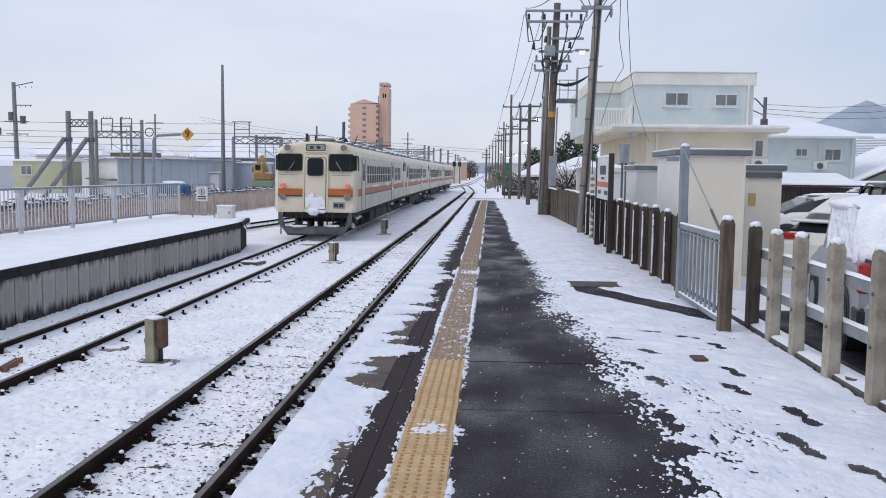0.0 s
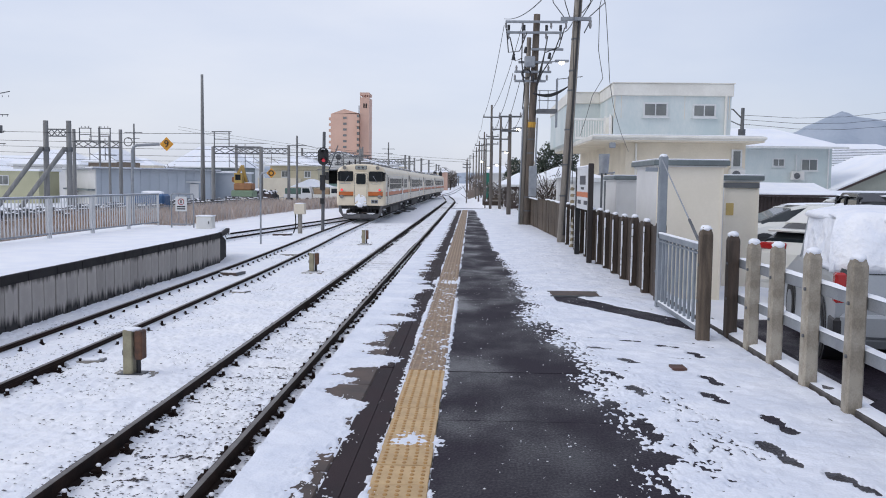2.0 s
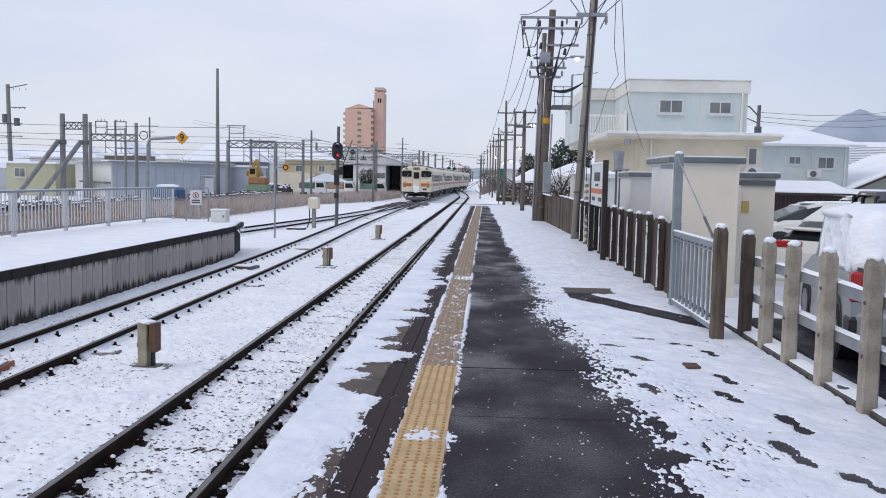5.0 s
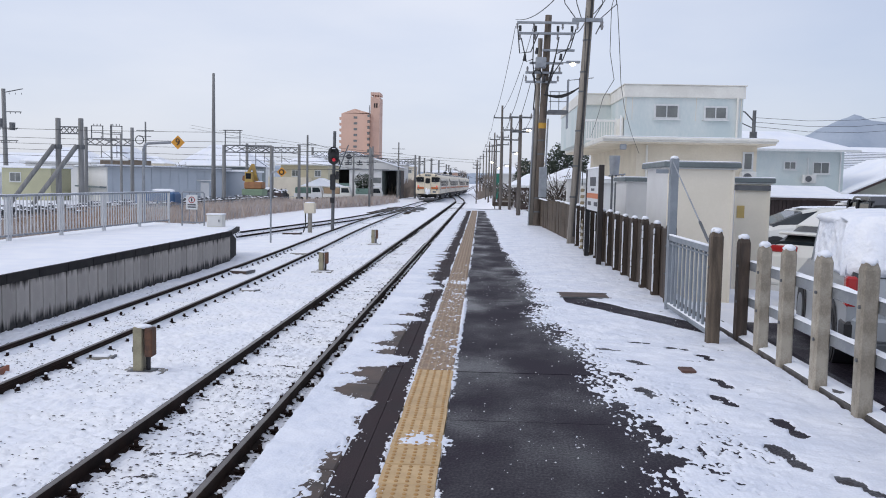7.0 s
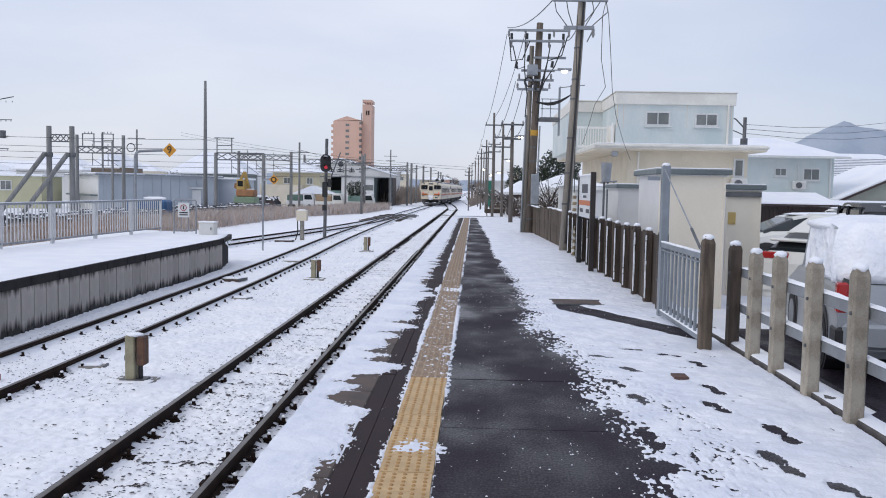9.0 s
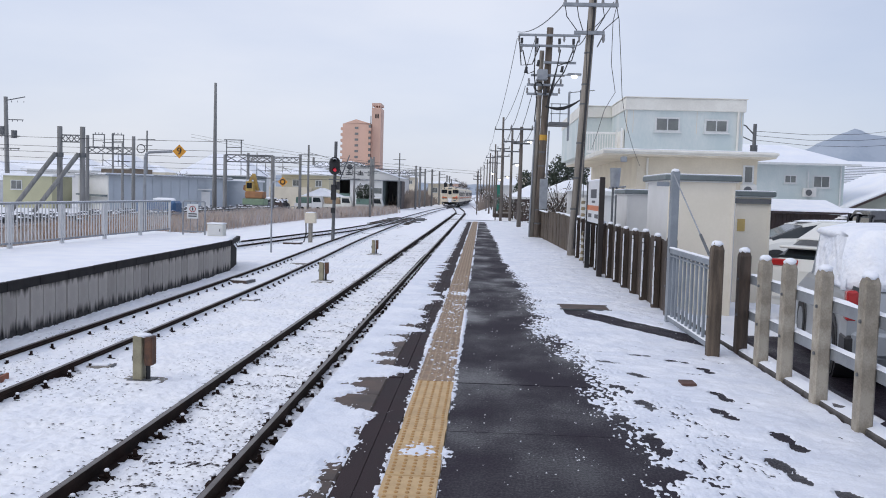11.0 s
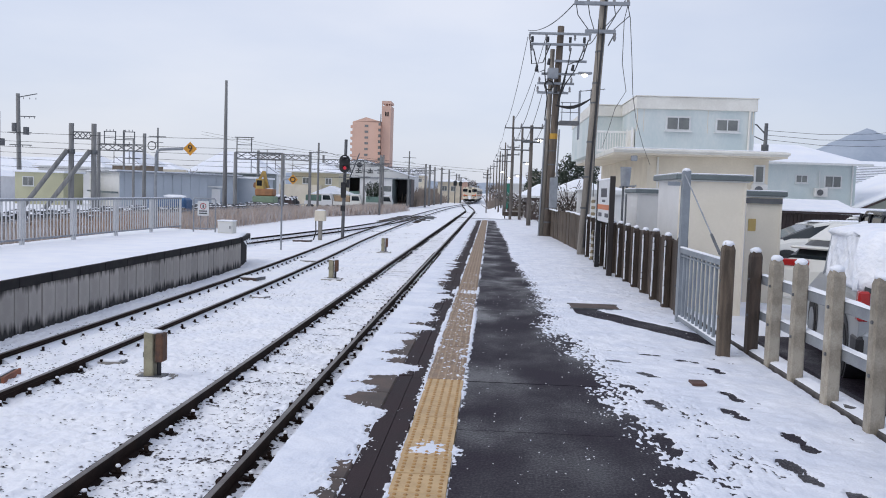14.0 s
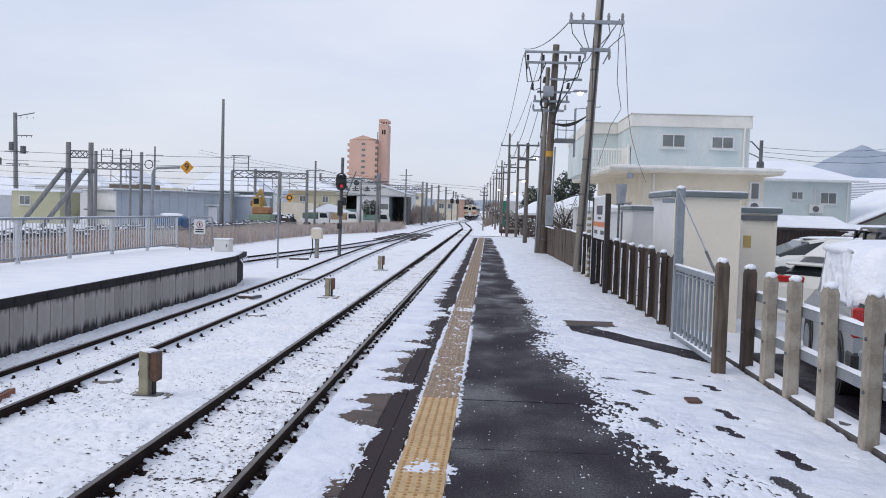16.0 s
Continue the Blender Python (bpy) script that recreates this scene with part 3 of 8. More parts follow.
# footprints trodden through the snow: x, y, heading
STEPS = [(1.25, 8.10, 60, 0.8), (1.41, 7.54, 26, 0.8), (1.18, 6.99, 22, 0.9), (1.28, 6.45, 11, 1.0), (1.02, 5.94, 5, 1.25), (1.15, 5.39, 4, 1.3), (1.90, 8.25, 62, 0.7), (2.07, 7.86, 12, 0.85),
         (1.93, 6.84, 9, 1.05), (1.80, 6.27, 14, 1.05), (2.03, 5.60, 5, 1.4), (1.81, 4.97, 7, 1.5), (2.02, 4.50, 20, 1.1), (1.60, 8.51, 80, 0.6), (1.95, 3.9, 10, 1.2)]


def platform_snow_depth(x, y):
    n_big = fbm(x / 0.9, y / 1.1, 31) - 0.5
    n_mid = (fbm(x / 0.22, y / 0.42, 41) - 0.5) * np.clip((23 - y) / 10, 0.35, 1)
    n_fine = (fbm(x / 0.021, y / 0.042, 51, 2) - 0.5) * np.clip((21 - y) / 9, 0.25, 1)
    # east side: snow from the walked strip to the kerb
    edge = np.interp(y, [2, 4.5, 5.5, 6.2, 6.9, 7.7, 10.2, 13.3, 16, 23, 34, 48, 50], [1.15, 1.13, 1.10, 1.05, 1.06, 0.98, 0.80, 0.75, 0.70, 0.56, 0.42, 0.24, -1.0])
    east = (x - edge) * 1.5 + n_big * 0.30 + n_mid * 0.55 + n_fine * 1.1 + 0.04
    # bare tongue, a thicker mound beside it, and thin speckled snow round them
    east = east - 0.75 * np.exp(-((x - 1.10) / 0.20) ** 2 - ((y - 4.82) / 0.10) ** 2) + 0.8 * np.exp(-((x - 1.32) / 0.16) ** 2 - ((y - 4.62) / 0.25) ** 2)
    thin = np.exp(-((x - 1.45) / 0.42) ** 2) * np.clip((7.6 - y) / 1.2, 0, 1)
    east = np.minimum(east, 0.36 + n_fine * 1.9 * thin + n_mid * 1.0 * thin + (1 - thin) * 0.3)
    # swept channel from the drain cover to the gate
    across = (y - (11.9 - (x - 1.0) * 1.75)) / 2.0
    band = np.exp(-((across - 0.10 + 0.12 * n_mid) / 0.24) ** 2) * ((x > 1.15) & (x < 2.46))
    east = east - band * 1.5
    # west strip on the edge stones, with melted fingers
    fing = fbm(x / 0.9 + 7, y / 0.22, 61, 3) - 0.5
    wig = np.interp(y, [3, 4.3, 5, 5.9, 6.3, 6.9, 7.4, 9, 12, 18, 30, 48], [-0.86, -0.88, -0.80, -0.82, -1.05, -0.98, -0.86, -0.84, -0.82, -0.80, -0.80, -0.82])
    west = (wig + 0.05 - x) * 2.2 + fing * 1.5 * np.clip((y - 4.5) / 3, 0.25, 1) * np.clip((25 - y) / 10, 0.35, 1) + n_mid * 0.6 + n_fine * 0.45
    # crumbs along both sides of the tactile strip, and a ridge across it
    crumbs = np.maximum(np.exp(-((x + 0.49) / 0.035) ** 2), np.exp(-((x + 0.165) / 0.03) ** 2)) * np.interp(y, [4, 9, 16, 30], [0.66, 0.74, 0.84, 0.92]) * np.clip(1.6 * fbm(x * 0 + 3, y / 0.8, 71) - 0.15, 0, 1) - 0.42 + n_fine * 0.75 + n_mid * 0.25
    ridge = np.exp(-((y - 5.12 - 0.5 * n_mid) / 0.16) ** 2) * np.exp(-((x + 0.31) / 0.20) ** 4) * 0.9 - 0.42 + n_fine * 0.9 + n_mid * 0.6
    ridge = np.maximum(ridge, np.exp(-((y - 13.3) / 0.4) ** 2) * ((x > -0.56) & (x < -0.16)) * 0.75 - 0.5 + n_fine * 0.8)
    # snow caught between the worn raised dots
    worn = np.where((x > -0.47) & (x < -0.19) & (y > 7.0), n_fine * 1.6 + n_mid * 0.35 - 0.25 + 0.10 * np.clip((y - 7) / 12, 0, 1), -1.0)
    end = (y - 47.8) * 0.8 + n_big
    m = np.maximum.reduce([east, west, crumbs, ridge, worn, end])
    # footprints
    for fx, fy, a, size in STEPS:
        c, s_ = math.cos(radians(a)), math.sin(radians(a))
        u, v = (x - fx) * c + (y - fy) * s_, (-(x - fx) * s_ + (y - fy) * c) / size
        sole = np.minimum(((u / 0.060) ** 2 + ((v - 0.07) / 0.10) ** 2), ((u / 0.050) ** 2 + ((v + 0.095) / 0.075) ** 2))
        m = np.where(sole + n_fine * 0.9 < 1.05, -0.3, m)
    return m


def build_platform_snow():
    xs = np.arange(EDGE - 0.03, BACK - 0.022, 0.0125)
    ys, y = list(np.arange(-5.6, 3.2, 0.06)), 3.2
    while y < 50.5:
        y += 0.0145 if y < 9 else 0.03 if y < 15 else 0.055 if y < 26 else 0.12
        ys.append(y)
    ys = np.array(ys)
    gx, gy = np.meshgrid(xs, ys)
    m = platform_snow_depth(gx, gy)
    z = np.clip(m * 0.06, -0.02, 0.009) + 0.030 * (fbm(gx / 0.11, gy / 0.11, 81) - 0.45) * np.clip(m * 2.5, 0, 1)
    z = np.where((gx > 1.3) & (m > 0.4), z + 0.010 * (fbm(gx / 0.6, gy / 0.6, 91) - 0.5), z)
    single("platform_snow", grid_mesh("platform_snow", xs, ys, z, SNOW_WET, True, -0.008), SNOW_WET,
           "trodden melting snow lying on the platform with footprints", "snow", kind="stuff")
    # lying on the raised kerb
    xk, yk = np.linspace(BACK + 0.008, BACK + 0.158, 8), np.arange(-5.6, 49, 0.05)
    kx, ky = np.meshgrid(xk, yk)
    kz = 0.040 + 0.022 * np.clip(2.2 * fbm(kx / 0.3, ky / 0.4, 97) - 0.35, -0.1, 1) * (1 - (np.abs(kx - BACK - 0.083) / 0.08) ** 4)
    single("kerb_snow", grid_mesh("kerb_snow", xk, yk, kz, SNOW), SNOW, "thin snow lying along the raised kerb", "snow", kind="stuff")
    # loose crumbs scattered past the melting edges
    rs = np.random.RandomState(4)
    cx, cy = rs.uniform(EDGE + 0.05, BACK, 90000), 3.2 + 10.8 * rs.random_sample(90000) ** 1.3
    dm = platform_snow_depth(cx, cy)
    keep = (dm < 0.02) & (rs.random_sample(90000) < 0.6 * np.exp(np.minimum(dm, 0) / 0.06) + 0.0006)
    cx, cy = cx[keep][:9000], cy[keep][:9000]
    rad = 0.0025 + 0.005 * rs.random_sample(len(cx)) ** 2
    octa = np.array([(1, 0, 0), (0, 1, 0), (-1, 0, 0), (0, -1, 0), (0, 0, 0.8), (0, 0, -0.5)])
    vs = (np.stack([cx, cy, np.full(len(cx), 0.003)], -1)[:, None, :] + rad[:, None, None] * octa[None] * rs.uniform(0.7, 1.4, (len(cx), 6, 1))).reshape(-1, 3)
    tri = np.array([(0, 1, 4), (1, 2, 4), (2, 3, 4), (3, 0, 4)])
    fs = (tri[None] + 6 * np.arange(len(cx))[:, None, None]).reshape(-1, 3)
    me = bpy.data.meshes.new("snow_crumbs")
    me.from_pydata(vs.tolist(), [], fs.tolist())
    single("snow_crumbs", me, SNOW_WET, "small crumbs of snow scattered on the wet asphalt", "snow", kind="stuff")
    xb = np.arange(EDGE, BACK + 0.3, 0.25)
    yb = np.arange(50.0, 60.5, 0.5)
    gx, gy = np.meshgrid(xb, yb)
    zz = np.interp(gy, [50, 57.5, 60.5], [0.02, BED_Z + 0.06, BED_Z + 0.03]) + 0.03 * fbm(gx, gy, 5)
    single("ramp_snow", grid_mesh("ramp_snow", xb, yb, zz, SNOW), SNOW, "snow on the platform end ramp", "snow", kind="stuff")


build_platform_snow()


# ---- far platform ----
def build_far_platform():
    # body is coloured near-black so the open joints between panels read dark
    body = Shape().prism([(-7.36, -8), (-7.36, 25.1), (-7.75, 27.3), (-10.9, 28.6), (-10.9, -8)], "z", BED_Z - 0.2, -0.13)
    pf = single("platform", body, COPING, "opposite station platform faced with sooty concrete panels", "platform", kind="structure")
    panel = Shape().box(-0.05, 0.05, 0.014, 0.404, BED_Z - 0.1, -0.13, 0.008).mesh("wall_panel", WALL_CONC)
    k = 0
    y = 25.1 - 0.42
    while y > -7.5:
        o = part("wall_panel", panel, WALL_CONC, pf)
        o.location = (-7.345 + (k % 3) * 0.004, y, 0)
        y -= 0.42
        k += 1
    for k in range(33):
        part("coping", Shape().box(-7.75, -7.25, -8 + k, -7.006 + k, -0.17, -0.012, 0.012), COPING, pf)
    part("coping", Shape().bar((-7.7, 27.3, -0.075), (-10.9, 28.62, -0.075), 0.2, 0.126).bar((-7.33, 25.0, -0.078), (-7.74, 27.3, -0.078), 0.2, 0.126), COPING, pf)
    xs, ys = np.arange(-11.0, -7.2, 0.12), np.arange(-8, 29.0, 0.2)
    gx, gy = np.meshgrid(xs, ys)
    z = 0.012 + 0.02 * (fbm(gx / 0.7, gy / 1.5, 15) - 0.5) - np.clip((gx + 7.36) * 0.35, 0, 1) - np.clip((gy - np.where(gx > -7.75, 25.1 - (gx + 7.3) * 4.9, 27.3 - (gx + 7.75) * 0.41)) * 0.4, 0, 1)
    single("far_platform_snow", grid_mesh("far_platform_snow", xs, ys, z, SNOW, True, -0.06), SNOW, "thin even snow lying on the opposite platform", "snow", kind="stuff")


build_far_platform()

# ---- train ----
CREAM = mat("cream_paint", (0.78, 0.685, 0.525), (0.70, 0.61, 0.46), 0.38, scale=1.5, fine=20, bump=0.03)
CREAM_SIDE = mat("dirty_cream_paint", (0.74, 0.70, 0.62), (0.62, 0.58, 0.51), 0.45, scale=1.2, fine=14, bump=0.03, stretch=(1, 0.5, 2))
ORANGE = mat("orange_paint", (0.56, 0.14, 0.025), (0.46, 0.115, 0.025), 0.4, scale=2)
GREEN_LINE = mat("dark_green_paint", (0.05, 0.06, 0.03), (0.04, 0.045, 0.025), 0.45)
GLASS_DK = mat("dark_glass", (0.006, 0.008, 0.009), (0.012, 0.014, 0.015), 0.14, scale=2, bump=0.0)
GLASS_DK.node_tree.nodes["Principled BSDF"].inputs["Specular IOR Level"].default_value = 0.22
SIDE_GLASS = mat("side_window_glass", (0.010, 0.011, 0.012), (0.05, 0.052, 0.054), 0.4, scale=0.8, fine=6, bump=0.0)
SIDE_GLASS.node_tree.nodes["Principled BSDF"].inputs["Specular IOR Level"].default_value = 0.06
UNDER = mat("underfloor_grey", (0.045, 0.043, 0.042), (0.025, 0.024, 0.024), 0.75, scale=4)
ROOF_GREY = mat("train_roof", (0.22, 0.22, 0.215), (0.15, 0.15, 0.15), 0.7, scale=2)
PLOW = mat("plow_grey", (0.12, 0.12, 0.125), (0.08, 0.08, 0.085), 0.6, scale=4)
CHROME = mat("lamp_rim", (0.45, 0.44, 0.42), (0.35, 0.34, 0.33), 0.25, metal=0.8)
TAIL_RED = mat("tail_lamp_red", (0.75, 0.05, 0.04), (0.7, 0.05, 0.04), 0.25, glow=((1.0, 0.04, 0.05), 1.1))
LENS = mat("lamp_lens", (0.26, 0.25, 0.22), (0.14, 0.135, 0.125), 0.12, scale=12)
SIGN_GLASS = mat("destination_glass", (0.30, 0.32, 0.30), (0.22, 0.24, 0.23), 0.15)

PROFILE = [(-1.40, 0.95), (-1.45, 1.10), (-1.45, 3.05), (-1.42, 3.24), (-1.30, 3.41), (-1.05, 3.53), (-0.55, 3.62), (0, 3.65)]
PROFILE = PROFILE + [(-x, z) for x, z in reversed(PROFILE[:-1])]
CAR_LEN = 21.0


def rake(z):
    return 0.0 if z < 2.15 else (z - 2.15) * 0.16


def car_body():
    s = Shape()
    secs = [(0.0, 0.90, True), (0.05, 0.955, True), (0.16, 0.99, True), (0.34, 1.0, True), (0.9, 1.0, False), (CAR_LEN - 0.3, 1.0, False), (CAR_LEN, 0.93, False)]
    n = len(PROFILE)
    vs = []
    for y, k, lean in secs:
        for x, z in PROFILE:
            zz = z if z < 3.2 or k == 1.0 else 3.2 + (z - 3.2) * (0.75 + 0.25 * (k - 0.9) / 0.1)
            vs.append((x * k, y + (rake(z) if lean else 0), zz))
    fs = []
    for j in range(len(secs) - 1):
        for i in range(n):
            fs.append((j * n + i, j * n + (i + 1) % n, (j + 1) * n + (i + 1) % n, (j + 1) * n + i))
    fs += [tuple(range(n))[::-1], tuple(range((len(secs) - 1) * n, len(secs) * n))]
    return s.add(vs, fs)


def face_plate(x0, x1, z0, z1, out=0.012, deep=0.03):
    """A plate lying on the raked end face."""
    s = Shape()
    vs = []
    for d in (-out, deep):
        for x, z in ((x0, z0), (x1, z0), (x1, z1), (x0, z1)):
            vs.append((x, rake(z) + d, z))
    return s.add(vs, [(0, 1, 2, 3), (7, 6, 5, 4), (0, 4, 5, 1), (1, 5, 6, 2), (2, 6, 7, 3), (3, 7, 4, 0)])


def round_plate(x0, x1, z0, z1, out, r, deep=0.03):
    """A plate with rounded corners on the raked end face."""
    ring = []
    for cx, cz, a0 in ((x1 - r, z1 - r, 0), (x0 + r, z1 - r, 90), (x0 + r, z0 + r, 180), (x1 - r, z0 + r, 270)):
        for k in range(5):
            a = math.radians(a0 + 22.5 * k)
            ring.append((cx + r * math.cos(a), cz + r * math.sin(a)))
    n = len(ring)
    vs = [(x, rake(z) + d, z) for d in (-out, deep) for x, z in ring]
    return Shape().add(vs, [(i, (i + 1) % n, n + (i + 1) % n, n + i) for i in range(n)] + [tuple(range(n)), tuple(reversed(range(n, 2 * n)))])


def lamp_disc(x, z, r, out, n=14):
    return Shape().tube((x, rake(z) - out, z), (x, rake(z) + 0.05, z), r, n=n)


def build_car(lit):
    car = thing("railcar", "cream diesel railcar with orange waist stripe and snow on its end", "train car", group="four-car train")
    part("body", car_body(), CREAM, car, "cream-painted steel body shell")
    # raised end door with frame and window
    part("door_frame", round_plate(-0.44, 0.44, 1.00, 3.12, 0.035, 0.14), CREAM, car)
    part("door_gap", round_plate(-0.375, 0.375, 1.05, 3.03, 0.040, 0.09), UNDER, car, "dark rubber gap round the door")
    d = part("end_door", round_plate(-0.355, 0.355, 1.07, 3.01, 0.052, 0.08), CREAM, car, "cream gangway door dusted with snow")
    part("window_rim", round_plate(-0.28, 0.28, 2.33, 3.0, 0.056, 0.10), RUBBER, d)
    part("window", round_plate(-0.25, 0.25, 2.36, 2.97, 0.062, 0.08), GLASS_DK, d)
    rnd = random.Random(3)
    xs, zs = np.linspace(-0.34, 0.34, 46), np.linspace(1.08, 1.95, 60)
    gx, gz = np.meshgrid(xs, zs)
    cover = 0.42 - (gz - 1.08) * 0.75 - (np.abs(gx) / 0.34) ** 2 * 0.25 + 1.1 * (fbm(gx * 5, gz * 5, 57) - 0.5)
    me = grid_mesh("door_snow", xs, zs, cover, SNOW, True, 0.0)
    co = np.empty(len(me.vertices) * 3)
    me.vertices.foreach_get("co", co)
    co = co.reshape(-1, 3)
    me.vertices.foreach_set("co", np.stack([co[:, 0], -0.047 - np.clip(co[:, 2], -0.1, 0.5) * 0.05, co[:, 1]], -1).reshape(-1))
    me.update()
    part("door_snow", me, SNOW, d, "snow stuck to the door")
    for sx in (-1, 1):
        a, b = sorted((sx * 0.49, sx * 1.305))
        w = part("windscreen", round_plate(a, b, 2.54, 3.13, 0.02, 0.06), GLASS_DK, car, "dark wrap-around windscreen")
        part("corner_pane", Shape().box(*sorted((sx * 1.455, sx * 1.40)), 0.42, 0.60, 2.52, 3.06), GLASS_DK, w)
        part("rim", round_plate(a - 0.03, b + 0.02, 2.51, 3.16, 0.012, 0.08), RUBBER, w)
        part("divider", face_plate(*sorted((sx * 1.19, sx * 1.215)), 2.54, 3.13, 0.026), RUBBER, w)
        part("side_glass", Shape().prism([(sx * 1.30, 0.0), (sx * 1.40, 0.06), (sx * 1.452, 0.30), (sx * 1.40, 0.30), (sx * 1.28, 0.12)], "z", 2.54, 3.10), GLASS_DK, w, "dark wrap-around corner glass").location = (0, 0.085, 0)
        part("wiper", Shape().bar((sx * 0.98, -0.03, 2.42), (sx * 0.72, 0.03, 2.86), 0.025, 0.025), STEEL, w)
        part("grab_rail", Shape().tube((sx * 0.58, -0.04, 2.36), (sx * 1.24, -0.04, 2.36), 0.012), STEEL, car)
        part("waist_stripe", face_plate(*sorted((sx * 0.445, sx * 1.30)), 1.60, 1.84, 0.006), ORANGE, car, "orange waist stripe")
        part("stripe_line", face_plate(*sorted((sx * 0.445, sx * 1.30)), 1.545, 1.60, 0.006), GREEN_LINE, car, "dark green pinstripe")
        t = part("tail_lamp", lamp_disc(sx * 1.12, 1.96, 0.085, 0.05), CHROME, car)
        part("lens", lamp_disc(sx * 1.12, 1.96, 0.062, 0.065), TAIL_RED if lit else LENS, t, "glowing red lens" if lit else "unlit lens")
        h = part("step_lamp", lamp_disc(sx * 1.12, 1.52, 0.12, 0.05), CHROME, car)
        part("lens", lamp_disc(sx * 1.12, 1.52, 0.095, 0.06), LENS, h)
        h = part("headlamp", lamp_disc(sx * 0.98, 3.38, 0.15, 0.10), CREAM, car)
        part("lens", lamp_disc(sx * 0.98, 3.38, 0.115, 0.115), LENS, h, "unlit round lens")
        # sides
        part("side_stripe", Shape().box(*sorted((sx * 1.44, sx * 1.456)), 0.36, CAR_LEN - 0.3, 1.60, 1.84), ORANGE, car, "orange waist stripe")
        part("stripe_line", Shape().box(*sorted((sx * 1.44, sx * 1.456)), 0.36, CAR_LEN - 0.3, 1.55, 1.60), GREEN_LINE, car)
        part("side_panel", Shape().box(*sorted((sx * 1.44, sx * 1.453)), 0.5, CAR_LEN - 0.3, 1.02, 1.55), CREAM_SIDE, car, "grimy snow-streaked lower side")
        part("side_panel", Shape().box(*sorted((sx * 1.44, sx * 1.453)), 0.5, CAR_LEN - 0.3, 1.84, 2.96), CREAM_SIDE, car, "grimy cream upper side")
        for y in (1.35, 13.2):
            dd = part("side_door", Shape().box(*sorted((sx * 1.44, sx * 1.462)), y, y + 1.0, 1.0, 2.98), CREAM_SIDE, car)
            part("gap", Shape().box(*sorted((sx * 1.44, sx * 1.466)), y - 0.03, y + 0.02, 1.0, 2.98), RUBBER, dd)
            part("gap", Shape().box(*sorted((sx * 1.44, sx * 1.466)), y + 0.98, y + 1.03, 1.0, 2.98), RUBBER, dd)
            part("window", Shape().box(*sorted((sx * 1.44, sx * 1.468)), y + 0.2, y + 0.8, 2.15, 2.8), GLASS_DK, dd)
        for k in range(16):
            y = 2.9 + k * 0.82 if k < 12 else 14.9 + (k - 12) * 0.95
            p = part("side_window", Shape().box(*sorted((sx * 1.44, sx * 1.463)), y, y + 0.62, 1.98, 2.78), CREAM_SIDE, car)
            part("pane", Shape().box(*sorted((sx * 1.44, sx * 1.47)), y + 0.04, y + 0.58, 2.02, 2.36), SIDE_GLASS, p)
            part("pane", Shape().box(*sorted((sx * 1.44, sx * 1.47)), y + 0.04, y + 0.58, 2.40, 2.74), SIDE_GLASS, p)
        part("gutter", Shape().box(*sorted((sx * 1.42, sx * 1.47)), 0.5, CAR_LEN - 0.2, 3.02, 3.06), CREAM_SIDE, car)
        for k in range(9):
            part("side_snow", Shape().ball((sx * 1.455, rnd.uniform(1, CAR_LEN - 1), rnd.choice((1.54, 1.86, 1.88))), 0.012, rnd.uniform(0.25, 0.9), rnd.uniform(0.03, 0.08), n=9, m=5, rough=0.4, seed=k), SNOW, car, "streak of snow stuck to the side")
    part("plate", face_plate(0.62, 1.02, 1.10, 1.34, 0.02), STEEL, car, "steel frame with two dark bars")
    part("plate_bar", face_plate(0.66, 0.80, 1.15, 1.29, 0.03), UNDER, car)
    part("plate_bar", face_plate(0.84, 0.98, 1.15, 1.29, 0.03), UNDER, car)
    db = part("destination_box", round_plate(-0.40, 0.40, 3.22, 3.56, 0.06, 0.08), CREAM, car)
    part("rim", round_plate(-0.345, 0.345, 3.265, 3.525, 0.068, 0.05), UNDER, db)
    part("glass", round_plate(-0.315, 0.315, 3.29, 3.50, 0.075, 0.04), SIGN_GLASS, db)
    for x in (-0.14, 0.10):
        part("lettering_bar", face_plate(x - 0.06, x + 0.06, 3.34, 3.45, 0.08), UNDER, db)
    part("roof_cover", Shape().prism([(-1.15, 3.50), (-1.05, 3.55), (-0.55, 3.64), (0, 3.672), (0.55, 3.64), (1.05, 3.55), (1.15, 3.50), (0, 3.4)], "y", 0.9, CAR_LEN - 0.3), ROOF_GREY, car, "grey roof sheet")
    for k in range(20):
        rs = Shape().ball((rnd.uniform(-0.7, 0.8), rnd.uniform(0.7, CAR_LEN - 1), 3.62), rnd.uniform(0.15, 0.4), rnd.uniform(0.3, 0.9), 0.055, n=8, m=4, rough=0.25, seed=k)
        part("roof_snow", rs, SNOW, car, "snow left on the roof")
    for y, w in ((2.2, 0.34), (4.6, 0.34), (7.4, 0.34), (10.2, 0.34), (13, 0.34), (16, 0.34), (18.6, 0.34)):
        v = part("roof_vent", Shape().box(-w, w, y - 0.35, y + 0.35, 3.6, 3.82, 0.06), ROOF_GREY, car)
        part("snow_cap", Shape().ball((0, y, 3.82), 0.3, 0.3, 0.05), SNOW, v)
    part("whistle_cover", Shape().tube((-0.45, 0.9, 3.58), (-0.45, 0.9, 3.95), 0.05), UNDER, car)
    part("exhaust", Shape().tube((0.1, 2.9, 3.6), (0.1, 2.9, 3.85), 0.09), UNDER, car)
    part("antenna", Shape().tube((-0.2, 1.2, 3.6), (-0.2, 1.2, 3.9), 0.03), UNDER, car)
    # coupler, plow, steps
    cp = part("coupler", Shape().box(-0.13, 0.13, -0.42, 0.5, 0.78, 1.0, 0.03), UNDER, car)
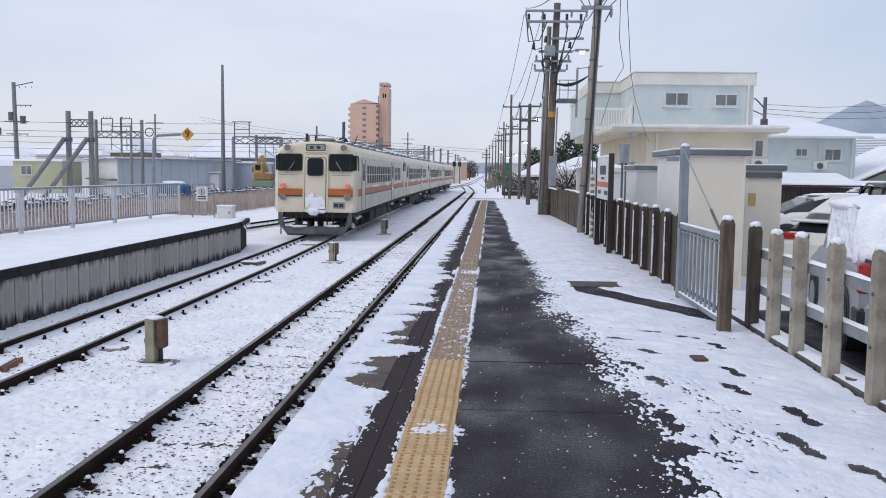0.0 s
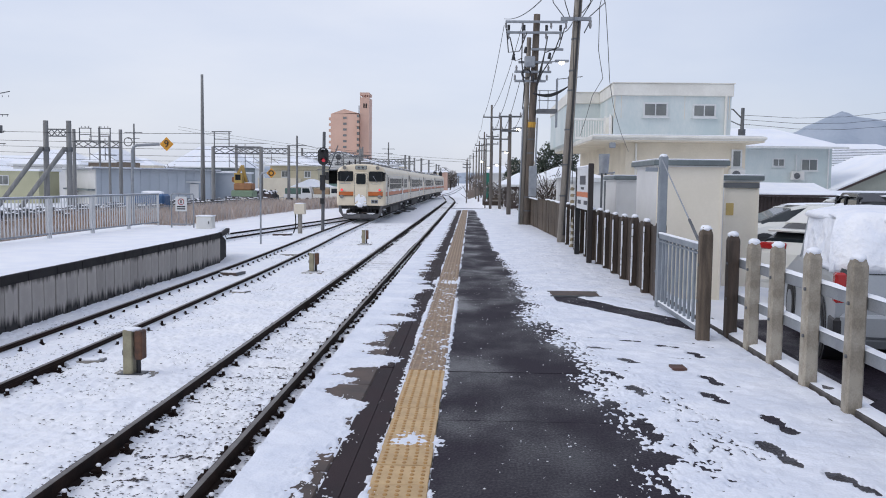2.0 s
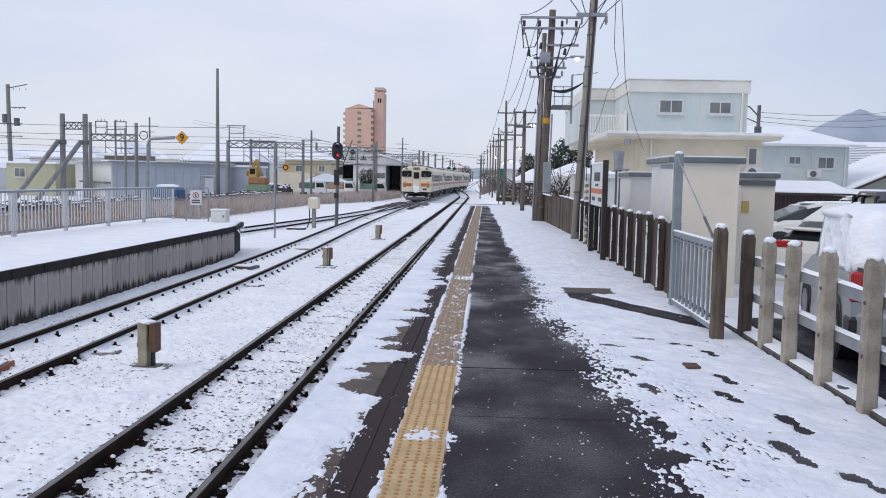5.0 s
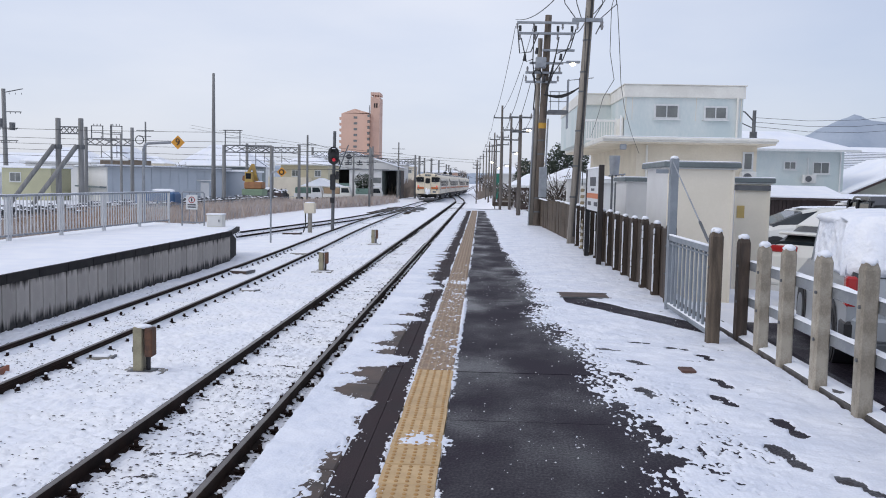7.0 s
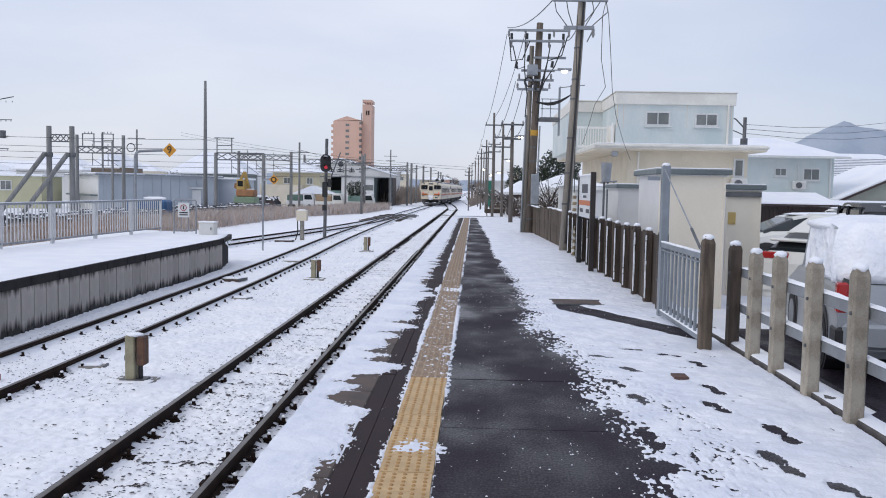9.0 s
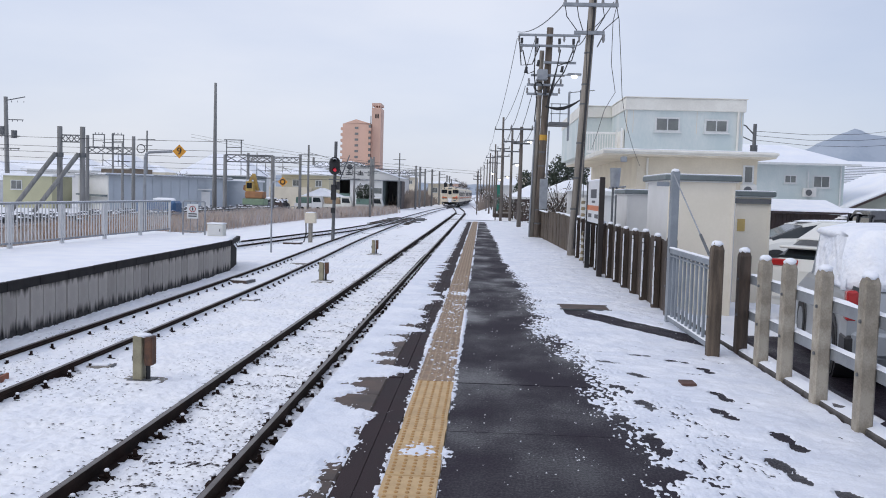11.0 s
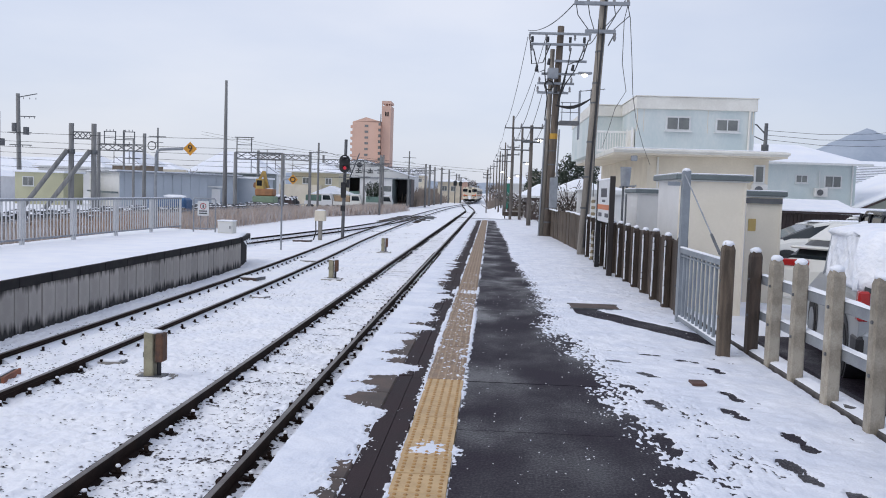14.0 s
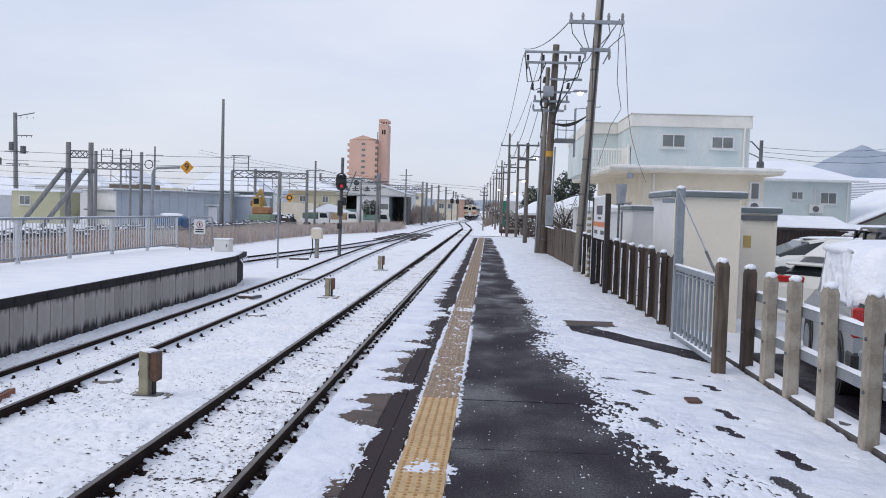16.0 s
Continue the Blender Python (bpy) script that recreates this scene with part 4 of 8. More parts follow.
    part("coupler_snow", Shape().ball((0, -0.36, 0.98), 0.19, 0.14, 0.15, rough=0.2).ball((-0.16, -0.1, 1.0), 0.2, 0.1, 0.07, rough=0.2).ball((0.2, -0.1, 0.97), 0.2, 0.1, 0.06, rough=0.2), SNOW, cp, "lump of snow on the coupler")
    part("plow", Shape().prism([(-1.28, 0.55), (-0.95, 0.07), (0.95, 0.07), (1.28, 0.55), (1.28, 0.95), (1.18, 0.95), (1.05, 0.42), (-1.05, 0.42), (-1.18, 0.95), (-1.28, 0.95)], "y", -0.06, 0.04), PLOW, car, "grey snow plow skirt")
    part("plow_blade", Shape().add([(-1.0, -0.05, 0.15), (1.0, -0.05, 0.15), (0, -0.35, 0.15), (-1.0, -0.05, 0.40), (1.0, -0.05, 0.40), (0, -0.30, 0.40)],
         [(0, 2, 1), (3, 4, 5), (0, 3, 5, 2), (2, 5, 4, 1), (0, 1, 4, 3)]), PLOW, car)
    part("plow_snow", Shape().ball((-0.55, -0.12, 0.42), 0.3, 0.12, 0.05, rough=0.2), SNOW, car)
    part("plow_snow", Shape().ball((0.6, -0.1, 0.44), 0.26, 0.1, 0.05, rough=0.2), SNOW, car)
    for x in (-0.62, -0.42, 0.42, 0.62):
        part("hose", Shape().path([(x, -0.05, 0.95), (x, -0.16, 0.75), (x * 1.05, -0.12, 0.5), (x * 1.15, -0.02, 0.45)], 0.03), RUBBER, car)
    # underfloor
    part("underframe", Shape().box(-1.2, 1.2, 0.25, CAR_LEN - 0.2, 0.72, 0.96), UNDER, car)
    for y0, y1, x0, x1 in ((5.6, 7.4, -1.3, -0.5), (7.8, 10.8, -1.25, -0.3), (11.2, 13.5, -1.3, -0.4), (5.4, 7.0, 0.5, 1.3), (7.5, 9.6, 0.4, 1.3), (10.0, 12.6, 0.45, 1.28), (13.0, 14.2, 0.6, 1.3)):
        part("equipment_box", Shape().box(x0, x1, y0, y1, 0.30, 0.74, 0.03), UNDER, car)
    for cy in (3.3, 17.7):
        bg = part("bogie", Shape().box(-1.05, -0.92, cy - 1.4, cy + 1.4, 0.42, 0.62, 0.03).box(0.92, 1.05, cy - 1.4, cy + 1.4, 0.42, 0.62, 0.03).box(-1, 1, cy - 0.2, cy + 0.2, 0.4, 0.7), UNDER, car)
        for dy in (-1.05, 1.05):
            for sx in (-1, 1):
                part("wheel", Shape().tube((sx * 0.50, cy + dy, 0.43), (sx * 0.62, cy + dy, 0.43), 0.43, n=18), UNDER, bg)
                part("axle_box", Shape().box(*sorted((sx * 0.9, sx * 1.14)), cy + dy - 0.16, cy + dy + 0.16, 0.3, 0.6, 0.04), UNDER, bg)
        part("bogie_snow", Shape().ball((1.05, cy, 0.6), 0.1, 0.9, 0.08, rough=0.2).ball((1.02, cy - 1, 0.35), 0.1, 0.25, 0.15, rough=0.2), SNOW, bg)
    part("gangway", Shape().box(-0.45, 0.45, CAR_LEN - 0.05, CAR_LEN + 0.25, 1.0, 3.0), RUBBER, car)
    return car


rear_car = build_car(True)
front_car = build_car(False)
for one in (rear_car, front_car):
    one.scale = (1.0, 1.0, 0.915)
TRAIN = [rear_car, front_car, copy_thing(front_car, pose(0, 0, 0)), copy_thing(front_car, pose(0, 0, 0))]

# distance of the train's tail along the line, second by second
TAIL = [(0.0, 29.9), (0.5, 34.8), (1.0, 40.1), (1.5, 45.6), (2.0, 51.3), (2.5, 56.9), (3.0, 62.4), (3.5, 67.8), (4.0, 73.2), (4.5, 78.6), (5.5, 89.3), (6.5, 100.0),
        (7.0, 105.2), (7.5, 110.3), (8.0, 115.4), (8.5, 120.4), (9.0, 125.4), (10.0, 135.3), (11.0, 145.2), (11.5, 150.0), (12.0, 155.4), (12.5, 160.8), (13.0, 166.0), (13.5, 171.2),
        (14.0, 176.4), (14.5, 181.5), (15.0, 186.6), (15.5, 191.6), (16.0, 196.6)]


def motions():
    for i, one in enumerate(TRAIN):
        off = i * (CAR_LEN + 0.4)
        rows = []
        for t, s in TAIL:
            a, b = s + off + 3.3, s + off + 17.7
            turn = math.degrees(math.atan2(main_x(a) - main_x(b), b - a))
            x = main_x(a) - math.tan(math.radians(-turn)) * 3.3
            rows.append((t, pose(x, s + off, RAIL_Z, 0, 0, turn)))
        walk(one, rows)


# ---- fences on the near platform ----
POST_CONC = mat("fence_post_concrete", (0.41, 0.37, 0.305), (0.24, 0.21, 0.165), 0.85, scale=5, fine=60, stretch=(1.6, 1.6, 1.1), rand=0.12)
POST_WOOD = mat("weathered_post", (0.135, 0.104, 0.076), (0.06, 0.046, 0.035), 0.85, scale=3, fine=40, stretch=(6, 6, 0.7), rand=0.15)


def post_shape(w, d, h, cut=0.07):
    """An upright with a sloped, chamfered head."""
    s = Shape()
    c = 0.014
    low = [(-w / 2 + c, -d / 2), (w / 2 - c, -d / 2), (w / 2, -d / 2 + c), (w / 2, d / 2 - c), (w / 2 - c, d / 2), (-w / 2 + c, d / 2), (-w / 2, d / 2 - c), (-w / 2, -d / 2 + c)]
    n = len(low)
    vs = [(x, y, -0.25) for x, y in low] + [(x, y, h - cut) for x, y in low] + [(x * 0.62, y * 0.62, h) for x, y in low]
    fs = [(j * n + i, j * n + (i + 1) % n, (j + 1) * n + (i + 1) % n, (j + 1) * n + i) for j in range(2) for i in range(n)]
    return s.add(vs, fs + [tuple(range(2 * n, 3 * n))])


def snow_cap(w, d, h, seed):
    return Shape().ball((0, 0, h - 0.014), w * 0.47, d * 0.50, 0.034, n=14, m=8, rough=0.13, seed=seed)


def fence_post(x, y, h, material, label, group, seed, w=0.112, d=0.105, name="fence_post", z=0.0):
    p = thing(name, label, "fence post", (x, y, z), random.Random(seed).uniform(-4, 4), group=group)
    part("post", post_shape(w, d, h), material, p, smooth=False)
    part("snow_cap", snow_cap(w, d, h, seed), SNOW, p, "cap of snow", smooth=True)
    for zz in (0.40, 0.76):
        part("bolt", Shape().tube((-w / 2 - 0.012, -0.02, zz), (-w / 2 + 0.01, -0.02, zz), 0.014, n=6), STEEL_DK, p)
    return p


CONC_ROW = [(2.66, 8.19, 1.03), (2.645, 7.51, 1.05), (2.63, 6.71, 1.06), (2.62, 5.91, 1.08), (2.61, 5.10, 1.07), (2.60, 4.30, 1.06), (2.60, 3.5, 1.05)]
for i, (x, y, h) in enumerate(CONC_ROW):
    fence_post(x, y, h, POST_CONC, "weathered grey concrete fence post capped with snow", "concrete fence posts", i)
fence_post(2.32, 8.60, 1.13, POST_WOOD, "brown weathered gate post capped with snow", "gate posts", 21, 0.122, 0.125)
fence_post(2.66, 8.84, 1.06, WOOD_DK, "dark brown wooden fence post capped with snow", "gate posts", 22, 0.112, 0.115)
for i in range(14):
    y = 11.5 + i * 0.86
    fence_post(2.50 - 0.006 * i, y, 1.04 + 0.03 * random.Random(i).random(), WOOD_DK, "dark creosoted upright sleeper in the platform fence", "sleeper fence uprights", 40 + i, 0.105, 0.14)


def build_sleeper_boards():
    """Solid dark boards behind the uprights, with snow caught along each upright."""
    f = thing("board_fence", "dark creosoted boards closing the sleeper fence", "fence", (2.56, 11.5, 0))
    rnd = random.Random(8)
    board = Shape().box(-0.02, 0.03, 0.004, 0.211, -0.1, 0.98, 0.006).mesh("board", WOOD_DK)
    for k in range(52):
        b = part("board", board, WOOD_DK, f)
        b.location = (rnd.uniform(-0.008, 0.008) - 0.0015 * k, k * 0.2155, rnd.uniform(-0.03, 0.03))
    for i in range(14):
        s, z = Shape(), 0.06
        while z < 0.92:
            hgt = rnd.uniform(0.05, 0.22)
            s.box(-0.118 - 0.006 * i, -0.098 + rnd.uniform(-0.006, 0.006) - 0.006 * i, i * 0.86 - 0.084, i * 0.86 - 0.066, z, min(z + hgt, 0.95), 0.005)
            z += hgt + rnd.uniform(-0.02, 0.012)
        part("joint_snow", s, SNOW, f, "line of snow caught along an upright")


build_sleeper_boards()


def build_guard_rails():
    for zz, lab in ((0.76, "upper"), (0.40, "lower")):
        r = thing("guard_rail", "grey steel box guard rail bolted behind the posts", "guard rail", (2.634, 0, zz), -0.73, group="guard rails")
        part("beam", Shape().box(-0.03, 0.05, 2.5, 8.95, -0.045, 0.045, 0.008), STEEL, r)
        xs, ys = np.linspace(-0.035, 0.055, 5), np.arange(2.5, 8.9, 0.05)
        gx, gy = np.meshgrid(xs, ys)
        z = 0.045 + 0.03 * np.clip(1.3 * fbm(gx * 0 + 2 + zz * 9, gy / 0.35, 17) - 0.15, 0, 1) * (1 - (np.abs(gx - 0.01) / 0.047) ** 2)
        part("rail_snow", grid_mesh("rail_snow", xs, ys, z, SNOW), SNOW, r, "ridge of snow")


build_guard_rails()


def build_gate():
    g = thing("metal_gate", "grey painted steel gate with vertical bars", "gate", (2.35, 8.72, 0))
    part("gate_frame", Shape().box(-0.025, 0.025, 0, 2.08, 0.88, 0.94, 0.006).box(-0.025, 0.025, 0, 2.08, 0.05, 0.10, 0.006).box(-0.025, 0.025, 0, 0.05, 0.05, 0.94).box(-0.025, 0.025, 2.03, 2.08, 0.05, 0.94).box(-0.02, 0.02, 0.02, 2.05, 0.84, 0.855), GATE_GREY, g)
    for k in range(10):
        y = 0.20 + k * 0.187
        part("bar", Shape().box(-0.012, 0.012, y - 0.024, y + 0.024, 0.08, 0.90), GATE_GREY, g)
    part("gate_snow", Shape().box(-0.024, 0.026, 0.01, 2.07, 0.937, 0.957, 0.008), SNOW, g, "thin snow on the top bar")
    part("gate_snow", Shape().box(-0.022, 0.03, 0.06, 2.02, 0.098, 0.115, 0.006), SNOW, g)
    p = thing("gate_post", "tall grey square steel gate post with a brace rod", "gate post", (2.39, 10.92, 0))
    part("post", Shape().box(-0.05, 0.05, -0.05, 0.05, -0.2, 1.89, 0.01), GATE_GREY, p)
    part("snow_cap", snow_cap(0.11, 0.11, 1.90, 5), SNOW, p, smooth=True)
    part("brace_rod", Shape().tube((-0.03, -0.06, 1.84), (-0.05, -2.0, 0.97), 0.008), STEEL, p, "thin galvanised brace rod")
    part("turnbuckle", Shape().tube((-0.045, -1.55, 1.17), (-0.05, -1.95, 0.99), 0.016), STEEL_DK, p)
    part("bracket", Shape().box(-0.22, -0.07, -0.02, 0.02, 1.70, 1.75), GATE_GREY, p)


build_gate()


def build_plank_fence():
    f = thing("plank_fence", "grey-brown weathered plank fence topped with snow", "fence", (2.48, 23.6, 0))
    rnd = random.Random(12)
    plank = Shape().box(-0.02, 0.02, 0.004, 0.232, -0.05, 1.0, 0.005).mesh("plank", POST_WOOD)
    for k in range(42):
        o = part("plank", plank, POST_WOOD, f)
        o.location = (rnd.uniform(-0.008, 0.008) - k * 0.008, k * 0.24, rnd.uniform(-0.02, 0.02))
    part("fence_snow", Shape().box(-0.38, -0.30, 5, 10, 0.99, 1.03, 0.01).box(-0.06, 0.05, 0, 5, 0.99, 1.03, 0.01), SNOW, f)
    for k in range(6):
        part("post", Shape().box(0.03, 0.13, k * 1.9, k * 1.9 + 0.1, -0.05, 0.95), WOOD_DK, f)


build_plank_fence()


def build_cover():
    c = thing("drain_cover", "rusty brown steel cover plate set in the platform", "drain cover", (1.14, 11.80, 0.0), kind="")
    part("plate", Shape().box(0, 0.64, 0, 0.46, -0.004, 0.026, 0.006), CONCRETE_DK, c)
    part("frame", Shape().box(-0.03, 0.67, -0.03, 0.0, -0.004, 0.022).box(-0.03, 0.67, 0.46, 0.49, -0.004, 0.022), STEEL_DK, c)
    c2 = thing("valve_cover", "small rust-red cover plate half under snow", "valve cover", (1.70, 7.15, 0.0))
    part("plate", Shape().box(0, 0.12, 0, 0.16, -0.004, 0.030, 0.004), mat("red_rust", (0.12, 0.062, 0.048), (0.08, 0.045, 0.038), 0.8), c2)


build_cover()


# ---- poles and wires ----
GLOW = mat("lamp_glow", (0.9, 0.85, 0.7), (0.9, 0.85, 0.7), 0.3, glow=((1.0, 0.90, 0.68), 9.0))


def insulator(p, x, y, z, up=1):
    part("insulator", Shape().tube((x, y, z), (x, y, z + 0.10 * up), 0.045, 0.03, n=7).tube((x, y, z + 0.10 * up), (x, y, z + 0.2 * up), 0.05, 0.02, n=7), PORCELAIN, p)


def cross_arm(p, x0, x1, y, z, h=0.08):
    part("cross_arm", Shape().box(x0, x1, y - 0.05, y + 0.05, z - h / 2, z + h / 2, 0.008), STEEL, p)


def build_pole_a():
    p = thing("utility_pole", "tall grey-brown concrete utility pole rising through the fence", "utility pole", (2.36, 22.7, 0), group="utility poles")
    part("shaft", Shape().tube((0, 0, -0.3), (0.42, 0, 8.6), 0.122, 0.095, n=14), POLE, p, smooth=True)
    for z in (1.2, 2.0, 2.9, 3.9, 4.4, 5.2):
        part("band", Shape().tube((0.049 * z, 0, z), (0.049 * z, 0, z + 0.04), 0.126 - 0.003 * z, n=14), STEEL_DK, p)
    part("conduit", Shape().tube((0.05, -0.135, 0.2), (0.38, -0.125, 7.0), 0.028, n=6), WIRE, p)
    cross_arm(p, -0.45, 0.95, -0.17, 6.40, 0.09)
    cross_arm(p, -0.15, 0.62, -0.17, 5.70, 0.09)
    for x in (-0.4, -0.1, 0.55, 0.9):
        insulator(p, x, -0.17, 6.44)
        part("lead", Shape().path([(x, -0.17, 6.40), (x + 0.05, -0.2, 6.1), (x * 0.5 + 0.12, -0.2, 5.75)], 0.012), WIRE, p)
    insulator(p, 0.6, -0.17, 5.66, -1)
    part("bracket", Shape().bar((0.6, -0.17, 5.66), (0.45, -0.17, 5.35), 0.03, 0.03), STEEL_DK, p)
    # hanging service cables
    part("service_cable", Shape().path([(0.90, -0.17, 6.37), (0.82, -0.20, 6.0), (0.89, 0.30, 4.99), (1.24, 1.80, 4.45), (1.30, 4.30, 4.22), (1.66, 8.30, 3.93), (2.05, 13.2, 3.5)], 0.009), WIRE, p)
    part("service_cable", Shape().path([(0.90, -0.17, 6.37), (0.97, -0.20, 6.05), (1.13, 0.30, 5.14), (1.43, 1.80, 4.37), (2.11, 5.30, 3.98), (3.20, 10.30, 3.48), (4.02, 13.20, 2.86)], 0.009), WIRE, p)


def build_pole_b():
    p = thing("utility_pole", "twin brown utility poles crowded with cross arms and switches", "utility pole", (2.06, 32.0, 0), group="utility poles")
    part("shaft", Shape().tube((0.0, 0, -0.3), (0.22, 0, 7.6), 0.155, 0.12, n=12), mat("brown_pole", (0.17, 0.135, 0.105), (0.10, 0.08, 0.065), 0.85, scale=3, fine=40, stretch=(4, 4, 0.5)), p, smooth=True)
    part("shaft", Shape().tube((-0.20, 0.15, -0.3), (-0.04, 0.15, 6.8), 0.10, 0.085, n=10), POLE, p, smooth=True)
    for x0, x1, z in ((-0.92, 1.30, 7.30), (-0.85, 1.12, 6.92), (0.02, 1.17, 6.33), (-0.43, 0.78, 5.87), (-0.57, 0.75, 5.53), (-0.56, 0.56, 5.20)):
        cross_arm(p, x0, x1, -0.2, z)
    for x in (-0.9, -0.3, 0.72, 1.25):
        insulator(p, x, -0.2, 7.26, -1)
    for x in (-0.8, -0.25, 0.55, 1.05):
        insulator(p, x, -0.2, 6.88, -1)
        part("cut_out", Shape().tube((x, -0.25, 6.98), (x, -0.25, 7.18), 0.05, n=8), BLACK, p)
    for x in (-0.5, -0.2, 0.4, 0.65):
        insulator(p, x, -0.2, 5.56)
        insulator(p, x - 0.05, -0.2, 5.23)
    part("switch_box", Shape().box(-0.22, 0.16, -0.45, -0.18, 5.68, 6.06, 0.03), STEEL, p, "light grey switch box")
    for pts in ([(-0.88, -0.2, 7.05), (-0.8, -0.3, 6.2), (-0.4, -0.3, 6.25), (-0.15, -0.3, 6.9)], [(-0.75, -0.2, 6.75), (-0.55, -0.3, 5.9), (-0.3, -0.3, 6.0)],
                [(1.2, -0.2, 7.1), (1.0, -0.3, 6.4), (0.5, -0.3, 6.2), (0.3, -0.3, 5.4), (0.15, -0.3, 4.7)], [(0.6, -0.2, 6.8), (0.45, -0.3, 5.9), (0.25, -0.3, 5.0), (0.2, -0.3, 3.9)],
                [(1.05, -0.2, 6.8), (0.75, -0.3, 6.0), (0.42, -0.3, 5.5), (0.22, -0.3, 5.0)], [(-0.3, -0.2, 7.2), (-0.32, -0.3, 5.9), (-0.2, -0.25, 5.0), (-0.25, -0.2, 4.2)]):
        part("lead", Shape().path(pts, 0.022), WIRE, p)
    for x, z in ((-0.63, 6.05), (0.66, 6.1), (-0.2, 6.3), (0.08, 5.3)):
        part("cable_joint", Shape().tube((x, -0.28, z - 0.12), (x + 0.03, -0.28, z + 0.1), 0.06, 0.045, n=8), BLACK, p)
    part("cable_coil", Shape().path([(-0.15 + 0.16 * math.cos(a * 0.52), -0.32, 5.45 + 0.16 * math.sin(a * 0.52)) for a in range(13)], 0.025), WIRE, p)
    # maintenance stage
    st = part("stage", Shape().box(0.28, 0.98, -0.35, 0.35, 4.08, 4.20), STEEL_DK, p, "steel maintenance stage")
    for z in (4.5, 4.85):
        part("stage_rail", Shape().bar((0.3, -0.33, z), (0.97, -0.33, z), 0.03, 0.03), STEEL, st)
    for x in (0.35, 0.65, 0.96):
        part("stage_post", Shape().bar((x, -0.33, 4.2), (x, -0.33, 4.85), 0.03, 0.03), STEEL, st)
    part("ladder", Shape().bar((0.98, -0.33, 3.55), (0.98, -0.33, 5.3), 0.04, 0.04).bar((0.98, 0.05, 3.55), (0.98, 0.05, 5.3), 0.04, 0.04), STEEL, st)
    for k in range(5):
        part("cable_drape", Shape().path([(0.1 + 0.22 * a, -0.36, 4.75 - 0.16 * math.sin(a * math.pi / 6) * (1 + 0.15 * k) + 0.05 * a) for a in range(7)], 0.015), WIRE, p)
    part("pole_cabinet", Shape().box(0.02, 0.30, -0.42, -0.16, 1.05, 2.15, 0.02), STEEL, p, "tall grey steel cabinet")
    part("warning_band", Shape().tube((0.105, 0, 3.55), (0.11, 0, 3.75), 0.148, n=12), mat("yellow_band", (0.55, 0.30, 0.03), (0.45, 0.25, 0.04), 0.6), p)
    for z in (0.5, 1.0, 2.6, 3.1):
        part("band", Shape().tube((0.028 * z, 0, z), (0.028 * z, 0, z + 0.05), 0.160 - 0.0045 * z, n=12), STEEL_DK, p)
    part("riser", Shape().tube((0.22, -0.1, 0), (0.30, -0.1, 3.9), 0.03, n=6), STEEL, p)
    part("riser", Shape().tube((-0.30, 0.05, 0), (-0.20, 0.05, 4.3), 0.03, n=6), STEEL, p)


build_pole_a()
build_pole_b()


def platform_lamp(x, y, z, tx, pole_group=True):
    p = thing("platform_lamp", "small lit white platform lamp on a bracket arm", "street lamp", (x, y, z), group="lit platform lamps")
    part("arm", Shape().tube((0, 0, 0.05), (tx, -0.05, 0.1), 0.02, n=6), STEEL, p)
    part("housing", Shape().box(min(tx, 0) - 0.05 if tx < 0 else tx - 0.25, tx + 0.25 if tx > 0 else 0, -0.16, 0.06, 0.06, 0.14, 0.02), STEEL, p)
    part("bulb", Shape().ball((tx, -0.05, 0.03), 0.105, 0.10, 0.07), GLOW, p, "glowing warm-white lamp", smooth=True)


def plain_pole(x, y, h, arms, r=0.13, lamp=None, lean=0.0):
    r = r * (0.72 if y > 50 else 0.75)
    p = thing("utility_pole", "slim grey concrete utility pole with cross arms", "utility pole", (x, y, float(ground_height(np.array([x]), np.array([y]))[0])), group="utility poles")
    part("shaft", Shape().tube((0, 0, -0.2), (lean, 0, h), r, r * 0.7, n=9), FAR_POLE, p, smooth=True)
    for z, w in arms:
        part("cross_arm", Shape().box(-w + lean, w + lean, -0.16, -0.08, z - 0.04, z + 0.04), STEEL_DK, p)
        for s in (-1, 1):
            insulator(p, s * w * 0.9 + lean, -0.12, z)
    if lamp:
        platform_lamp(x + lean, y, lamp[0], lamp[1])
    return p


platform_lamp(2.45, 31.7, 5.80, 0.72)
plain_pole(1.80, 42, 5.1, ((4.98, 0.55), (4.3, 0.42)), 0.15, (4.05, 0.40))
plain_pole(1.24, 57, 6.9, ((6.1, 0.55),), 0.13)
plain_pole(1.75, 54, 5.9, ((5.1, 0.55), (4.5, 0.5)), 0.13, (3.35, 0.35))
plain_pole(1.05, 76, 6.3, ((5.7, 0.45),), 0.12, (3.3, -0.2))
plain_pole(1.6, 70, 5.9, ((5.5, 0.5), (4.9, 0.5)), 0.13, (2.9, 0.4))
plain_pole(0.75, 92, 6.4, ((5.9, 0.45),), 0.13)
plain_pole(1.4, 88, 6.2, ((5.6, 0.5), (5.0, 0.5)), 0.13, (3.0, 0.3))
plain_pole(0.55, 112, 6.6, ((6.1, 0.5),), 0.13)
plain_pole(1.2, 108, 6.5, ((5.8, 0.5),), 0.13)
plain_pole(-0.6, 104, 5.2, ((4.6, 0.5), (4.2, 0.5)), 0.10)
plain_pole(0.2, 135, 6.8, ((6.3, 0.6),), 0.14)
plain_pole(-0.4, 165, 7.5, ((7.0, 0.6),), 0.14)
plain_pole(-1.0, 205, 8, ((7.5, 0.6),), 0.15)
plain_pole(-1.6, 255, 8, ((7.5, 0.6),), 0.15)


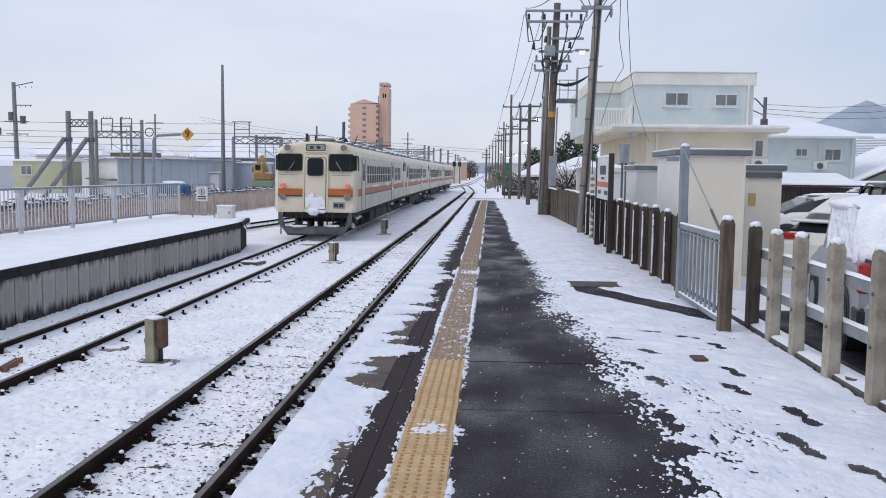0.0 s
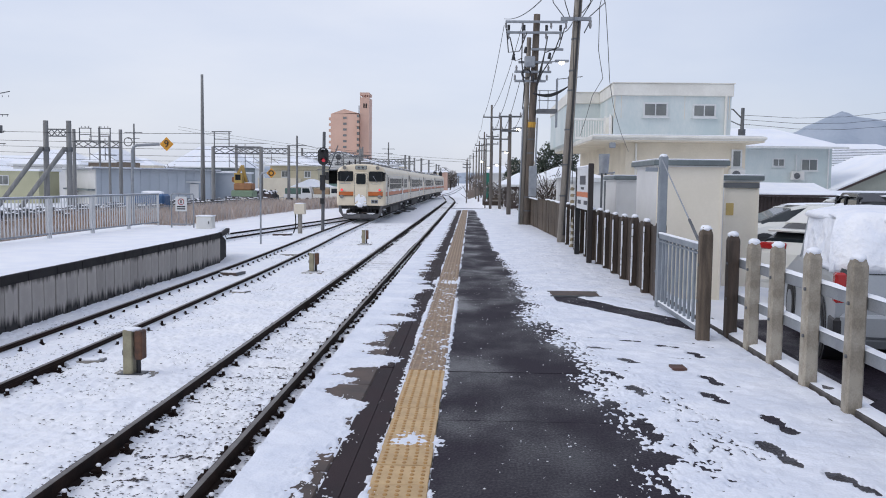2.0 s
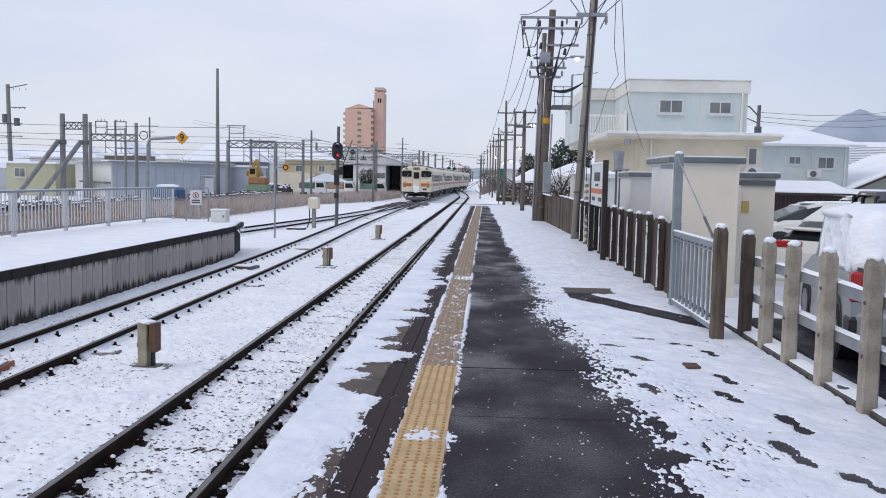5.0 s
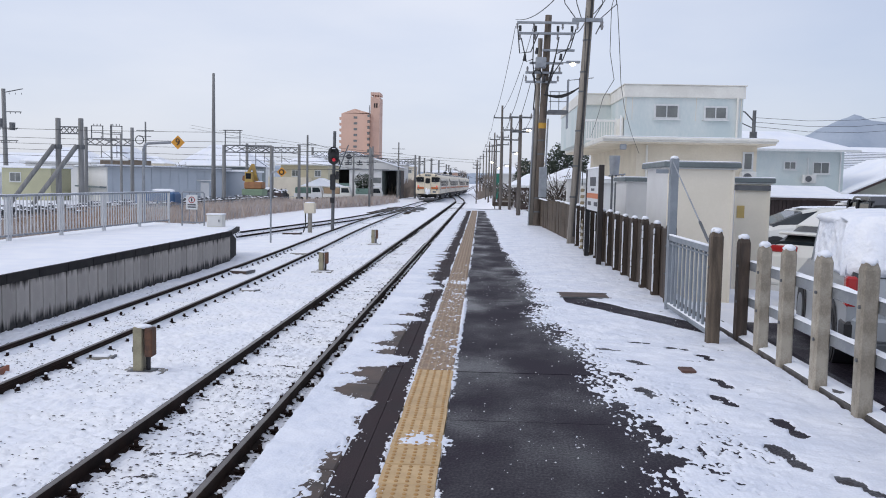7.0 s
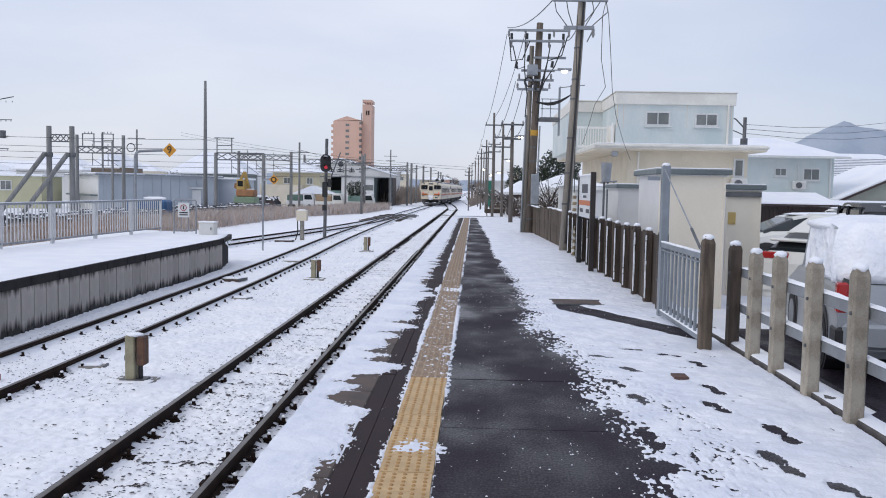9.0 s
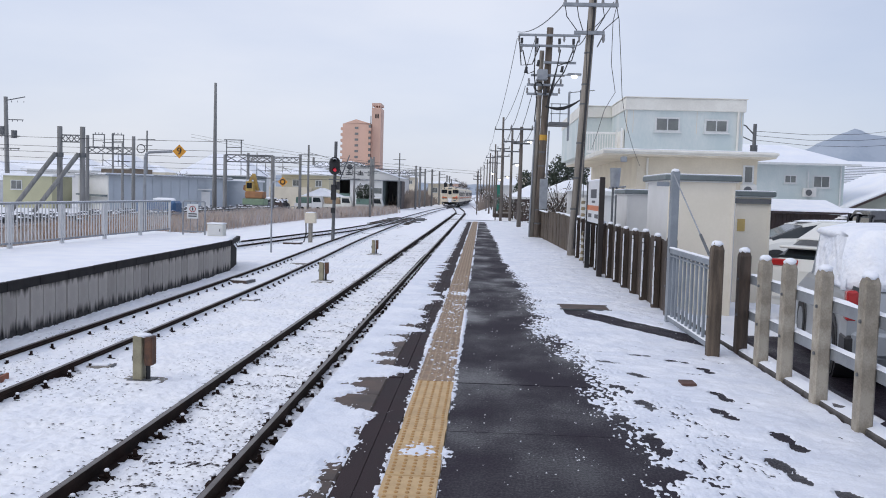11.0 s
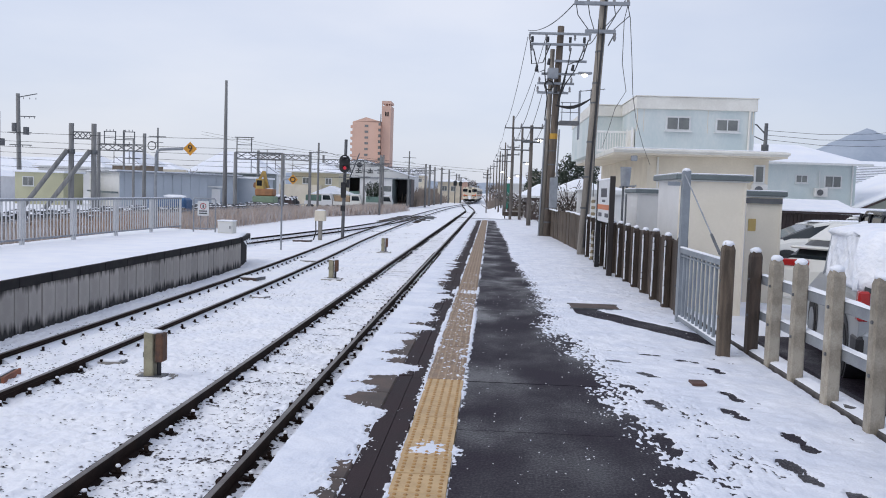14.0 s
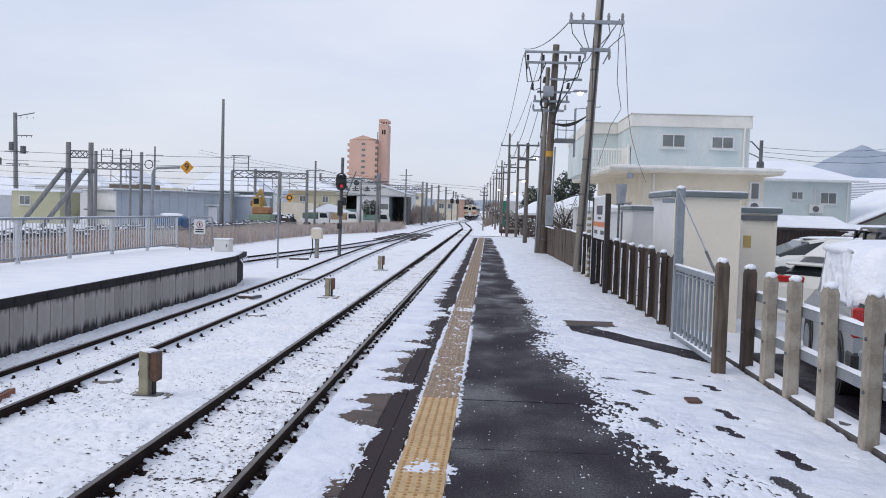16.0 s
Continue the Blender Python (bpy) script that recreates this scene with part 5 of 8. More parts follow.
def build_wires():
    def sag(a, b, s, n=10):
        return [(a[0] + (b[0] - a[0]) * i / n, a[1] + (b[1] - a[1]) * i / n, a[2] + (b[2] - a[2]) * i / n - s * 4 * (i / n) * (1 - i / n)) for i in range(n + 1)]
    spans = [((1.1, 32, 7.2), (0.7, 57, 5.8), 0.5), ((1.75, 32, 7.2), (1.2, 57, 6.2), 0.5), ((1.45, 32, 5.5), (1.3, 42, 4.7), 0.2), ((1.7, 32, 5.2), (1.5, 42, 4.0), 0.2), ((2.5, 32, 5.5), (2.3, 42, 4.7), 0.2),
             ((1.3, 42, 4.7), (1.3, 54, 4.8), 0.3), ((2.3, 42, 4.7), (2.2, 54, 4.8), 0.3), ((0.7, 57, 5.8), (0.6, 76, 5.9), 0.3), ((1.8, 57, 5.8), (1.5, 76, 5.9), 0.3),
             ((2.0, 22.6, 6.5), (1.1, 31.8, 7.4), 0.25), ((3.2, 22.6, 6.5), (3.3, 31.8, 7.4), 0.25), ((2.6, 22.6, 5.8), (3.1, 31.8, 7.0), 0.2),
             ((0.6, 76, 5.9), (0.4, 112, 6.4), 0.4), ((0.4, 112, 6.4), (-0.4, 165, 6.6), 0.6), ((-0.6, 104, 4.2), (-40, 118, 8.6), 0.6), ((-0.6, 104, 3.9), (-40, 118, 8.2), 0.6)]
    for a, b, s in spans:
        single("overhead_wire", Shape().path(sag(a, b, s), 0.013 if a[1] < 60 else 0.02, 4), WIRE, "thin black overhead wire strung between poles", "wire", group="overhead wires")
    # lines to the hill side, far off
    for k in range(3):
        single("overhead_wire", Shape().path(sag((15.3, 50, 5.5 - 0.25 * k), (52, 70, 16.5 - 0.9 * k), 3.0), 0.014, 4), WIRE, "thin black overhead wire strung between poles", "wire", group="overhead wires")
    q = thing("utility_pole", "short dark utility pole with a bent bracket behind the office", "utility pole", (15.2, 50, LOT_Z), group="utility poles")
    part("shaft", Shape().tube((0, 0, 0), (0.03, 0, 6.2), 0.12, 0.10, n=9), STEEL_DK, q, smooth=True)
    part("bracket", Shape().path([(0, 0, 5.6), (-0.5, 0, 6.1), (-0.9, 0, 6.2), (-1.1, 0, 6.0)], 0.04, 6).path([(0, 0, 5.2), (-0.7, 0, 5.5), (-1.1, 0, 5.3)], 0.03, 6), STEEL_DK, q)
    part("transformer", Shape().tube((-0.05, -0.2, 4.55), (-0.05, -0.2, 5.0), 0.2, n=10), STEEL_DK, q)
    for k, z in enumerate((5.3, 4.7, 4.3, 3.3, 2.6, 3.9)):
        single("overhead_wire", Shape().path(sag((-75, 62 + k, z + 0.8), (-20 + 2 * k, 72 + 4 * k, z), 0.5), 0.022, 4), WIRE, "thin black overhead wire strung between poles", "wire", group="overhead wires")
    for k, z in enumerate((4.3, 3.4, 4.9)):
        single("overhead_wire", Shape().path(sag((-20 + 2 * k, 72 + 4 * k, z), (-10.5, 140, z + 0.3), 0.6), 0.022, 4), WIRE, "thin black overhead wire strung between poles", "wire", group="overhead wires")


build_wires()


def build_guy():
    g = thing("guy_wire_guard", "white and yellow-brown striped guard on a guy wire", "guy guard", (2.42, 20.9, 0))
    white = mat("guard_white", (0.72, 0.70, 0.64), (0.6, 0.58, 0.52), 0.6)
    stripe = mat("guard_stripe", (0.30, 0.24, 0.14), (0.22, 0.18, 0.11), 0.6)
    for k in range(20):
        part("stripe", Shape().tube((0.02 * (k % 2), 0.004 * k, 0.02 + 0.075 * k), (0.02 * ((k + 1) % 2), 0.004 * (k + 1), 0.02 + 0.075 * (k + 1)), 0.05, n=9), white if k % 2 else stripe, g)
    part("guy_wire", Shape().tube((0, 0.08, 1.5), (0.12, 1.6, 6.0), 0.01, n=5), WIRE, g)


build_guy()


def build_name_board():
    b = thing("station_sign", "white station name board with an orange band on dark posts", "station sign", (2.31, 16.9, 0))
    face = mat("sign_white", (0.72, 0.73, 0.74), (0.66, 0.67, 0.68), 0.4)
    part("post", Shape().box(-0.05, 0.05, -0.05, 0.05, -0.1, 1.93, 0.008), mat("post_brown", (0.035, 0.026, 0.024), (0.025, 0.02, 0.018), 0.5), b, "dark brown post")
    part("post", Shape().box(-0.05, 0.05, 1.95, 2.05, -0.1, 1.90, 0.008), BLACK, b)
    bd = part("board", Shape().box(-0.03, 0.03, 0.05, 1.95, 1.02, 1.86, 0.006), face, b)
    part("band", Shape().box(-0.036, 0.036, 0.06, 1.94, 1.27, 1.37), mat("sign_orange", (0.60, 0.16, 0.04), (0.55, 0.15, 0.04), 0.4), bd, "orange band")
    ink = mat("sign_ink", (0.05, 0.05, 0.06), (0.04, 0.04, 0.05), 0.5)
    for y0, y1, z0, z1 in ((0.55, 1.45, 1.52, 1.70), (0.75, 1.25, 1.42, 1.47), (0.25, 0.75, 1.12, 1.2), (1.25, 1.75, 1.12, 1.2)):
        part("lettering_bar", Shape().box(-0.034, 0.034, y0, y1, z0, z1), ink, bd)
    part("snow_cap", Shape().box(-0.045, 0.045, 0, 2.0, 1.86, 1.90, 0.014), SNOW, b)


build_name_board()


def build_tank():
    t = thing("water_tank", "grey galvanised cylinder tank on a thin pipe stand", "tank", (3.62, 24.0, LOT_Z))
    part("tank", Shape().tube((0, 0, 2.13), (0, 0, 2.65), 0.12, 0.15, n=14), STEEL, t, smooth=False)
    part("stand", Shape().tube((-0.05, 0, 0), (-0.05, 0, 2.13), 0.03, n=6).tube((0.05, 0, 0), (0.05, 0, 2.13), 0.03, n=6), STEEL_DK, t)
    part("arm", Shape().bar((-0.15, 0, 2.1), (0.3, 0, 2.15), 0.04, 0.04), STEEL, t)


build_tank()

# ---- buildings east of the platform ----
SHED = mat("cream_sheet", (0.88, 0.81, 0.68), (0.82, 0.755, 0.625), 0.5, scale=1.5, fine=20, bump=0.05)
SHED_SIDE = mat("pale_grey_sheet", (0.74, 0.735, 0.72), (0.68, 0.675, 0.66), 0.5, scale=1.5, fine=20, bump=0.05)
FASCIA = mat("grey_fascia", (0.17, 0.205, 0.205), (0.125, 0.15, 0.155), 0.5, scale=3)
BEIGE = mat("beige_render", (0.74, 0.67, 0.54), (0.64, 0.575, 0.455), 0.85, scale=0.9, fine=14, bump=0.15)
BLUE = mat("pale_blue_render", (0.52, 0.595, 0.590), (0.63, 0.67, 0.65), 0.85, scale=0.8, fine=12, bump=0.15, stretch=(1, 1, 0.5))
TRIM = mat("cream_trim", (0.78, 0.765, 0.70), (0.68, 0.66, 0.60), 0.7, scale=1.2, fine=15)
WHITE_FRAME = mat("white_frame", (0.70, 0.71, 0.70), (0.62, 0.63, 0.62), 0.4)
CURTAIN = mat("window_glass", (0.20, 0.21, 0.20), (0.13, 0.14, 0.14), 0.1, scale=1.5, bump=0.0)
BROWN_SHEET = mat("brown_sheet", (0.065, 0.043, 0.038), (0.045, 0.03, 0.028), 0.6, scale=2)
GREY_WALL = mat("grey_sheet_wall", (0.47, 0.51, 0.55), (0.42, 0.46, 0.50), 0.6, scale=0.4, fine=5, bump=0.05)
WHITE_WALL = mat("white_wall", (0.70, 0.695, 0.67), (0.63, 0.625, 0.60), 0.7, scale=0.5, fine=6, bump=0.05)


def shed(x0, x1, y0, y1, top, label, front=SHED, over=0.09, fascia=0.085):
    s = thing("storage_shed", label, "shed", (x0, y0, LOT_Z), group="sheds in the lot")
    w, d, h = x1 - x0, y1 - y0, top - LOT_Z
    part("wall", Shape().box(0, w, 0.0, 0.04, 0, h - fascia), front, s)
    part("wall", Shape().box(0, 0.04, 0.04, d, 0, h - fascia), SHED_SIDE, s)
    part("wall", Shape().box(w - 0.04, w, 0.04, d, 0, h - fascia), SHED_SIDE, s)
    part("wall", Shape().box(0.04, w - 0.04, d - 0.04, d, 0, h - fascia), SHED_SIDE, s)
    part("roof", Shape().box(-over, w + over, -over, d + over, h - fascia, h, 0.012), FASCIA, s, "grey-green roof with deep fascia")
    part("roof_snow", Shape().box(-over + 0.01, w + over - 0.01, -over + 0.01, d + over - 0.01, h, h + 0.022, 0.01), SNOW, s)
    part("corner_trim", Shape().box(-0.012, 0.03, -0.012, 0.03, 0, h - fascia, 0.004).box(w - 0.03, w + 0.012, -0.012, 0.03, 0, h - fascia, 0.004), front, s)
    part("lower_fascia", Shape().box(-over * 0.55, w + over * 0.55, -over * 0.55, d + over * 0.55, h - fascia - 0.022, h - fascia), SHED_SIDE, s)
    return s


shed(2.98, 4.0, 14.0, 15.8, 1.93, "pale cream steel storage shed with a snowy flat roof")
s2 = shed(4.62, 5.22, 16.0, 17.9, 1.72, "cream steel storage shed with a dark fascia and snowy roof", over=0.08)
part("plaster_patch", Shape().box(0.02, 0.16, -0.012, 0.0, 1.30, 1.52), mat("ochre_patch", (0.62, 0.45, 0.16), (0.55, 0.40, 0.15), 0.7), s2, "ochre stained patch")
part("lintel", Shape().box(-0.05, 0.60, -0.05, -0.01, 1.80, 1.89), STEEL_DK, s2)
shed(3.15, 3.75, 19.0, 20.5, 1.72, "white corrugated storage shed beside the fence", front=WHITE_WALL, over=0.06)


def window_unit(parent, x0, x1, z0, z1, y, panes=2):
    """A sliding window in a wall that faces the camera, at depth y."""
    w = part("window", Shape().box(x0 - 0.05, x1 + 0.05, y - 0.05, y, z0 - 0.05, z1 + 0.05), WHITE_FRAME, parent, "white-framed sliding window")
    n = (x1 - x0) / panes
    for k in range(panes):
        part("pane", Shape().box(x0 + k * n + 0.025, x0 + (k + 1) * n - 0.025, y - 0.06, y - 0.04, z0 + 0.02, z1 - 0.02), CURTAIN, w)
    part("sill", Shape().box(x0 - 0.1, x1 + 0.1, y - 0.12, y, z0 - 0.10, z0 - 0.05), WHITE_FRAME, w)


def build_station_house():
    b = thing("office_building", "two-storey building with beige base and pale blue upper floor", "building")
    g = LOT_Z - 0.2
    part("ground_wall", Shape().box(6.29, 11.14, 36.0, 51.0, g, 3.25), BEIGE, b, "stained beige rendered ground floor")
    part("upper_wall", Shape().box(5.95, 10.85, 37.2, 50.0, 3.45, 5.25), BLUE, b, "pale blue rendered upper floor")
    part("upper_wall", Shape().box(4.45, 5.95, 41.2, 50.0, 3.45, 5.25), BLUE, b)
    part("canopy", Shape().box(4.80, 11.68, 35.2, 51.0, 3.31, 3.49, 0.02), TRIM, b, "cream concrete canopy slab")
    part("canopy_trim", Shape().box(4.84, 11.64, 35.24, 50.9, 3.25, 3.31), BEIGE, b)
    part("gutter", Shape().tube((4.8, 35.14, 3.42), (11.7, 35.14, 3.42), 0.05, n=8), TRIM, b)
    part("canopy_snow", Shape().box(4.88, 11.6, 35.25, 37.2, 3.49, 3.53, 0.015), SNOW, b)
    part("parapet", Shape().box(5.90, 10.92, 37.1, 50.05, 5.25, 5.76, 0.02), TRIM, b, "cream parapet band")
    part("parapet", Shape().box(4.40, 5.90, 41.1, 50.05, 5.25, 5.76, 0.02), TRIM, b)
    part("parapet_snow", Shape().box(5.92, 10.9, 37.12, 37.5, 5.76, 5.79), SNOW, b)
    part("coping", Shape().box(5.86, 10.97, 37.05, 37.25, 5.76, 5.80, 0.01).box(5.86, 6.0, 37.25, 41.1, 5.76, 5.80, 0.01).box(4.36, 5.86, 41.05, 41.2, 5.76, 5.80, 0.01), TRIM, b, "grey weathered coping")
    for x0, w in ((5.97, 0.035), (6.25, 0.02), (8.9, 0.02), (10.75, 0.03)):
        part("rain_streak", Shape().box(x0, x0 + w, 37.195, 37.2, 4.3, 5.25), BEIGE, b, "pale brown rain streak")
    window_unit(b, 7.22, 8.16, 4.42, 4.93, 37.2)
    window_unit(b, 9.28, 10.16, 4.42, 4.88, 37.2)
    window_unit(b, 10.62, 10.95, 2.3, 2.95, 36.0, 1)
    part("drainpipe", Shape().tube((10.6, 37.12, 3.5), (10.62, 37.12, 5.3), 0.05, n=8), TRIM, b)
    part("drainpipe", Shape().tube((6.7, 35.95, g), (6.7, 35.95, 3.2), 0.045, n=8), TRIM, b)
    rail_white = mat("white_railing", (0.86, 0.86, 0.84), (0.80, 0.80, 0.78), 0.5)
    bal = part("balcony", Shape().box(4.55, 5.94, 38.86, 38.92, 3.50, 3.60).box(4.50, 5.94, 38.84, 38.92, 4.32, 4.42, 0.01), rail_white, b, "white balcony railing")
    for k in range(13):
        part("baluster", Shape().box(4.55 + 0.112 * k, 4.585 + 0.112 * k, 38.87, 38.905, 3.6, 4.32), rail_white, bal)
    part("balcony_side", Shape().box(5.86, 5.92, 37.3, 38.84, 3.50, 4.42, 0.01), TRIM, bal, "cream balcony side panel")
    for y in (37.35, 38.75):
        part("balcony_post", Shape().box(5.80, 5.86, y, y + 0.06, 3.50, 4.50), rail_white, bal)
    d = part("side_door", Shape().box(6.25, 6.29, 38.6, 39.5, g, 2.0), mat("door_brown", (0.24, 0.20, 0.15), (0.2, 0.17, 0.13), 0.6), b, "brown side door")
    part("frame", Shape().box(6.24, 6.29, 38.5, 38.6, g, 2.1).box(6.24, 6.29, 39.5, 39.6, g, 2.1), TRIM, d)
    part("floodlight", Shape().box(5.5, 5.75, 35.15, 35.35, 2.98, 3.2, 0.03), STEEL, b)
    ac = part("air_conditioner", Shape().box(10.45, 11.05, 35.6, 35.95, 1.75, 2.2, 0.03), WHITE_WALL, b)
    part("fan_grille", Shape().tube((10.68, 35.58, 1.97), (10.68, 35.62, 1.97), 0.17, n=16), STEEL_DK, ac)
    # roof aerial
    a = thing("tv_antenna", "thin metal television aerial on the roof", "antenna", (4.75, 44, 5.85), group="aerials")
    part("mast", Shape().tube((0, 0, 0), (0, 0, 1.0), 0.025, n=5), STEEL_DK, a)
    part("boom", Shape().tube((-0.6, 0, 0.85), (0.7, 0, 1.0), 0.018, n=5), STEEL_DK, a)
    for k in range(5):
        part("element", Shape().tube((-0.5 + 0.28 * k, -0.25, 0.86 + 0.03 * k), (-0.5 + 0.28 * k, 0.25, 0.86 + 0.03 * k), 0.012, n=4), STEEL_DK, a)


build_station_house()


def hip_house(name, label, x0, x1, y0, y1, base, eave, ridge, wall, over=0.6, snow=SNOW_ROOF, group="houses", windows=()):
    h = thing(name, label, "house", group=group)
    part("wall", Shape().box(x0, x1, y0, y1, base, eave), wall, h)
    a, b, c, d = x0 - over, x1 + over, y0 - over, y1 + over
    k = min((b - a), (d - c)) / 2
    lo = [(a, c, eave), (b, c, eave), (b, d, eave), (a, d, eave)]
    if b - a > d - c:
        top = [(a + k * 0.8, (c + d) / 2, ridge), (b - k * 0.8, (c + d) / 2, ridge)]
        fs = [(0, 1, 5, 4), (1, 2, 5), (2, 3, 4, 5), (3, 0, 4), (3, 2, 1, 0)]
    else:
        top = [((a + b) / 2, c + k * 0.8, ridge), ((a + b) / 2, d - k * 0.8, ridge)]
        fs = [(0, 1, 4), (1, 2, 5, 4), (2, 3, 5), (3, 0, 4, 5), (3, 2, 1, 0)]
    part("roof", Shape().add(lo + top, fs), snow, h, "hipped roof under smooth snow")
    part("gutter", Shape().box(a, b, c - 0.05, c + 0.05, eave - 0.14, eave - 0.01), WHITE_FRAME, h)
    for wx0, wx1, wz0, wz1 in windows:
        window_unit(h, wx0, wx1, wz0, wz1, y0)
    return h


h2 = hip_house("house", "pale blue-green house with a snow-covered hipped roof", 12.6, 23.55, 58, 65, -0.5, 4.12, 5.5, BLUE, 0.75,
               windows=((19.75, 20.45, 2.85, 3.3), (21.6, 22.6, 2.6, 3.3)))
ac = part("air_conditioner", Shape().box(20.85, 21.65, 57.5, 57.9, 1.95, 2.5, 0.03), WHITE_WALL, h2)
part("fan_grille", Shape().tube((21.15, 57.46, 2.22), (21.15, 57.52, 2.22), 0.2, n=16), STEEL_DK, ac)
part("downpipe", Shape().tube((23.3, 57.9, -0.4), (23.3, 57.9, 4.0), 0.05, n=6), WHITE_FRAME, h2)
part("pipe", Shape().tube((21.25, 57.9, 2.5), (21.2, 57.9, 3.6), 0.04, n=6), WHITE_FRAME, h2)


def build_brown_shed():
    s = thing("carport_shed", "dark brown corrugated shed with a snowy lean-to roof", "shed")
    part("wall", Shape().box(15.5, 19.3, 48.0, 50, -0.5, 0.95), BROWN_SHEET, s)
    for k in range(19):
        part("rib", Shape().box(15.55 + k * 0.2, 15.6 + k * 0.2, 47.96, 48.0, -0.5, 0.95), BROWN_SHEET, s)
    part("roof", Shape().prism([(47.2, 0.98), (50.4, 1.55), (50.4, 1.65), (47.2, 1.08)], "x", 15.1, 19.5), BROWN_SHEET, s)
    part("roof_snow", Shape().prism([(47.15, 1.085), (50.4, 1.655), (50.4, 1.74), (47.15, 1.16)], "x", 15.1, 19.5), SNOW, s)
    s = thing("carport_shed", "dark brown shed with a snowy low roof", "shed")
    part("wall", Shape().box(20.0, 29, 48, 52, -0.5, 0.9), BROWN_SHEET, s)
    part("roof", Shape().prism([(47.4, 0.9), (52.4, 1.2), (52.4, 1.32), (47.4, 1.02)], "x", 19.9, 29), SNOW_ROOF, s)
    s = thing("house", "low green-grey house with a broad snow-covered gable roof", "house", group="houses")
    wall = mat("green_grey_render", (0.42, 0.44, 0.38), (0.35, 0.37, 0.32), 0.8, scale=0.8, fine=10)
    part("wall", Shape().box(24.2, 34, 57.5, 66, -0.5, 1.35), wall, s)
    part("gable", Shape().prism([(24.2, 1.35), (28.8, 3.45), (33.4, 1.35)], "y", 57.5, 66), wall, s)
    part("roof", Shape().prism([(23.3, 1.25), (28.8, 3.72), (34.4, 1.25), (34.4, 1.10), (28.8, 3.57), (23.3, 1.10)], "y", 56.7, 66.6), BROWN_SHEET, s, "dark bargeboard and roof edge")
    part("roof_snow", Shape().prism([(23.3, 1.26), (28.8, 3.73), (34.4, 1.26), (34.4, 1.36), (28.8, 3.85), (23.3, 1.36)], "y", 56.75, 66.6), SNOW_ROOF, s)
    s = hip_house("house", "house with a tiled roof showing rows through thin snow", 27.5, 41, 72, 84, -0.5, 2.9, 4.9, WHITE_WALL)
    for k in range(13):
        q = k / 13
        part("tile_course", Shape().bar((27.2 + 4.6 * q, 71.4 + 6.2 * q, 2.97 + 2.0 * q), (41.3 - 4.6 * q, 71.4 + 6.2 * q, 2.955 + 2.0 * q), 0.05, 0.05), STEEL, s)
    s = hip_house("house", "distant house with snowy roof", 36, 50, 95, 106, -0.5, 4.2, 6.4, WHITE_WALL)


build_brown_shed()
# houses further along the line, behind the poles
hip_house("house", "cream house with a snowy hipped roof behind the fence", 5.6, 9.6, 74, 82, -0.4, 2.9, 4.1, TRIM, windows=((6.3, 7.2, 1.9, 2.5),))
hip_house("house", "low grey house with a snowy roof behind the poles", 4.2, 7.0, 54, 60, -0.4, 1.75, 2.6, SHED_SIDE)
hip_house("house", "beige two-storey building behind the poles", 4.6, 8.5, 96, 108, -0.4, 4.0, 4.4, BEIGE, windows=((5.0, 5.8, 2.4, 3.2), (6.4, 7.2, 2.4, 3.2)))
hip_house("house", "small dark wooden house with a snowy roof", 2.6, 4.6, 62, 70, -0.4, 1.4, 2.3, BROWN_SHEET)
hip_house("house", "white garden outbuilding with a flat snowy roof", 3.3, 4.7, 30.5, 34, -0.4, 1.75, 1.95, WHITE_WALL, 0.12)
green = thing("green_screen_wall", "tall green sheet screen beside the line", "screen", (1.35, 97, LOT_Z))
part("sheet", Shape().box(0, 0.75, 0, 0.1, 0.0, 2.9), mat("green_sheet", (0.02, 0.17, 0.12), (0.02, 0.13, 0.09), 0.6), green)
part("post", Shape().box(-0.08, 0.0, 0, 0.1, 0.0, 3.0).box(0.75, 0.83, 0, 0.1, 0, 3.0), WHITE_FRAME, green)
for k in range(7):
    f = thing("line_side_fence", "low weathered barrier panel beside the line", "fence", (0.9 + 0.35 * (k % 3) + 0.2 * k, 66 + 5.5 * k, LOT_Z - 0.2), group="line-side barriers")
    part("board", Shape().box(0, 1.5, 0, 0.06, 0.3, 0.62, 0.01), (WOOD_DK, CONCRETE, POST_WOOD)[k % 3], f)
    part("post", Shape().box(0.1, 0.18, 0.06, 0.12, -0.3, 1.0), WOOD_DK, f)
    part("post", Shape().box(1.4, 1.48, 0.06, 0.12, -0.3, 1.0), WOOD_DK, f)


# ---- cars in the lot ----
CAR_WHITE = mat("white_car_paint", (0.74, 0.73, 0.68), (0.70, 0.69, 0.64), 0.22, scale=1, bump=0.0)
CAR_SILVER = mat("silver_car_paint", (0.36, 0.38, 0.40), (0.32, 0.34, 0.36), 0.28, metal=0.4, scale=1, bump=0.0)
CAR_BLACK = mat("black_car_paint", (0.008, 0.008, 0.010), (0.012, 0.012, 0.014), 0.25, scale=1, bump=0.0)
CAR_BLUE = mat("grey_blue_car_paint", (0.20, 0.24, 0.28), (0.17, 0.20, 0.24), 0.3, metal=0.3, scale=1, bump=0.0)
CAR_GLASS = mat("car_glass", (0.015, 0.02, 0.024), (0.03, 0.038, 0.042), 0.05, scale=1.2, bump=0.0)
RED_LAMP = mat("red_lamp_plastic", (0.42, 0.025, 0.025), (0.36, 0.02, 0.02), 0.2)
LUMPY = mat("lumpy_snow", (0.80, 0.83, 0.90), (0.90, 0.91, 0.94), 0.55, scale=4, fine=22, bump=0.6, depth=0.03)


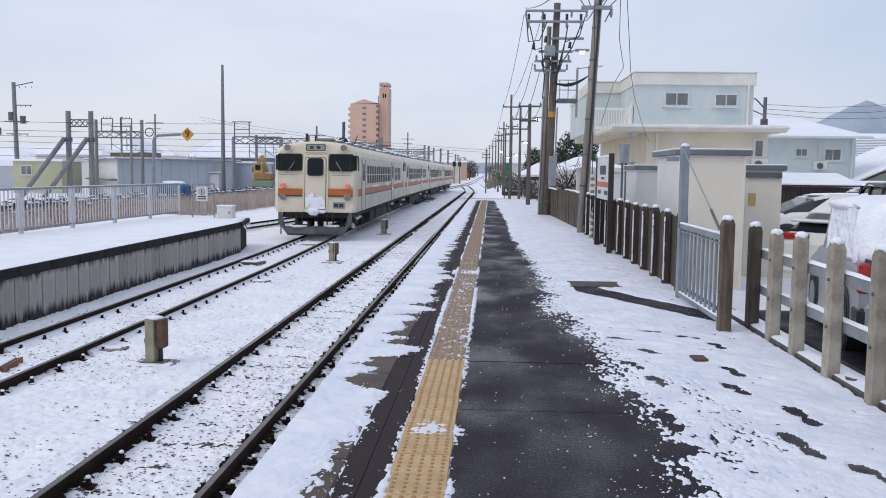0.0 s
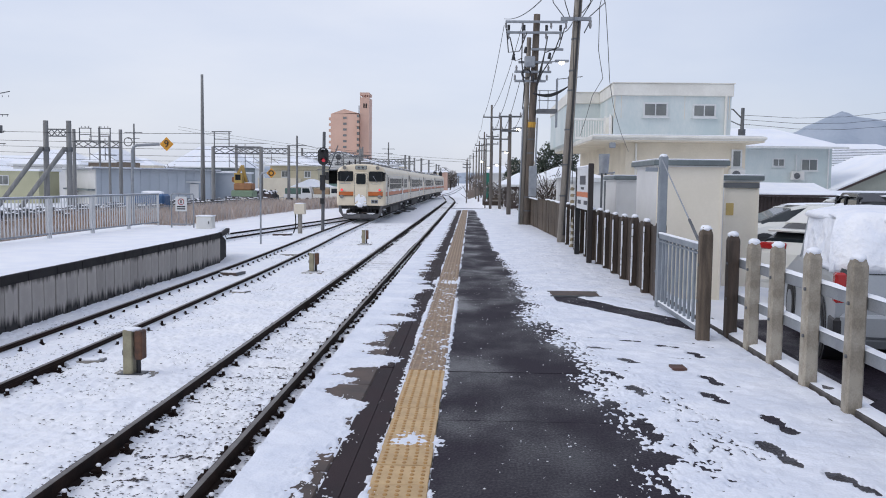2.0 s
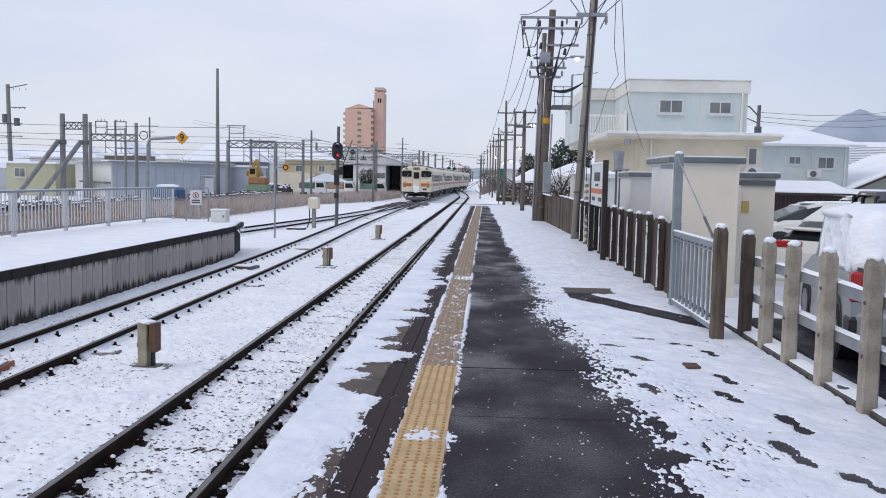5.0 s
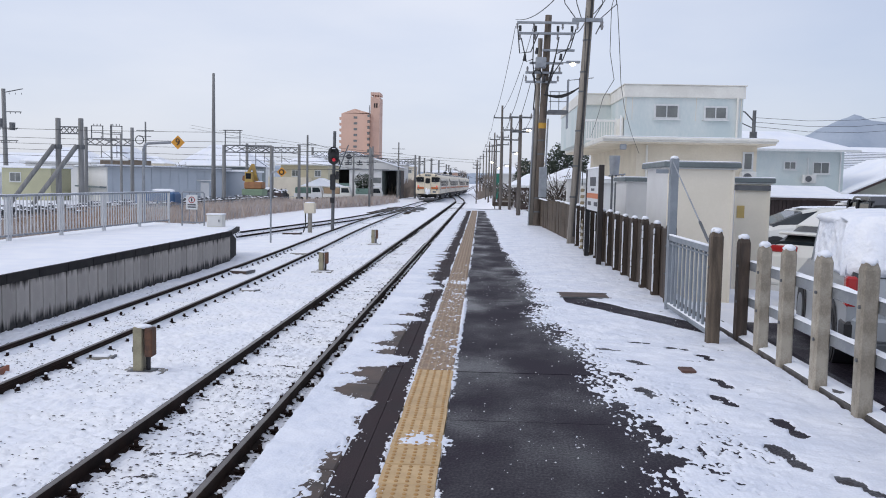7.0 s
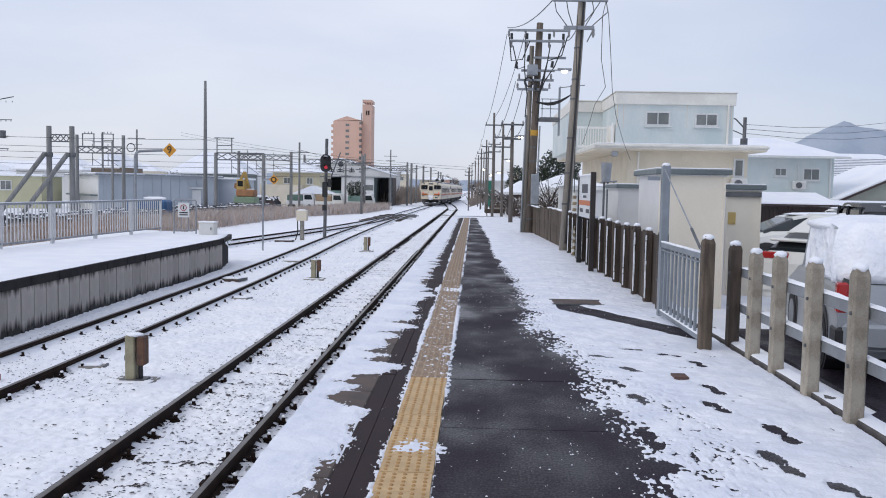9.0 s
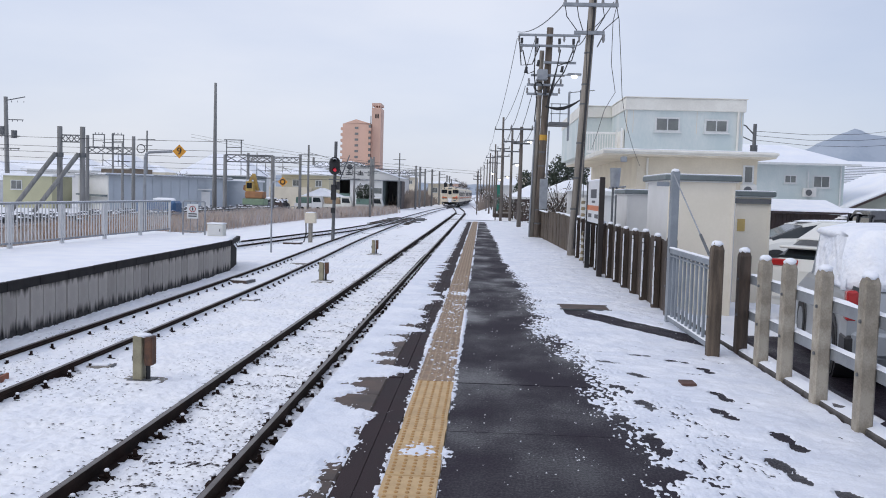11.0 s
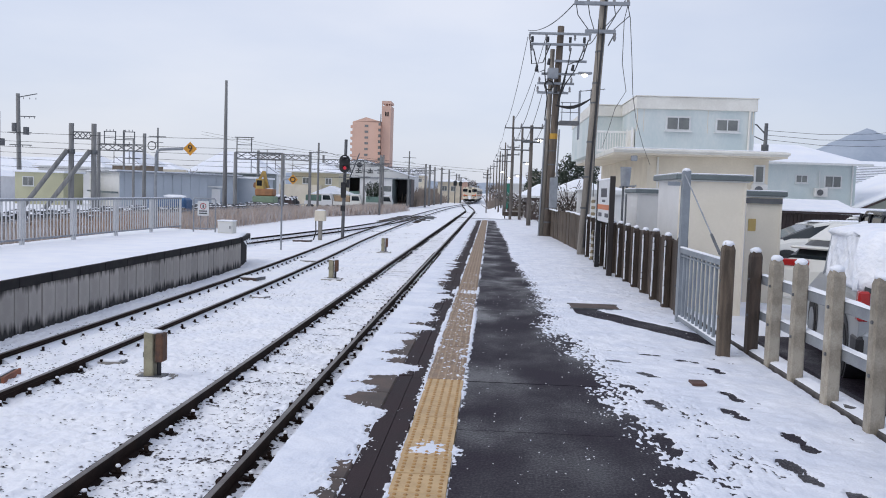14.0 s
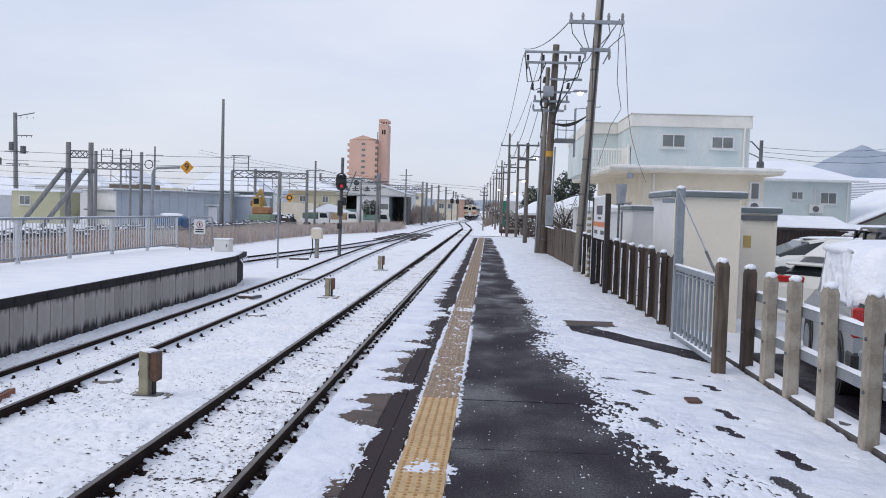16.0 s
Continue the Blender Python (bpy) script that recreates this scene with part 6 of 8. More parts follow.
def hull(rows, width, tuck):
    """Side outlines (y, z low, z high) lofted across the car with rounded shoulders."""
    s = Shape()
    xs = [-1.0, -0.94, -0.8, 0.8, 0.94, 1.0]
    drop = [0.10, 0.03, 0.0, 0.0, 0.03, 0.10]
    vs = []
    for y, lo, hi in rows:
        for x, d in zip(xs, drop):
            vs.append((x * width / 2 * (1 - tuck), y, hi - d * min(1, (hi - lo) * 1.5)))
        for x in reversed(xs):
            vs.append((x * width / 2, y, lo))
    n = 12
    fs = [(j * n + i, j * n + (i + 1) % n, (j + 1) * n + (i + 1) % n, (j + 1) * n + i) for j in range(len(rows) - 1) for i in range(n)]
    return s.add(vs, fs + [tuple(reversed(range(n))), tuple(range((len(rows) - 1) * n, len(rows) * n))])


def car(label, x, y, turn, paint, kind, snowy, length=4.4, width=1.74, height=1.5, group="parked cars", mirrors=True):
    """A parked car, its tail at the origin and its nose along +y."""
    c = thing("car", label, "car", (x, y, LOT_Z), turn, group=group)
    L, H = length, height
    if kind == "hatch":
        low = [(0.0, 0.32, 0.80), (0.06, 0.24, 0.98), (0.5, 0.2, 1.0), (L * 0.62, 0.2, 0.98), (L * 0.75, 0.2, 0.95), (L - 0.25, 0.22, 0.72), (L, 0.3, 0.55)]
        roof = [(0.10, 0.94, 1.03), (0.55, 0.94, 1.26), (1.2, 0.94, H - 0.03), (2.0, 0.94, H), (2.7, 0.94, H - 0.06), (3.55, 0.9, 0.96)]
    else:
        low = [(0.0, 0.34, 0.78), (0.05, 0.26, 0.98), (0.5, 0.2, 1.02), (L * 0.66, 0.2, 1.02), (L * 0.78, 0.2, 0.98), (L - 0.2, 0.22, 0.80), (L, 0.3, 0.6)]
        roof = [(0.10, 0.95, 1.0), (0.38, 0.95, H - 0.12), (0.7, 0.95, H), (L * 0.55, 0.95, H), (L * 0.66, 0.95, H - 0.1), (L * 0.82, 0.9, 0.99)]
    part("body", hull(low, width, 0.02), paint, c)
    cab = part("cabin", hull(roof, width * 0.93, 0.12), CAR_GLASS, c, "dark glasshouse")
    # painted roof and pillars over the glass
    top = [(a, b - 0.05, b + 0.012) for a, _, b in roof[1:-1]] if kind == "hatch" else [(a, b - 0.05, b + 0.012) for a, _, b in roof[1:-1]]
    part("roof_skin", hull(top, width * 0.83, 0.02), paint, c)
    for sx in (-1, 1):
        for a in ((1.55, 2.6) if kind == "hatch" else (0.5, 1.6, 2.5)):
            part("pillar", Shape().bar((sx * width * 0.455, a, 0.95), (sx * width * 0.405, a + 0.03, H - 0.05), 0.06, 0.05), paint, c)
        if mirrors:
            part("mirror", Shape().ball((sx * (width / 2 + 0.08), L * 0.66, 1.03), 0.065, 0.045, 0.055), paint, c, smooth=True)
        for yy in (0.78, L - 0.85):
            w = part("wheel", Shape().tube((sx * (width / 2 - 0.2), yy, 0.31), (sx * (width / 2 + 0.012), yy, 0.31), 0.31, n=20), RUBBER, c)
            part("rim", Shape().tube((sx * (width / 2 - 0.1), yy, 0.31), (sx * (width / 2 + 0.02), yy, 0.31), 0.2, n=14), STEEL, w)
            part("arch", Shape().tube((sx * (width / 2 - 0.3), yy, 0.33), (sx * (width / 2 + 0.004), yy, 0.33), 0.375, n=20), BLACK, c)
        if kind == "hatch":
            part("tail_lamp", Shape().box(*sorted((sx * 0.35, sx * (width / 2 + 0.005))), -0.012, 0.10, 0.86, 0.965, 0.02), RED_LAMP, c, "red tail lamp")
        else:
            part("tail_lamp", Shape().box(*sorted((sx * (width / 2 - 0.10), sx * (width / 2 + 0.008))), -0.015, 0.12, 0.70, 1.0, 0.02), RED_LAMP, c, "red tail lamp")
            part("bumper_corner", Shape().box(*sorted((sx * (width / 2 - 0.3), sx * (width / 2 + 0.01))), -0.04, 0.3, 0.36, 0.56, 0.03), BLACK, c)
    if kind == "hatch":
        part("spoiler", Shape().box(-0.72, 0.72, 0.08, 0.44, 1.13, 1.175, 0.02), paint, c, "white spoiler across the rear glass")
    part("bumper", Shape().box(-width / 2 + 0.05, width / 2 - 0.05, -0.06, 0.1, 0.36, 0.60, 0.03), paint, c)
    for k, (yy, zz, rx, ry, rz) in enumerate(snowy):
        part("car_snow", Shape().ball((0, yy, zz), rx, ry, rz, n=22, m=10, rough=0.05, seed=k), LUMPY, c, "thick lumpy snow", smooth=True)
    return c


car("white hatchback with red tail lamps, snow on its roof", 5.05, 13.2, -52, CAR_WHITE, "hatch", [(2.2, 1.53, 0.62, 0.95, 0.09), (4.0, 0.86, 0.6, 0.5, 0.08)], height=1.54)
wagon = car("silver wagon with its rear window buried in snow", 4.41, 8.43, -12, CAR_SILVER, "wagon", [(1.9, 1.5, 0.80, 1.80, 0.13)], 3.7, 1.66, 1.54, mirrors=False)


def build_wagon_snow():
    """Lumpy snow plastered on the rear glass."""
    xs, vv = np.linspace(-0.85, 0.86, 96), np.linspace(0, 1, 48)
    gx, gv = np.meshgrid(xs, vv)
    low = np.clip(1.15 - gv * 1.25, 0.12, 1)
    lump = 0.034 * low * lattice(gx / 0.075 + gv * 2, gv * 8.5, 33) + 0.014 * low * lattice(gx / 0.04, gv * 15, 36) + 0.05 * fbm(gx / 0.4, gv * 2, 35) + 0.04
    edge = np.clip((0.86 - np.abs(gx)) / 0.2, 0, 1) ** 0.5 * np.clip(gv / 0.08, 0, 1) ** 0.5
    turn = np.clip((-gx - 0.5) / 0.35, 0, 1) ** 2
    z = 0.98 + 0.60 * np.sin(np.clip(gv, 0, 1) * np.pi / 2) ** 0.9 - 0.05 * turn * gv + lump * edge * gv * 0.6
    y = 0.12 + gv * 0.34 + 3.2 * np.clip(gv - 0.80, 0, 1) - (lump + 0.02) * edge * (1 - 0.5 * gv) + 0.16 * turn
    me = grid_mesh("window_snow", xs, vv, gv * 0, LUMPY)
    me.vertices.foreach_set("co", np.stack([gx * (1 - 0.16 * gv ** 1.5), y, z], -1).reshape(-1))
    me.update()
    part("window_snow", me, LUMPY, wagon, "lumpy snow over the rear window")
    ys_, hs_ = np.linspace(0.0, 2.1, 90), np.linspace(0, 1, 40)
    gy, gh = np.meshgrid(ys_, hs_)
    out = (0.03 + 0.028 * lattice(gy / 0.09, gh * 7, 37) * np.clip(gy / 0.15, 0.1, 1)) * np.clip((2.1 - gy) / 0.3, 0, 1) * np.clip(gh / 0.08, 0, 1)
    me = grid_mesh("side_snow", ys_, hs_, gh * 0, LUMPY)
    me.vertices.foreach_set("co", np.stack([-0.80 + 0.11 * gh - out, 0.14 + gy + 0.36 * gh, 0.97 + gh * 0.53], -1).reshape(-1))
    me.update()
    part("side_snow", me, LUMPY, wagon, "lumpy snow over the side window")
    part("wiper", Shape().tube((0.10, 0.02, 1.02), (0.13, 0.12, 1.33), 0.012, n=5), BLACK, wagon)


build_wagon_snow()
# asphalt-coloured sheet paints the black shadow beneath the wagon onto snow-free ground
single("wagon_shadow_sheet", Shape().prism([(2.95, 3.5), (5.7, 3.5), (5.7, 11.8), (3.5, 11.8), (3.5, 7.4), (2.95, 6.8)], "z", LOT_Z - 0.05, LOT_Z + 0.035), ASPHALT, "dark snow-free sheet standing in for the shadow under the parked wagon", "ground", kind="structure")
car("black van with a rim of snow on its roof", 6.3, 12.4, -14, CAR_BLACK, "wagon", [(1.7, 1.70, 0.72, 1.4, 0.05)], 3.8, 1.7, 1.74)
car("white sport utility car under light snow", 10.7, 22.0, 88, CAR_WHITE, "wagon", [(1.6, 1.38, 0.7, 1.3, 0.06)], 4.4, 1.75, 1.40)
car("white compact car under light snow", 12.0, 30.0, -80, CAR_WHITE, "wagon", [(1.8, 1.45, 0.7, 1.6, 0.07)], 4.2, 1.7, 1.45)


# ---- signals and boxes beside the tracks ----
RUST = mat("rusty_brown_paint", (0.155, 0.075, 0.042), (0.075, 0.042, 0.030), 0.75, scale=9)


def build_marker(x, y, h, label):
    m = thing("track_marker", label, "track equipment", (x, y, BED_Z), group="trackside junction posts")
    part("base", Shape().box(-0.27, 0.27, -0.24, 0.24, -0.1, 0.05, 0.015), CONCRETE, m, "concrete foot")
    part("base_snow", Shape().box(-0.26, 0.26, -0.22, -0.05, 0.05, 0.068, 0.008), SNOW, m)
    part("post", Shape().box(-0.09, 0.03, -0.08, 0.08, 0.05, h, 0.012), mat("olive_paint", (0.36, 0.325, 0.215), (0.25, 0.225, 0.15), 0.6), m, "olive-grey painted post")
    part("terminal_box", Shape().box(0.062, 0.155, -0.09, 0.08, 0.25, h - 0.01, 0.012), RUST, m, "rusty terminal box")
    part("pipe", Shape().tube((0.08, 0.0, 0.05), (0.08, 0.0, 0.27), 0.03, n=8), BLACK, m)
    part("flange", Shape().box(-0.15, 0.16, -0.12, 0.12, 0.05, 0.075), STEEL_DK, m)
    part("knob", Shape().box(-0.115, -0.09, -0.03, 0.03, 0.3, 0.36), STEEL_DK, m)
    part("snow_cap", Shape().ball((0.015, 0, h), 0.115, 0.09, 0.03), SNOW, m, smooth=True)


build_marker(-4.17, 10.55, 0.62, "short olive junction post on a concrete foot between tracks")
build_marker(-4.19, 23.0, 0.56, "short grey junction post between tracks, capped with snow")
build_marker(-4.11, 33.5, 0.60, "short grey junction post between tracks, capped with snow")


def build_boards():
    rnd = random.Random(2)
    for x, y, w, d, rust in ((-6.0, 10.15, 0.42, 0.55, True), (-5.05, 11.3, 0.36, 0.22, False), (-6.2, 22.2, 0.6, 0.5, True), (-5.0, 18.6, 0.4, 0.25, False), (-5.9, 28.5, 0.7, 0.7, False), (-8.4, 38.5, 0.8, 0.5, True)):
        b = thing("ballast_board", "low cable cover board lying in the ballast, snow on top", "cable cover", (x, y, BED_Z + (0.06 if rust else 0.025)), rnd.uniform(-10, 10), group="cable covers")
        part("board", Shape().box(-w / 2, w / 2, -d / 2, d / 2, -0.08, 0.035, 0.01), CONCRETE_DK if rust else CONCRETE, b)
        if d > 0.1:
            part("board_snow", Shape().box(-w / 2 + 0.02, w / 2 - 0.05, -d / 2 + 0.05, d / 2 - 0.02, 0.03, 0.055, 0.01), SNOW, b)
            part("end_strip", Shape().box(w / 2 - 0.01, w / 2 + 0.02, -d / 2, d / 2, -0.03, 0.045), mat("orange_rust", (0.30, 0.10, 0.05), (0.2, 0.08, 0.05), 0.8) if rust and y < 11 else STEEL_DK, b)


build_boards()


def build_signal():
    s = thing("railway_signal", "black oval railway signal head showing red on a tall pole", "railway signal", (-7.28, 42.5, BED_Z))
    part("pole", Shape().tube((0, 0, 0), (0.07, 0, 4.85), 0.085, 0.075, n=10), STEEL_DK, s)
    out = []
    for k in range(24):
        a = 2 * math.pi * k / 24
        out.append((0.05 + 0.265 * math.cos(a), 3.66 + 0.17 * (1 if math.sin(a) > 0 else -1) + 0.265 * math.sin(a)))
    hd = part("head", Shape().prism(out, "y", -0.18, -0.12), BLACK, s, "black oval backplate")
    for z, m_, h in ((3.84, BLACK, True), (3.46, mat("signal_red", (0.5, 0.02, 0.03), (0.5, 0.02, 0.03), 0.2, glow=((1.0, 0.04, 0.09), 0.28)), True)):
        part("lens", Shape().tube((0.07, -0.2, z), (0.07, -0.16, z), 0.085, n=14), m_, hd)
        hood = Shape()
        for k in range(9):
            a0, a1 = math.pi * k / 9 * 1.0, math.pi * (k + 1) / 9
            hood.bar((0.07 + 0.13 * math.cos((a0 + a1) / 2), -0.48, z + 0.13 * math.sin((a0 + a1) / 2)), (0.07 + 0.13 * math.cos((a0 + a1) / 2), -0.16, z + 0.13 * math.sin((a0 + a1) / 2)), 0.06, 0.02)
        part("hood", hood, BLACK, hd)
    part("snow_cap", Shape().ball((0.07, -0.32, 3.985), 0.10, 0.14, 0.03), SNOW, hd)
    part("platform", Shape().box(-0.22, 0.42, -0.25, 0.25, 2.98, 3.02), STEEL_DK, s)
    part("control_box", Shape().box(-0.10, 0.15, -0.25, -0.08, 2.0, 2.75, 0.02), BLACK, s)
    part("lower_lamp", Shape().box(0.16, 0.32, -0.22, -0.06, 2.5, 2.9, 0.02), BLACK, s)
    part("lower_lamp", Shape().box(-0.10, 0.12, -0.2, -0.07, 1.35, 1.62, 0.02), BLACK, s)
    part("brace", Shape().bar((0.3, 0, 3.0), (0.75, 0, 4.2), 0.05, 0.05), STEEL_DK, s)


build_signal()


def build_relay_box():
    b = thing("relay_box", "beige relay box on a thin post capped with snow", "relay box", (-7.9, 40, BED_Z))
    part("post", Shape().tube((0, 0, 0), (0, 0, 0.95), 0.10, n=10), CONCRETE, b)
    part("box", Shape().box(-0.24, 0.24, -0.2, 0.2, 0.92, 1.40, 0.02), BEIGE, b)
    part("snow_cap", Shape().ball((0, 0, 1.40), 0.25, 0.20, 0.05), SNOW, b, smooth=True)
    part("cable", Shape().path([(-0.2, -0.1, 0.95), (-0.18, -0.12, 0.4), (-0.3, -0.1, 0.0)], 0.03), BLACK, b)


build_relay_box()
YELLOW = mat("sign_yellow", (0.72, 0.33, 0.03), (0.64, 0.29, 0.03), 0.45)


def diamond(r):
    return [(0, -r), (r, 0), (0, r), (-r, 0)]


def build_diamonds():
    s = thing("stop_marker", "orange diamond sign with the black numeral 9 on a bent pole", "sign", (-14.15, 36, BED_Z))
    part("pole", Shape().path([(0, 0, 0), (0, 0, 3.6), (0.06, 0, 3.78), (0.2, 0, 3.85), (1.15, 0, 3.90)], 0.06, 8), STEEL, s)
    d = part("panel", Shape().prism([(1.47 + u, 3.91 + v) for u, v in diamond(0.29)], "y", -0.05, -0.02), YELLOW, s, "orange diamond panel")
    cu = bpy.data.curves.new("numeral", "FONT")
    cu.body, cu.size, cu.extrude, cu.align_x, cu.align_y = "9", 0.42, 0.004, "CENTER", "CENTER"
    tmp = bpy.data.objects.new("numeral_text", cu)
    me = bpy.data.meshes.new_from_object(tmp)
    bpy.data.objects.remove(tmp)
    me.materials.clear()
    me.materials.append(BLACK)
    o = new("numeral", me)
    o.parent, o.location, o.rotation_euler = d, (1.47, -0.062, 3.91), (math.pi / 2, 0, 0)
    s = thing("stop_marker", "orange diamond sign with a dark ring on a thin pole", "sign", (-8.03, 33, BED_Z))
    part("pole", Shape().path([(0, 0, 0), (0, 0, 2.66), (0.06, 0, 2.74), (0.25, 0, 2.76)], 0.035, 7), STEEL, s)
    d = part("panel", Shape().prism([(0.42 + u, 2.74 + v) for u, v in diamond(0.19)], "y", -0.05, -0.02), YELLOW, s, "orange diamond panel")
    part("ring", Shape().tube((0.42, -0.056, 2.74), (0.42, -0.05, 2.74), 0.11, n=16), BLACK, d)
    part("ring_centre", Shape().tube((0.42, -0.062, 2.74), (0.42, -0.055, 2.74), 0.065, n=14), YELLOW, d)


build_diamonds()


# ---- fence and small things on the far platform ----
FENCE_ZINC = mat("bright_galvanised_bars", (0.60, 0.605, 0.61), (0.50, 0.505, 0.51), 0.5, scale=5)


def build_far_fence():
    a, b = Vector((-10.78, 17.0)), Vector((-10.15, 28.0))
    n = 5
    for k in range(-4, n):
        p0, p1 = a + (b - a) * (k / n), a + (b - a) * ((k + 1) / n)
        if p0.x < -10.88:
            p0.x = p1.x = -10.85
        dv = (p1 - p0)
        f = thing("platform_fence", "galvanised steel fence panel with thin upright bars", "fence", (p0.x, p0.y, 0), math.degrees(math.atan2(dv.y, dv.x)), group="platform fence panels")
        L = dv.length
        part("top_rail", Shape().box(0, L, -0.025, 0.025, 1.0, 1.05, 0.006), STEEL, f)
        part("rail_snow", Shape().box(0, L, -0.02, 0.02, 1.05, 1.065), SNOW, f)
        part("bottom_rail", Shape().box(0, L, -0.02, 0.02, 0.10, 0.14), STEEL, f)
        for x in (0.05, L - 0.05):
            part("post", Shape().box(x - 0.024, x + 0.024, -0.024, 0.024, -0.05, 1.03), FENCE_ZINC, f)
        m = int(L / 0.145)
        bar = Shape().box(-0.012, 0.012, -0.010, 0.010, 0.12, 1.02).mesh("upright", FENCE_ZINC)
        for i in range(1, m):
            part("upright", bar, FENCE_ZINC, f).location = (L * i / m, 0, 0)


build_far_fence()


def build_barrier():
    g = thing("platform_end_barrier", "grey pipe barrier with a white no-entry notice", "barrier", (-9.35, 26.9, 0))
    part("pipe", Shape().path([(0, 0, -0.02), (0, 0, 1.02), (0.03, 0, 1.06), (0.67, 0, 1.06), (0.70, 0, 1.02), (0.70, 0, -0.02)], 0.024, 7), STEEL, g)
    part("pipe", Shape().tube((0, 0, 0.12), (0.7, 0, 0.12), 0.02).tube((0.23, 0, 0.12), (0.23, 0, 1.06), 0.014).tube((0.46, 0, 0.12), (0.46, 0, 1.06), 0.014), STEEL, g)
    n = part("notice", Shape().box(0.14, 0.50, -0.05, -0.03, 0.52, 0.98, 0.006), WHITE_FRAME, g, "white notice with a red ring")
    ring = Shape()
    for k in range(16):
        a0, a1 = 2 * math.pi * k / 16, 2 * math.pi * (k + 1) / 16
        ring.bar((0.32 + 0.09 * math.cos(a0), -0.055, 0.82 + 0.09 * math.sin(a0)), (0.32 + 0.09 * math.cos(a1), -0.055, 0.82 + 0.09 * math.sin(a1)), 0.006, 0.02)
    part("ring", ring, RED_LAMP, n)
    part("pictogram", Shape().box(0.30, 0.34, -0.056, -0.05, 0.77, 0.87), BLACK, n)
    for z in (0.65, 0.58):
        part("lettering_bar", Shape().box(0.19, 0.45, -0.055, -0.05, z, z + 0.035), BLACK, n)
    c = thing("equipment_cabinet", "small pale grey equipment cabinet standing on the platform end", "cabinet", (-8.45, 26.5, 0))
    part("body", Shape().box(0, 0.48, 0, 0.4, 0, 0.38, 0.02), TRIM, c)
    part("door", Shape().box(0.04, 0.44, -0.015, 0.0, 0.04, 0.34), WHITE_WALL, c)
    part("handle", Shape().box(0.38, 0.41, -0.03, -0.015, 0.16, 0.24), STEEL_DK, c)
    part("snow_cap", Shape().box(-0.02, 0.50, -0.02, 0.42, 0.38, 0.42, 0.015), SNOW, c)


build_barrier()


# ---- dry grass, bicycles ----
def reed_edge(y):
    """The side of the grass nearer the tracks."""
    return float(np.interp(y, [10, 25, 40, 55, 70, 85, 110], [-14.5, -15.2, -15.4, -14.9, -14.3, -10.8, -9.6]))


def build_grass():
    tones = [mat("dry_grass", (0.62, 0.51, 0.43), (0.48, 0.39, 0.33), 0.9, scale=2), mat("grey_dry_grass", (0.62, 0.56, 0.53), (0.47, 0.43, 0.415), 0.9, scale=2), mat("russet_dry_grass", (0.50, 0.34, 0.24), (0.40, 0.27, 0.19), 0.9, scale=2)]
    rnd = random.Random(31)
    sh = [Shape(), Shape(), Shape()]
    for k in range(60000):
        y = 16 + 86 * rnd.random() ** 1.25
        w = rnd.random()
        x = reed_edge(y) - 3.3 * w + rnd.gauss(0, 0.25)
        dens = 0.35 + 0.65 * float(lattice(np.array([x * 0.5]), np.array([y * 0.35]), 77)[0])
        if rnd.random() > dens:
            continue
        h = rnd.uniform(0.4, 1.1) * (0.6 + 0.55 * dens) * (0.85 if y > 70 else 1.0)
        t = 0.010 + 0.00028 * y
        lx, ly = rnd.gauss(0, 0.13) * h * 2, rnd.gauss(0, 0.1)
        a = rnd.random() * math.pi
        dx, dy = math.cos(a) * t, math.sin(a) * t
        z = BED_Z + 0.02
        tone = 2 if (30 < y < 41 and rnd.random() < 0.6) else (0 if rnd.random() < 0.55 else 1)
        sh[tone].add([(x - dx, y - dy, z), (x + dx, y + dy, z), (x + lx * 0.4 + dx * 0.8, y + ly * 0.4 + dy * 0.8, z + h * 0.6), (x + lx * 0.4 - dx * 0.8, y + ly * 0.4 - dy * 0.8, z + h * 0.6), (x + lx, y + ly, z + h)],
                     [(0, 1, 2, 3), (3, 2, 4)])
    for s, m, lab in zip(sh, tones, ("pale brown dry winter grass along the tracks", "grey-brown dry winter weeds along the tracks", "russet dry winter grass behind the platform fence")):
        me = bpy.data.meshes.new("dry_grass")
        me.from_pydata(s.v, [], s.f)
        me.materials.append(m)
        tagged(new("dry_grass", me), lab, "grass", kind="stuff")


build_grass()


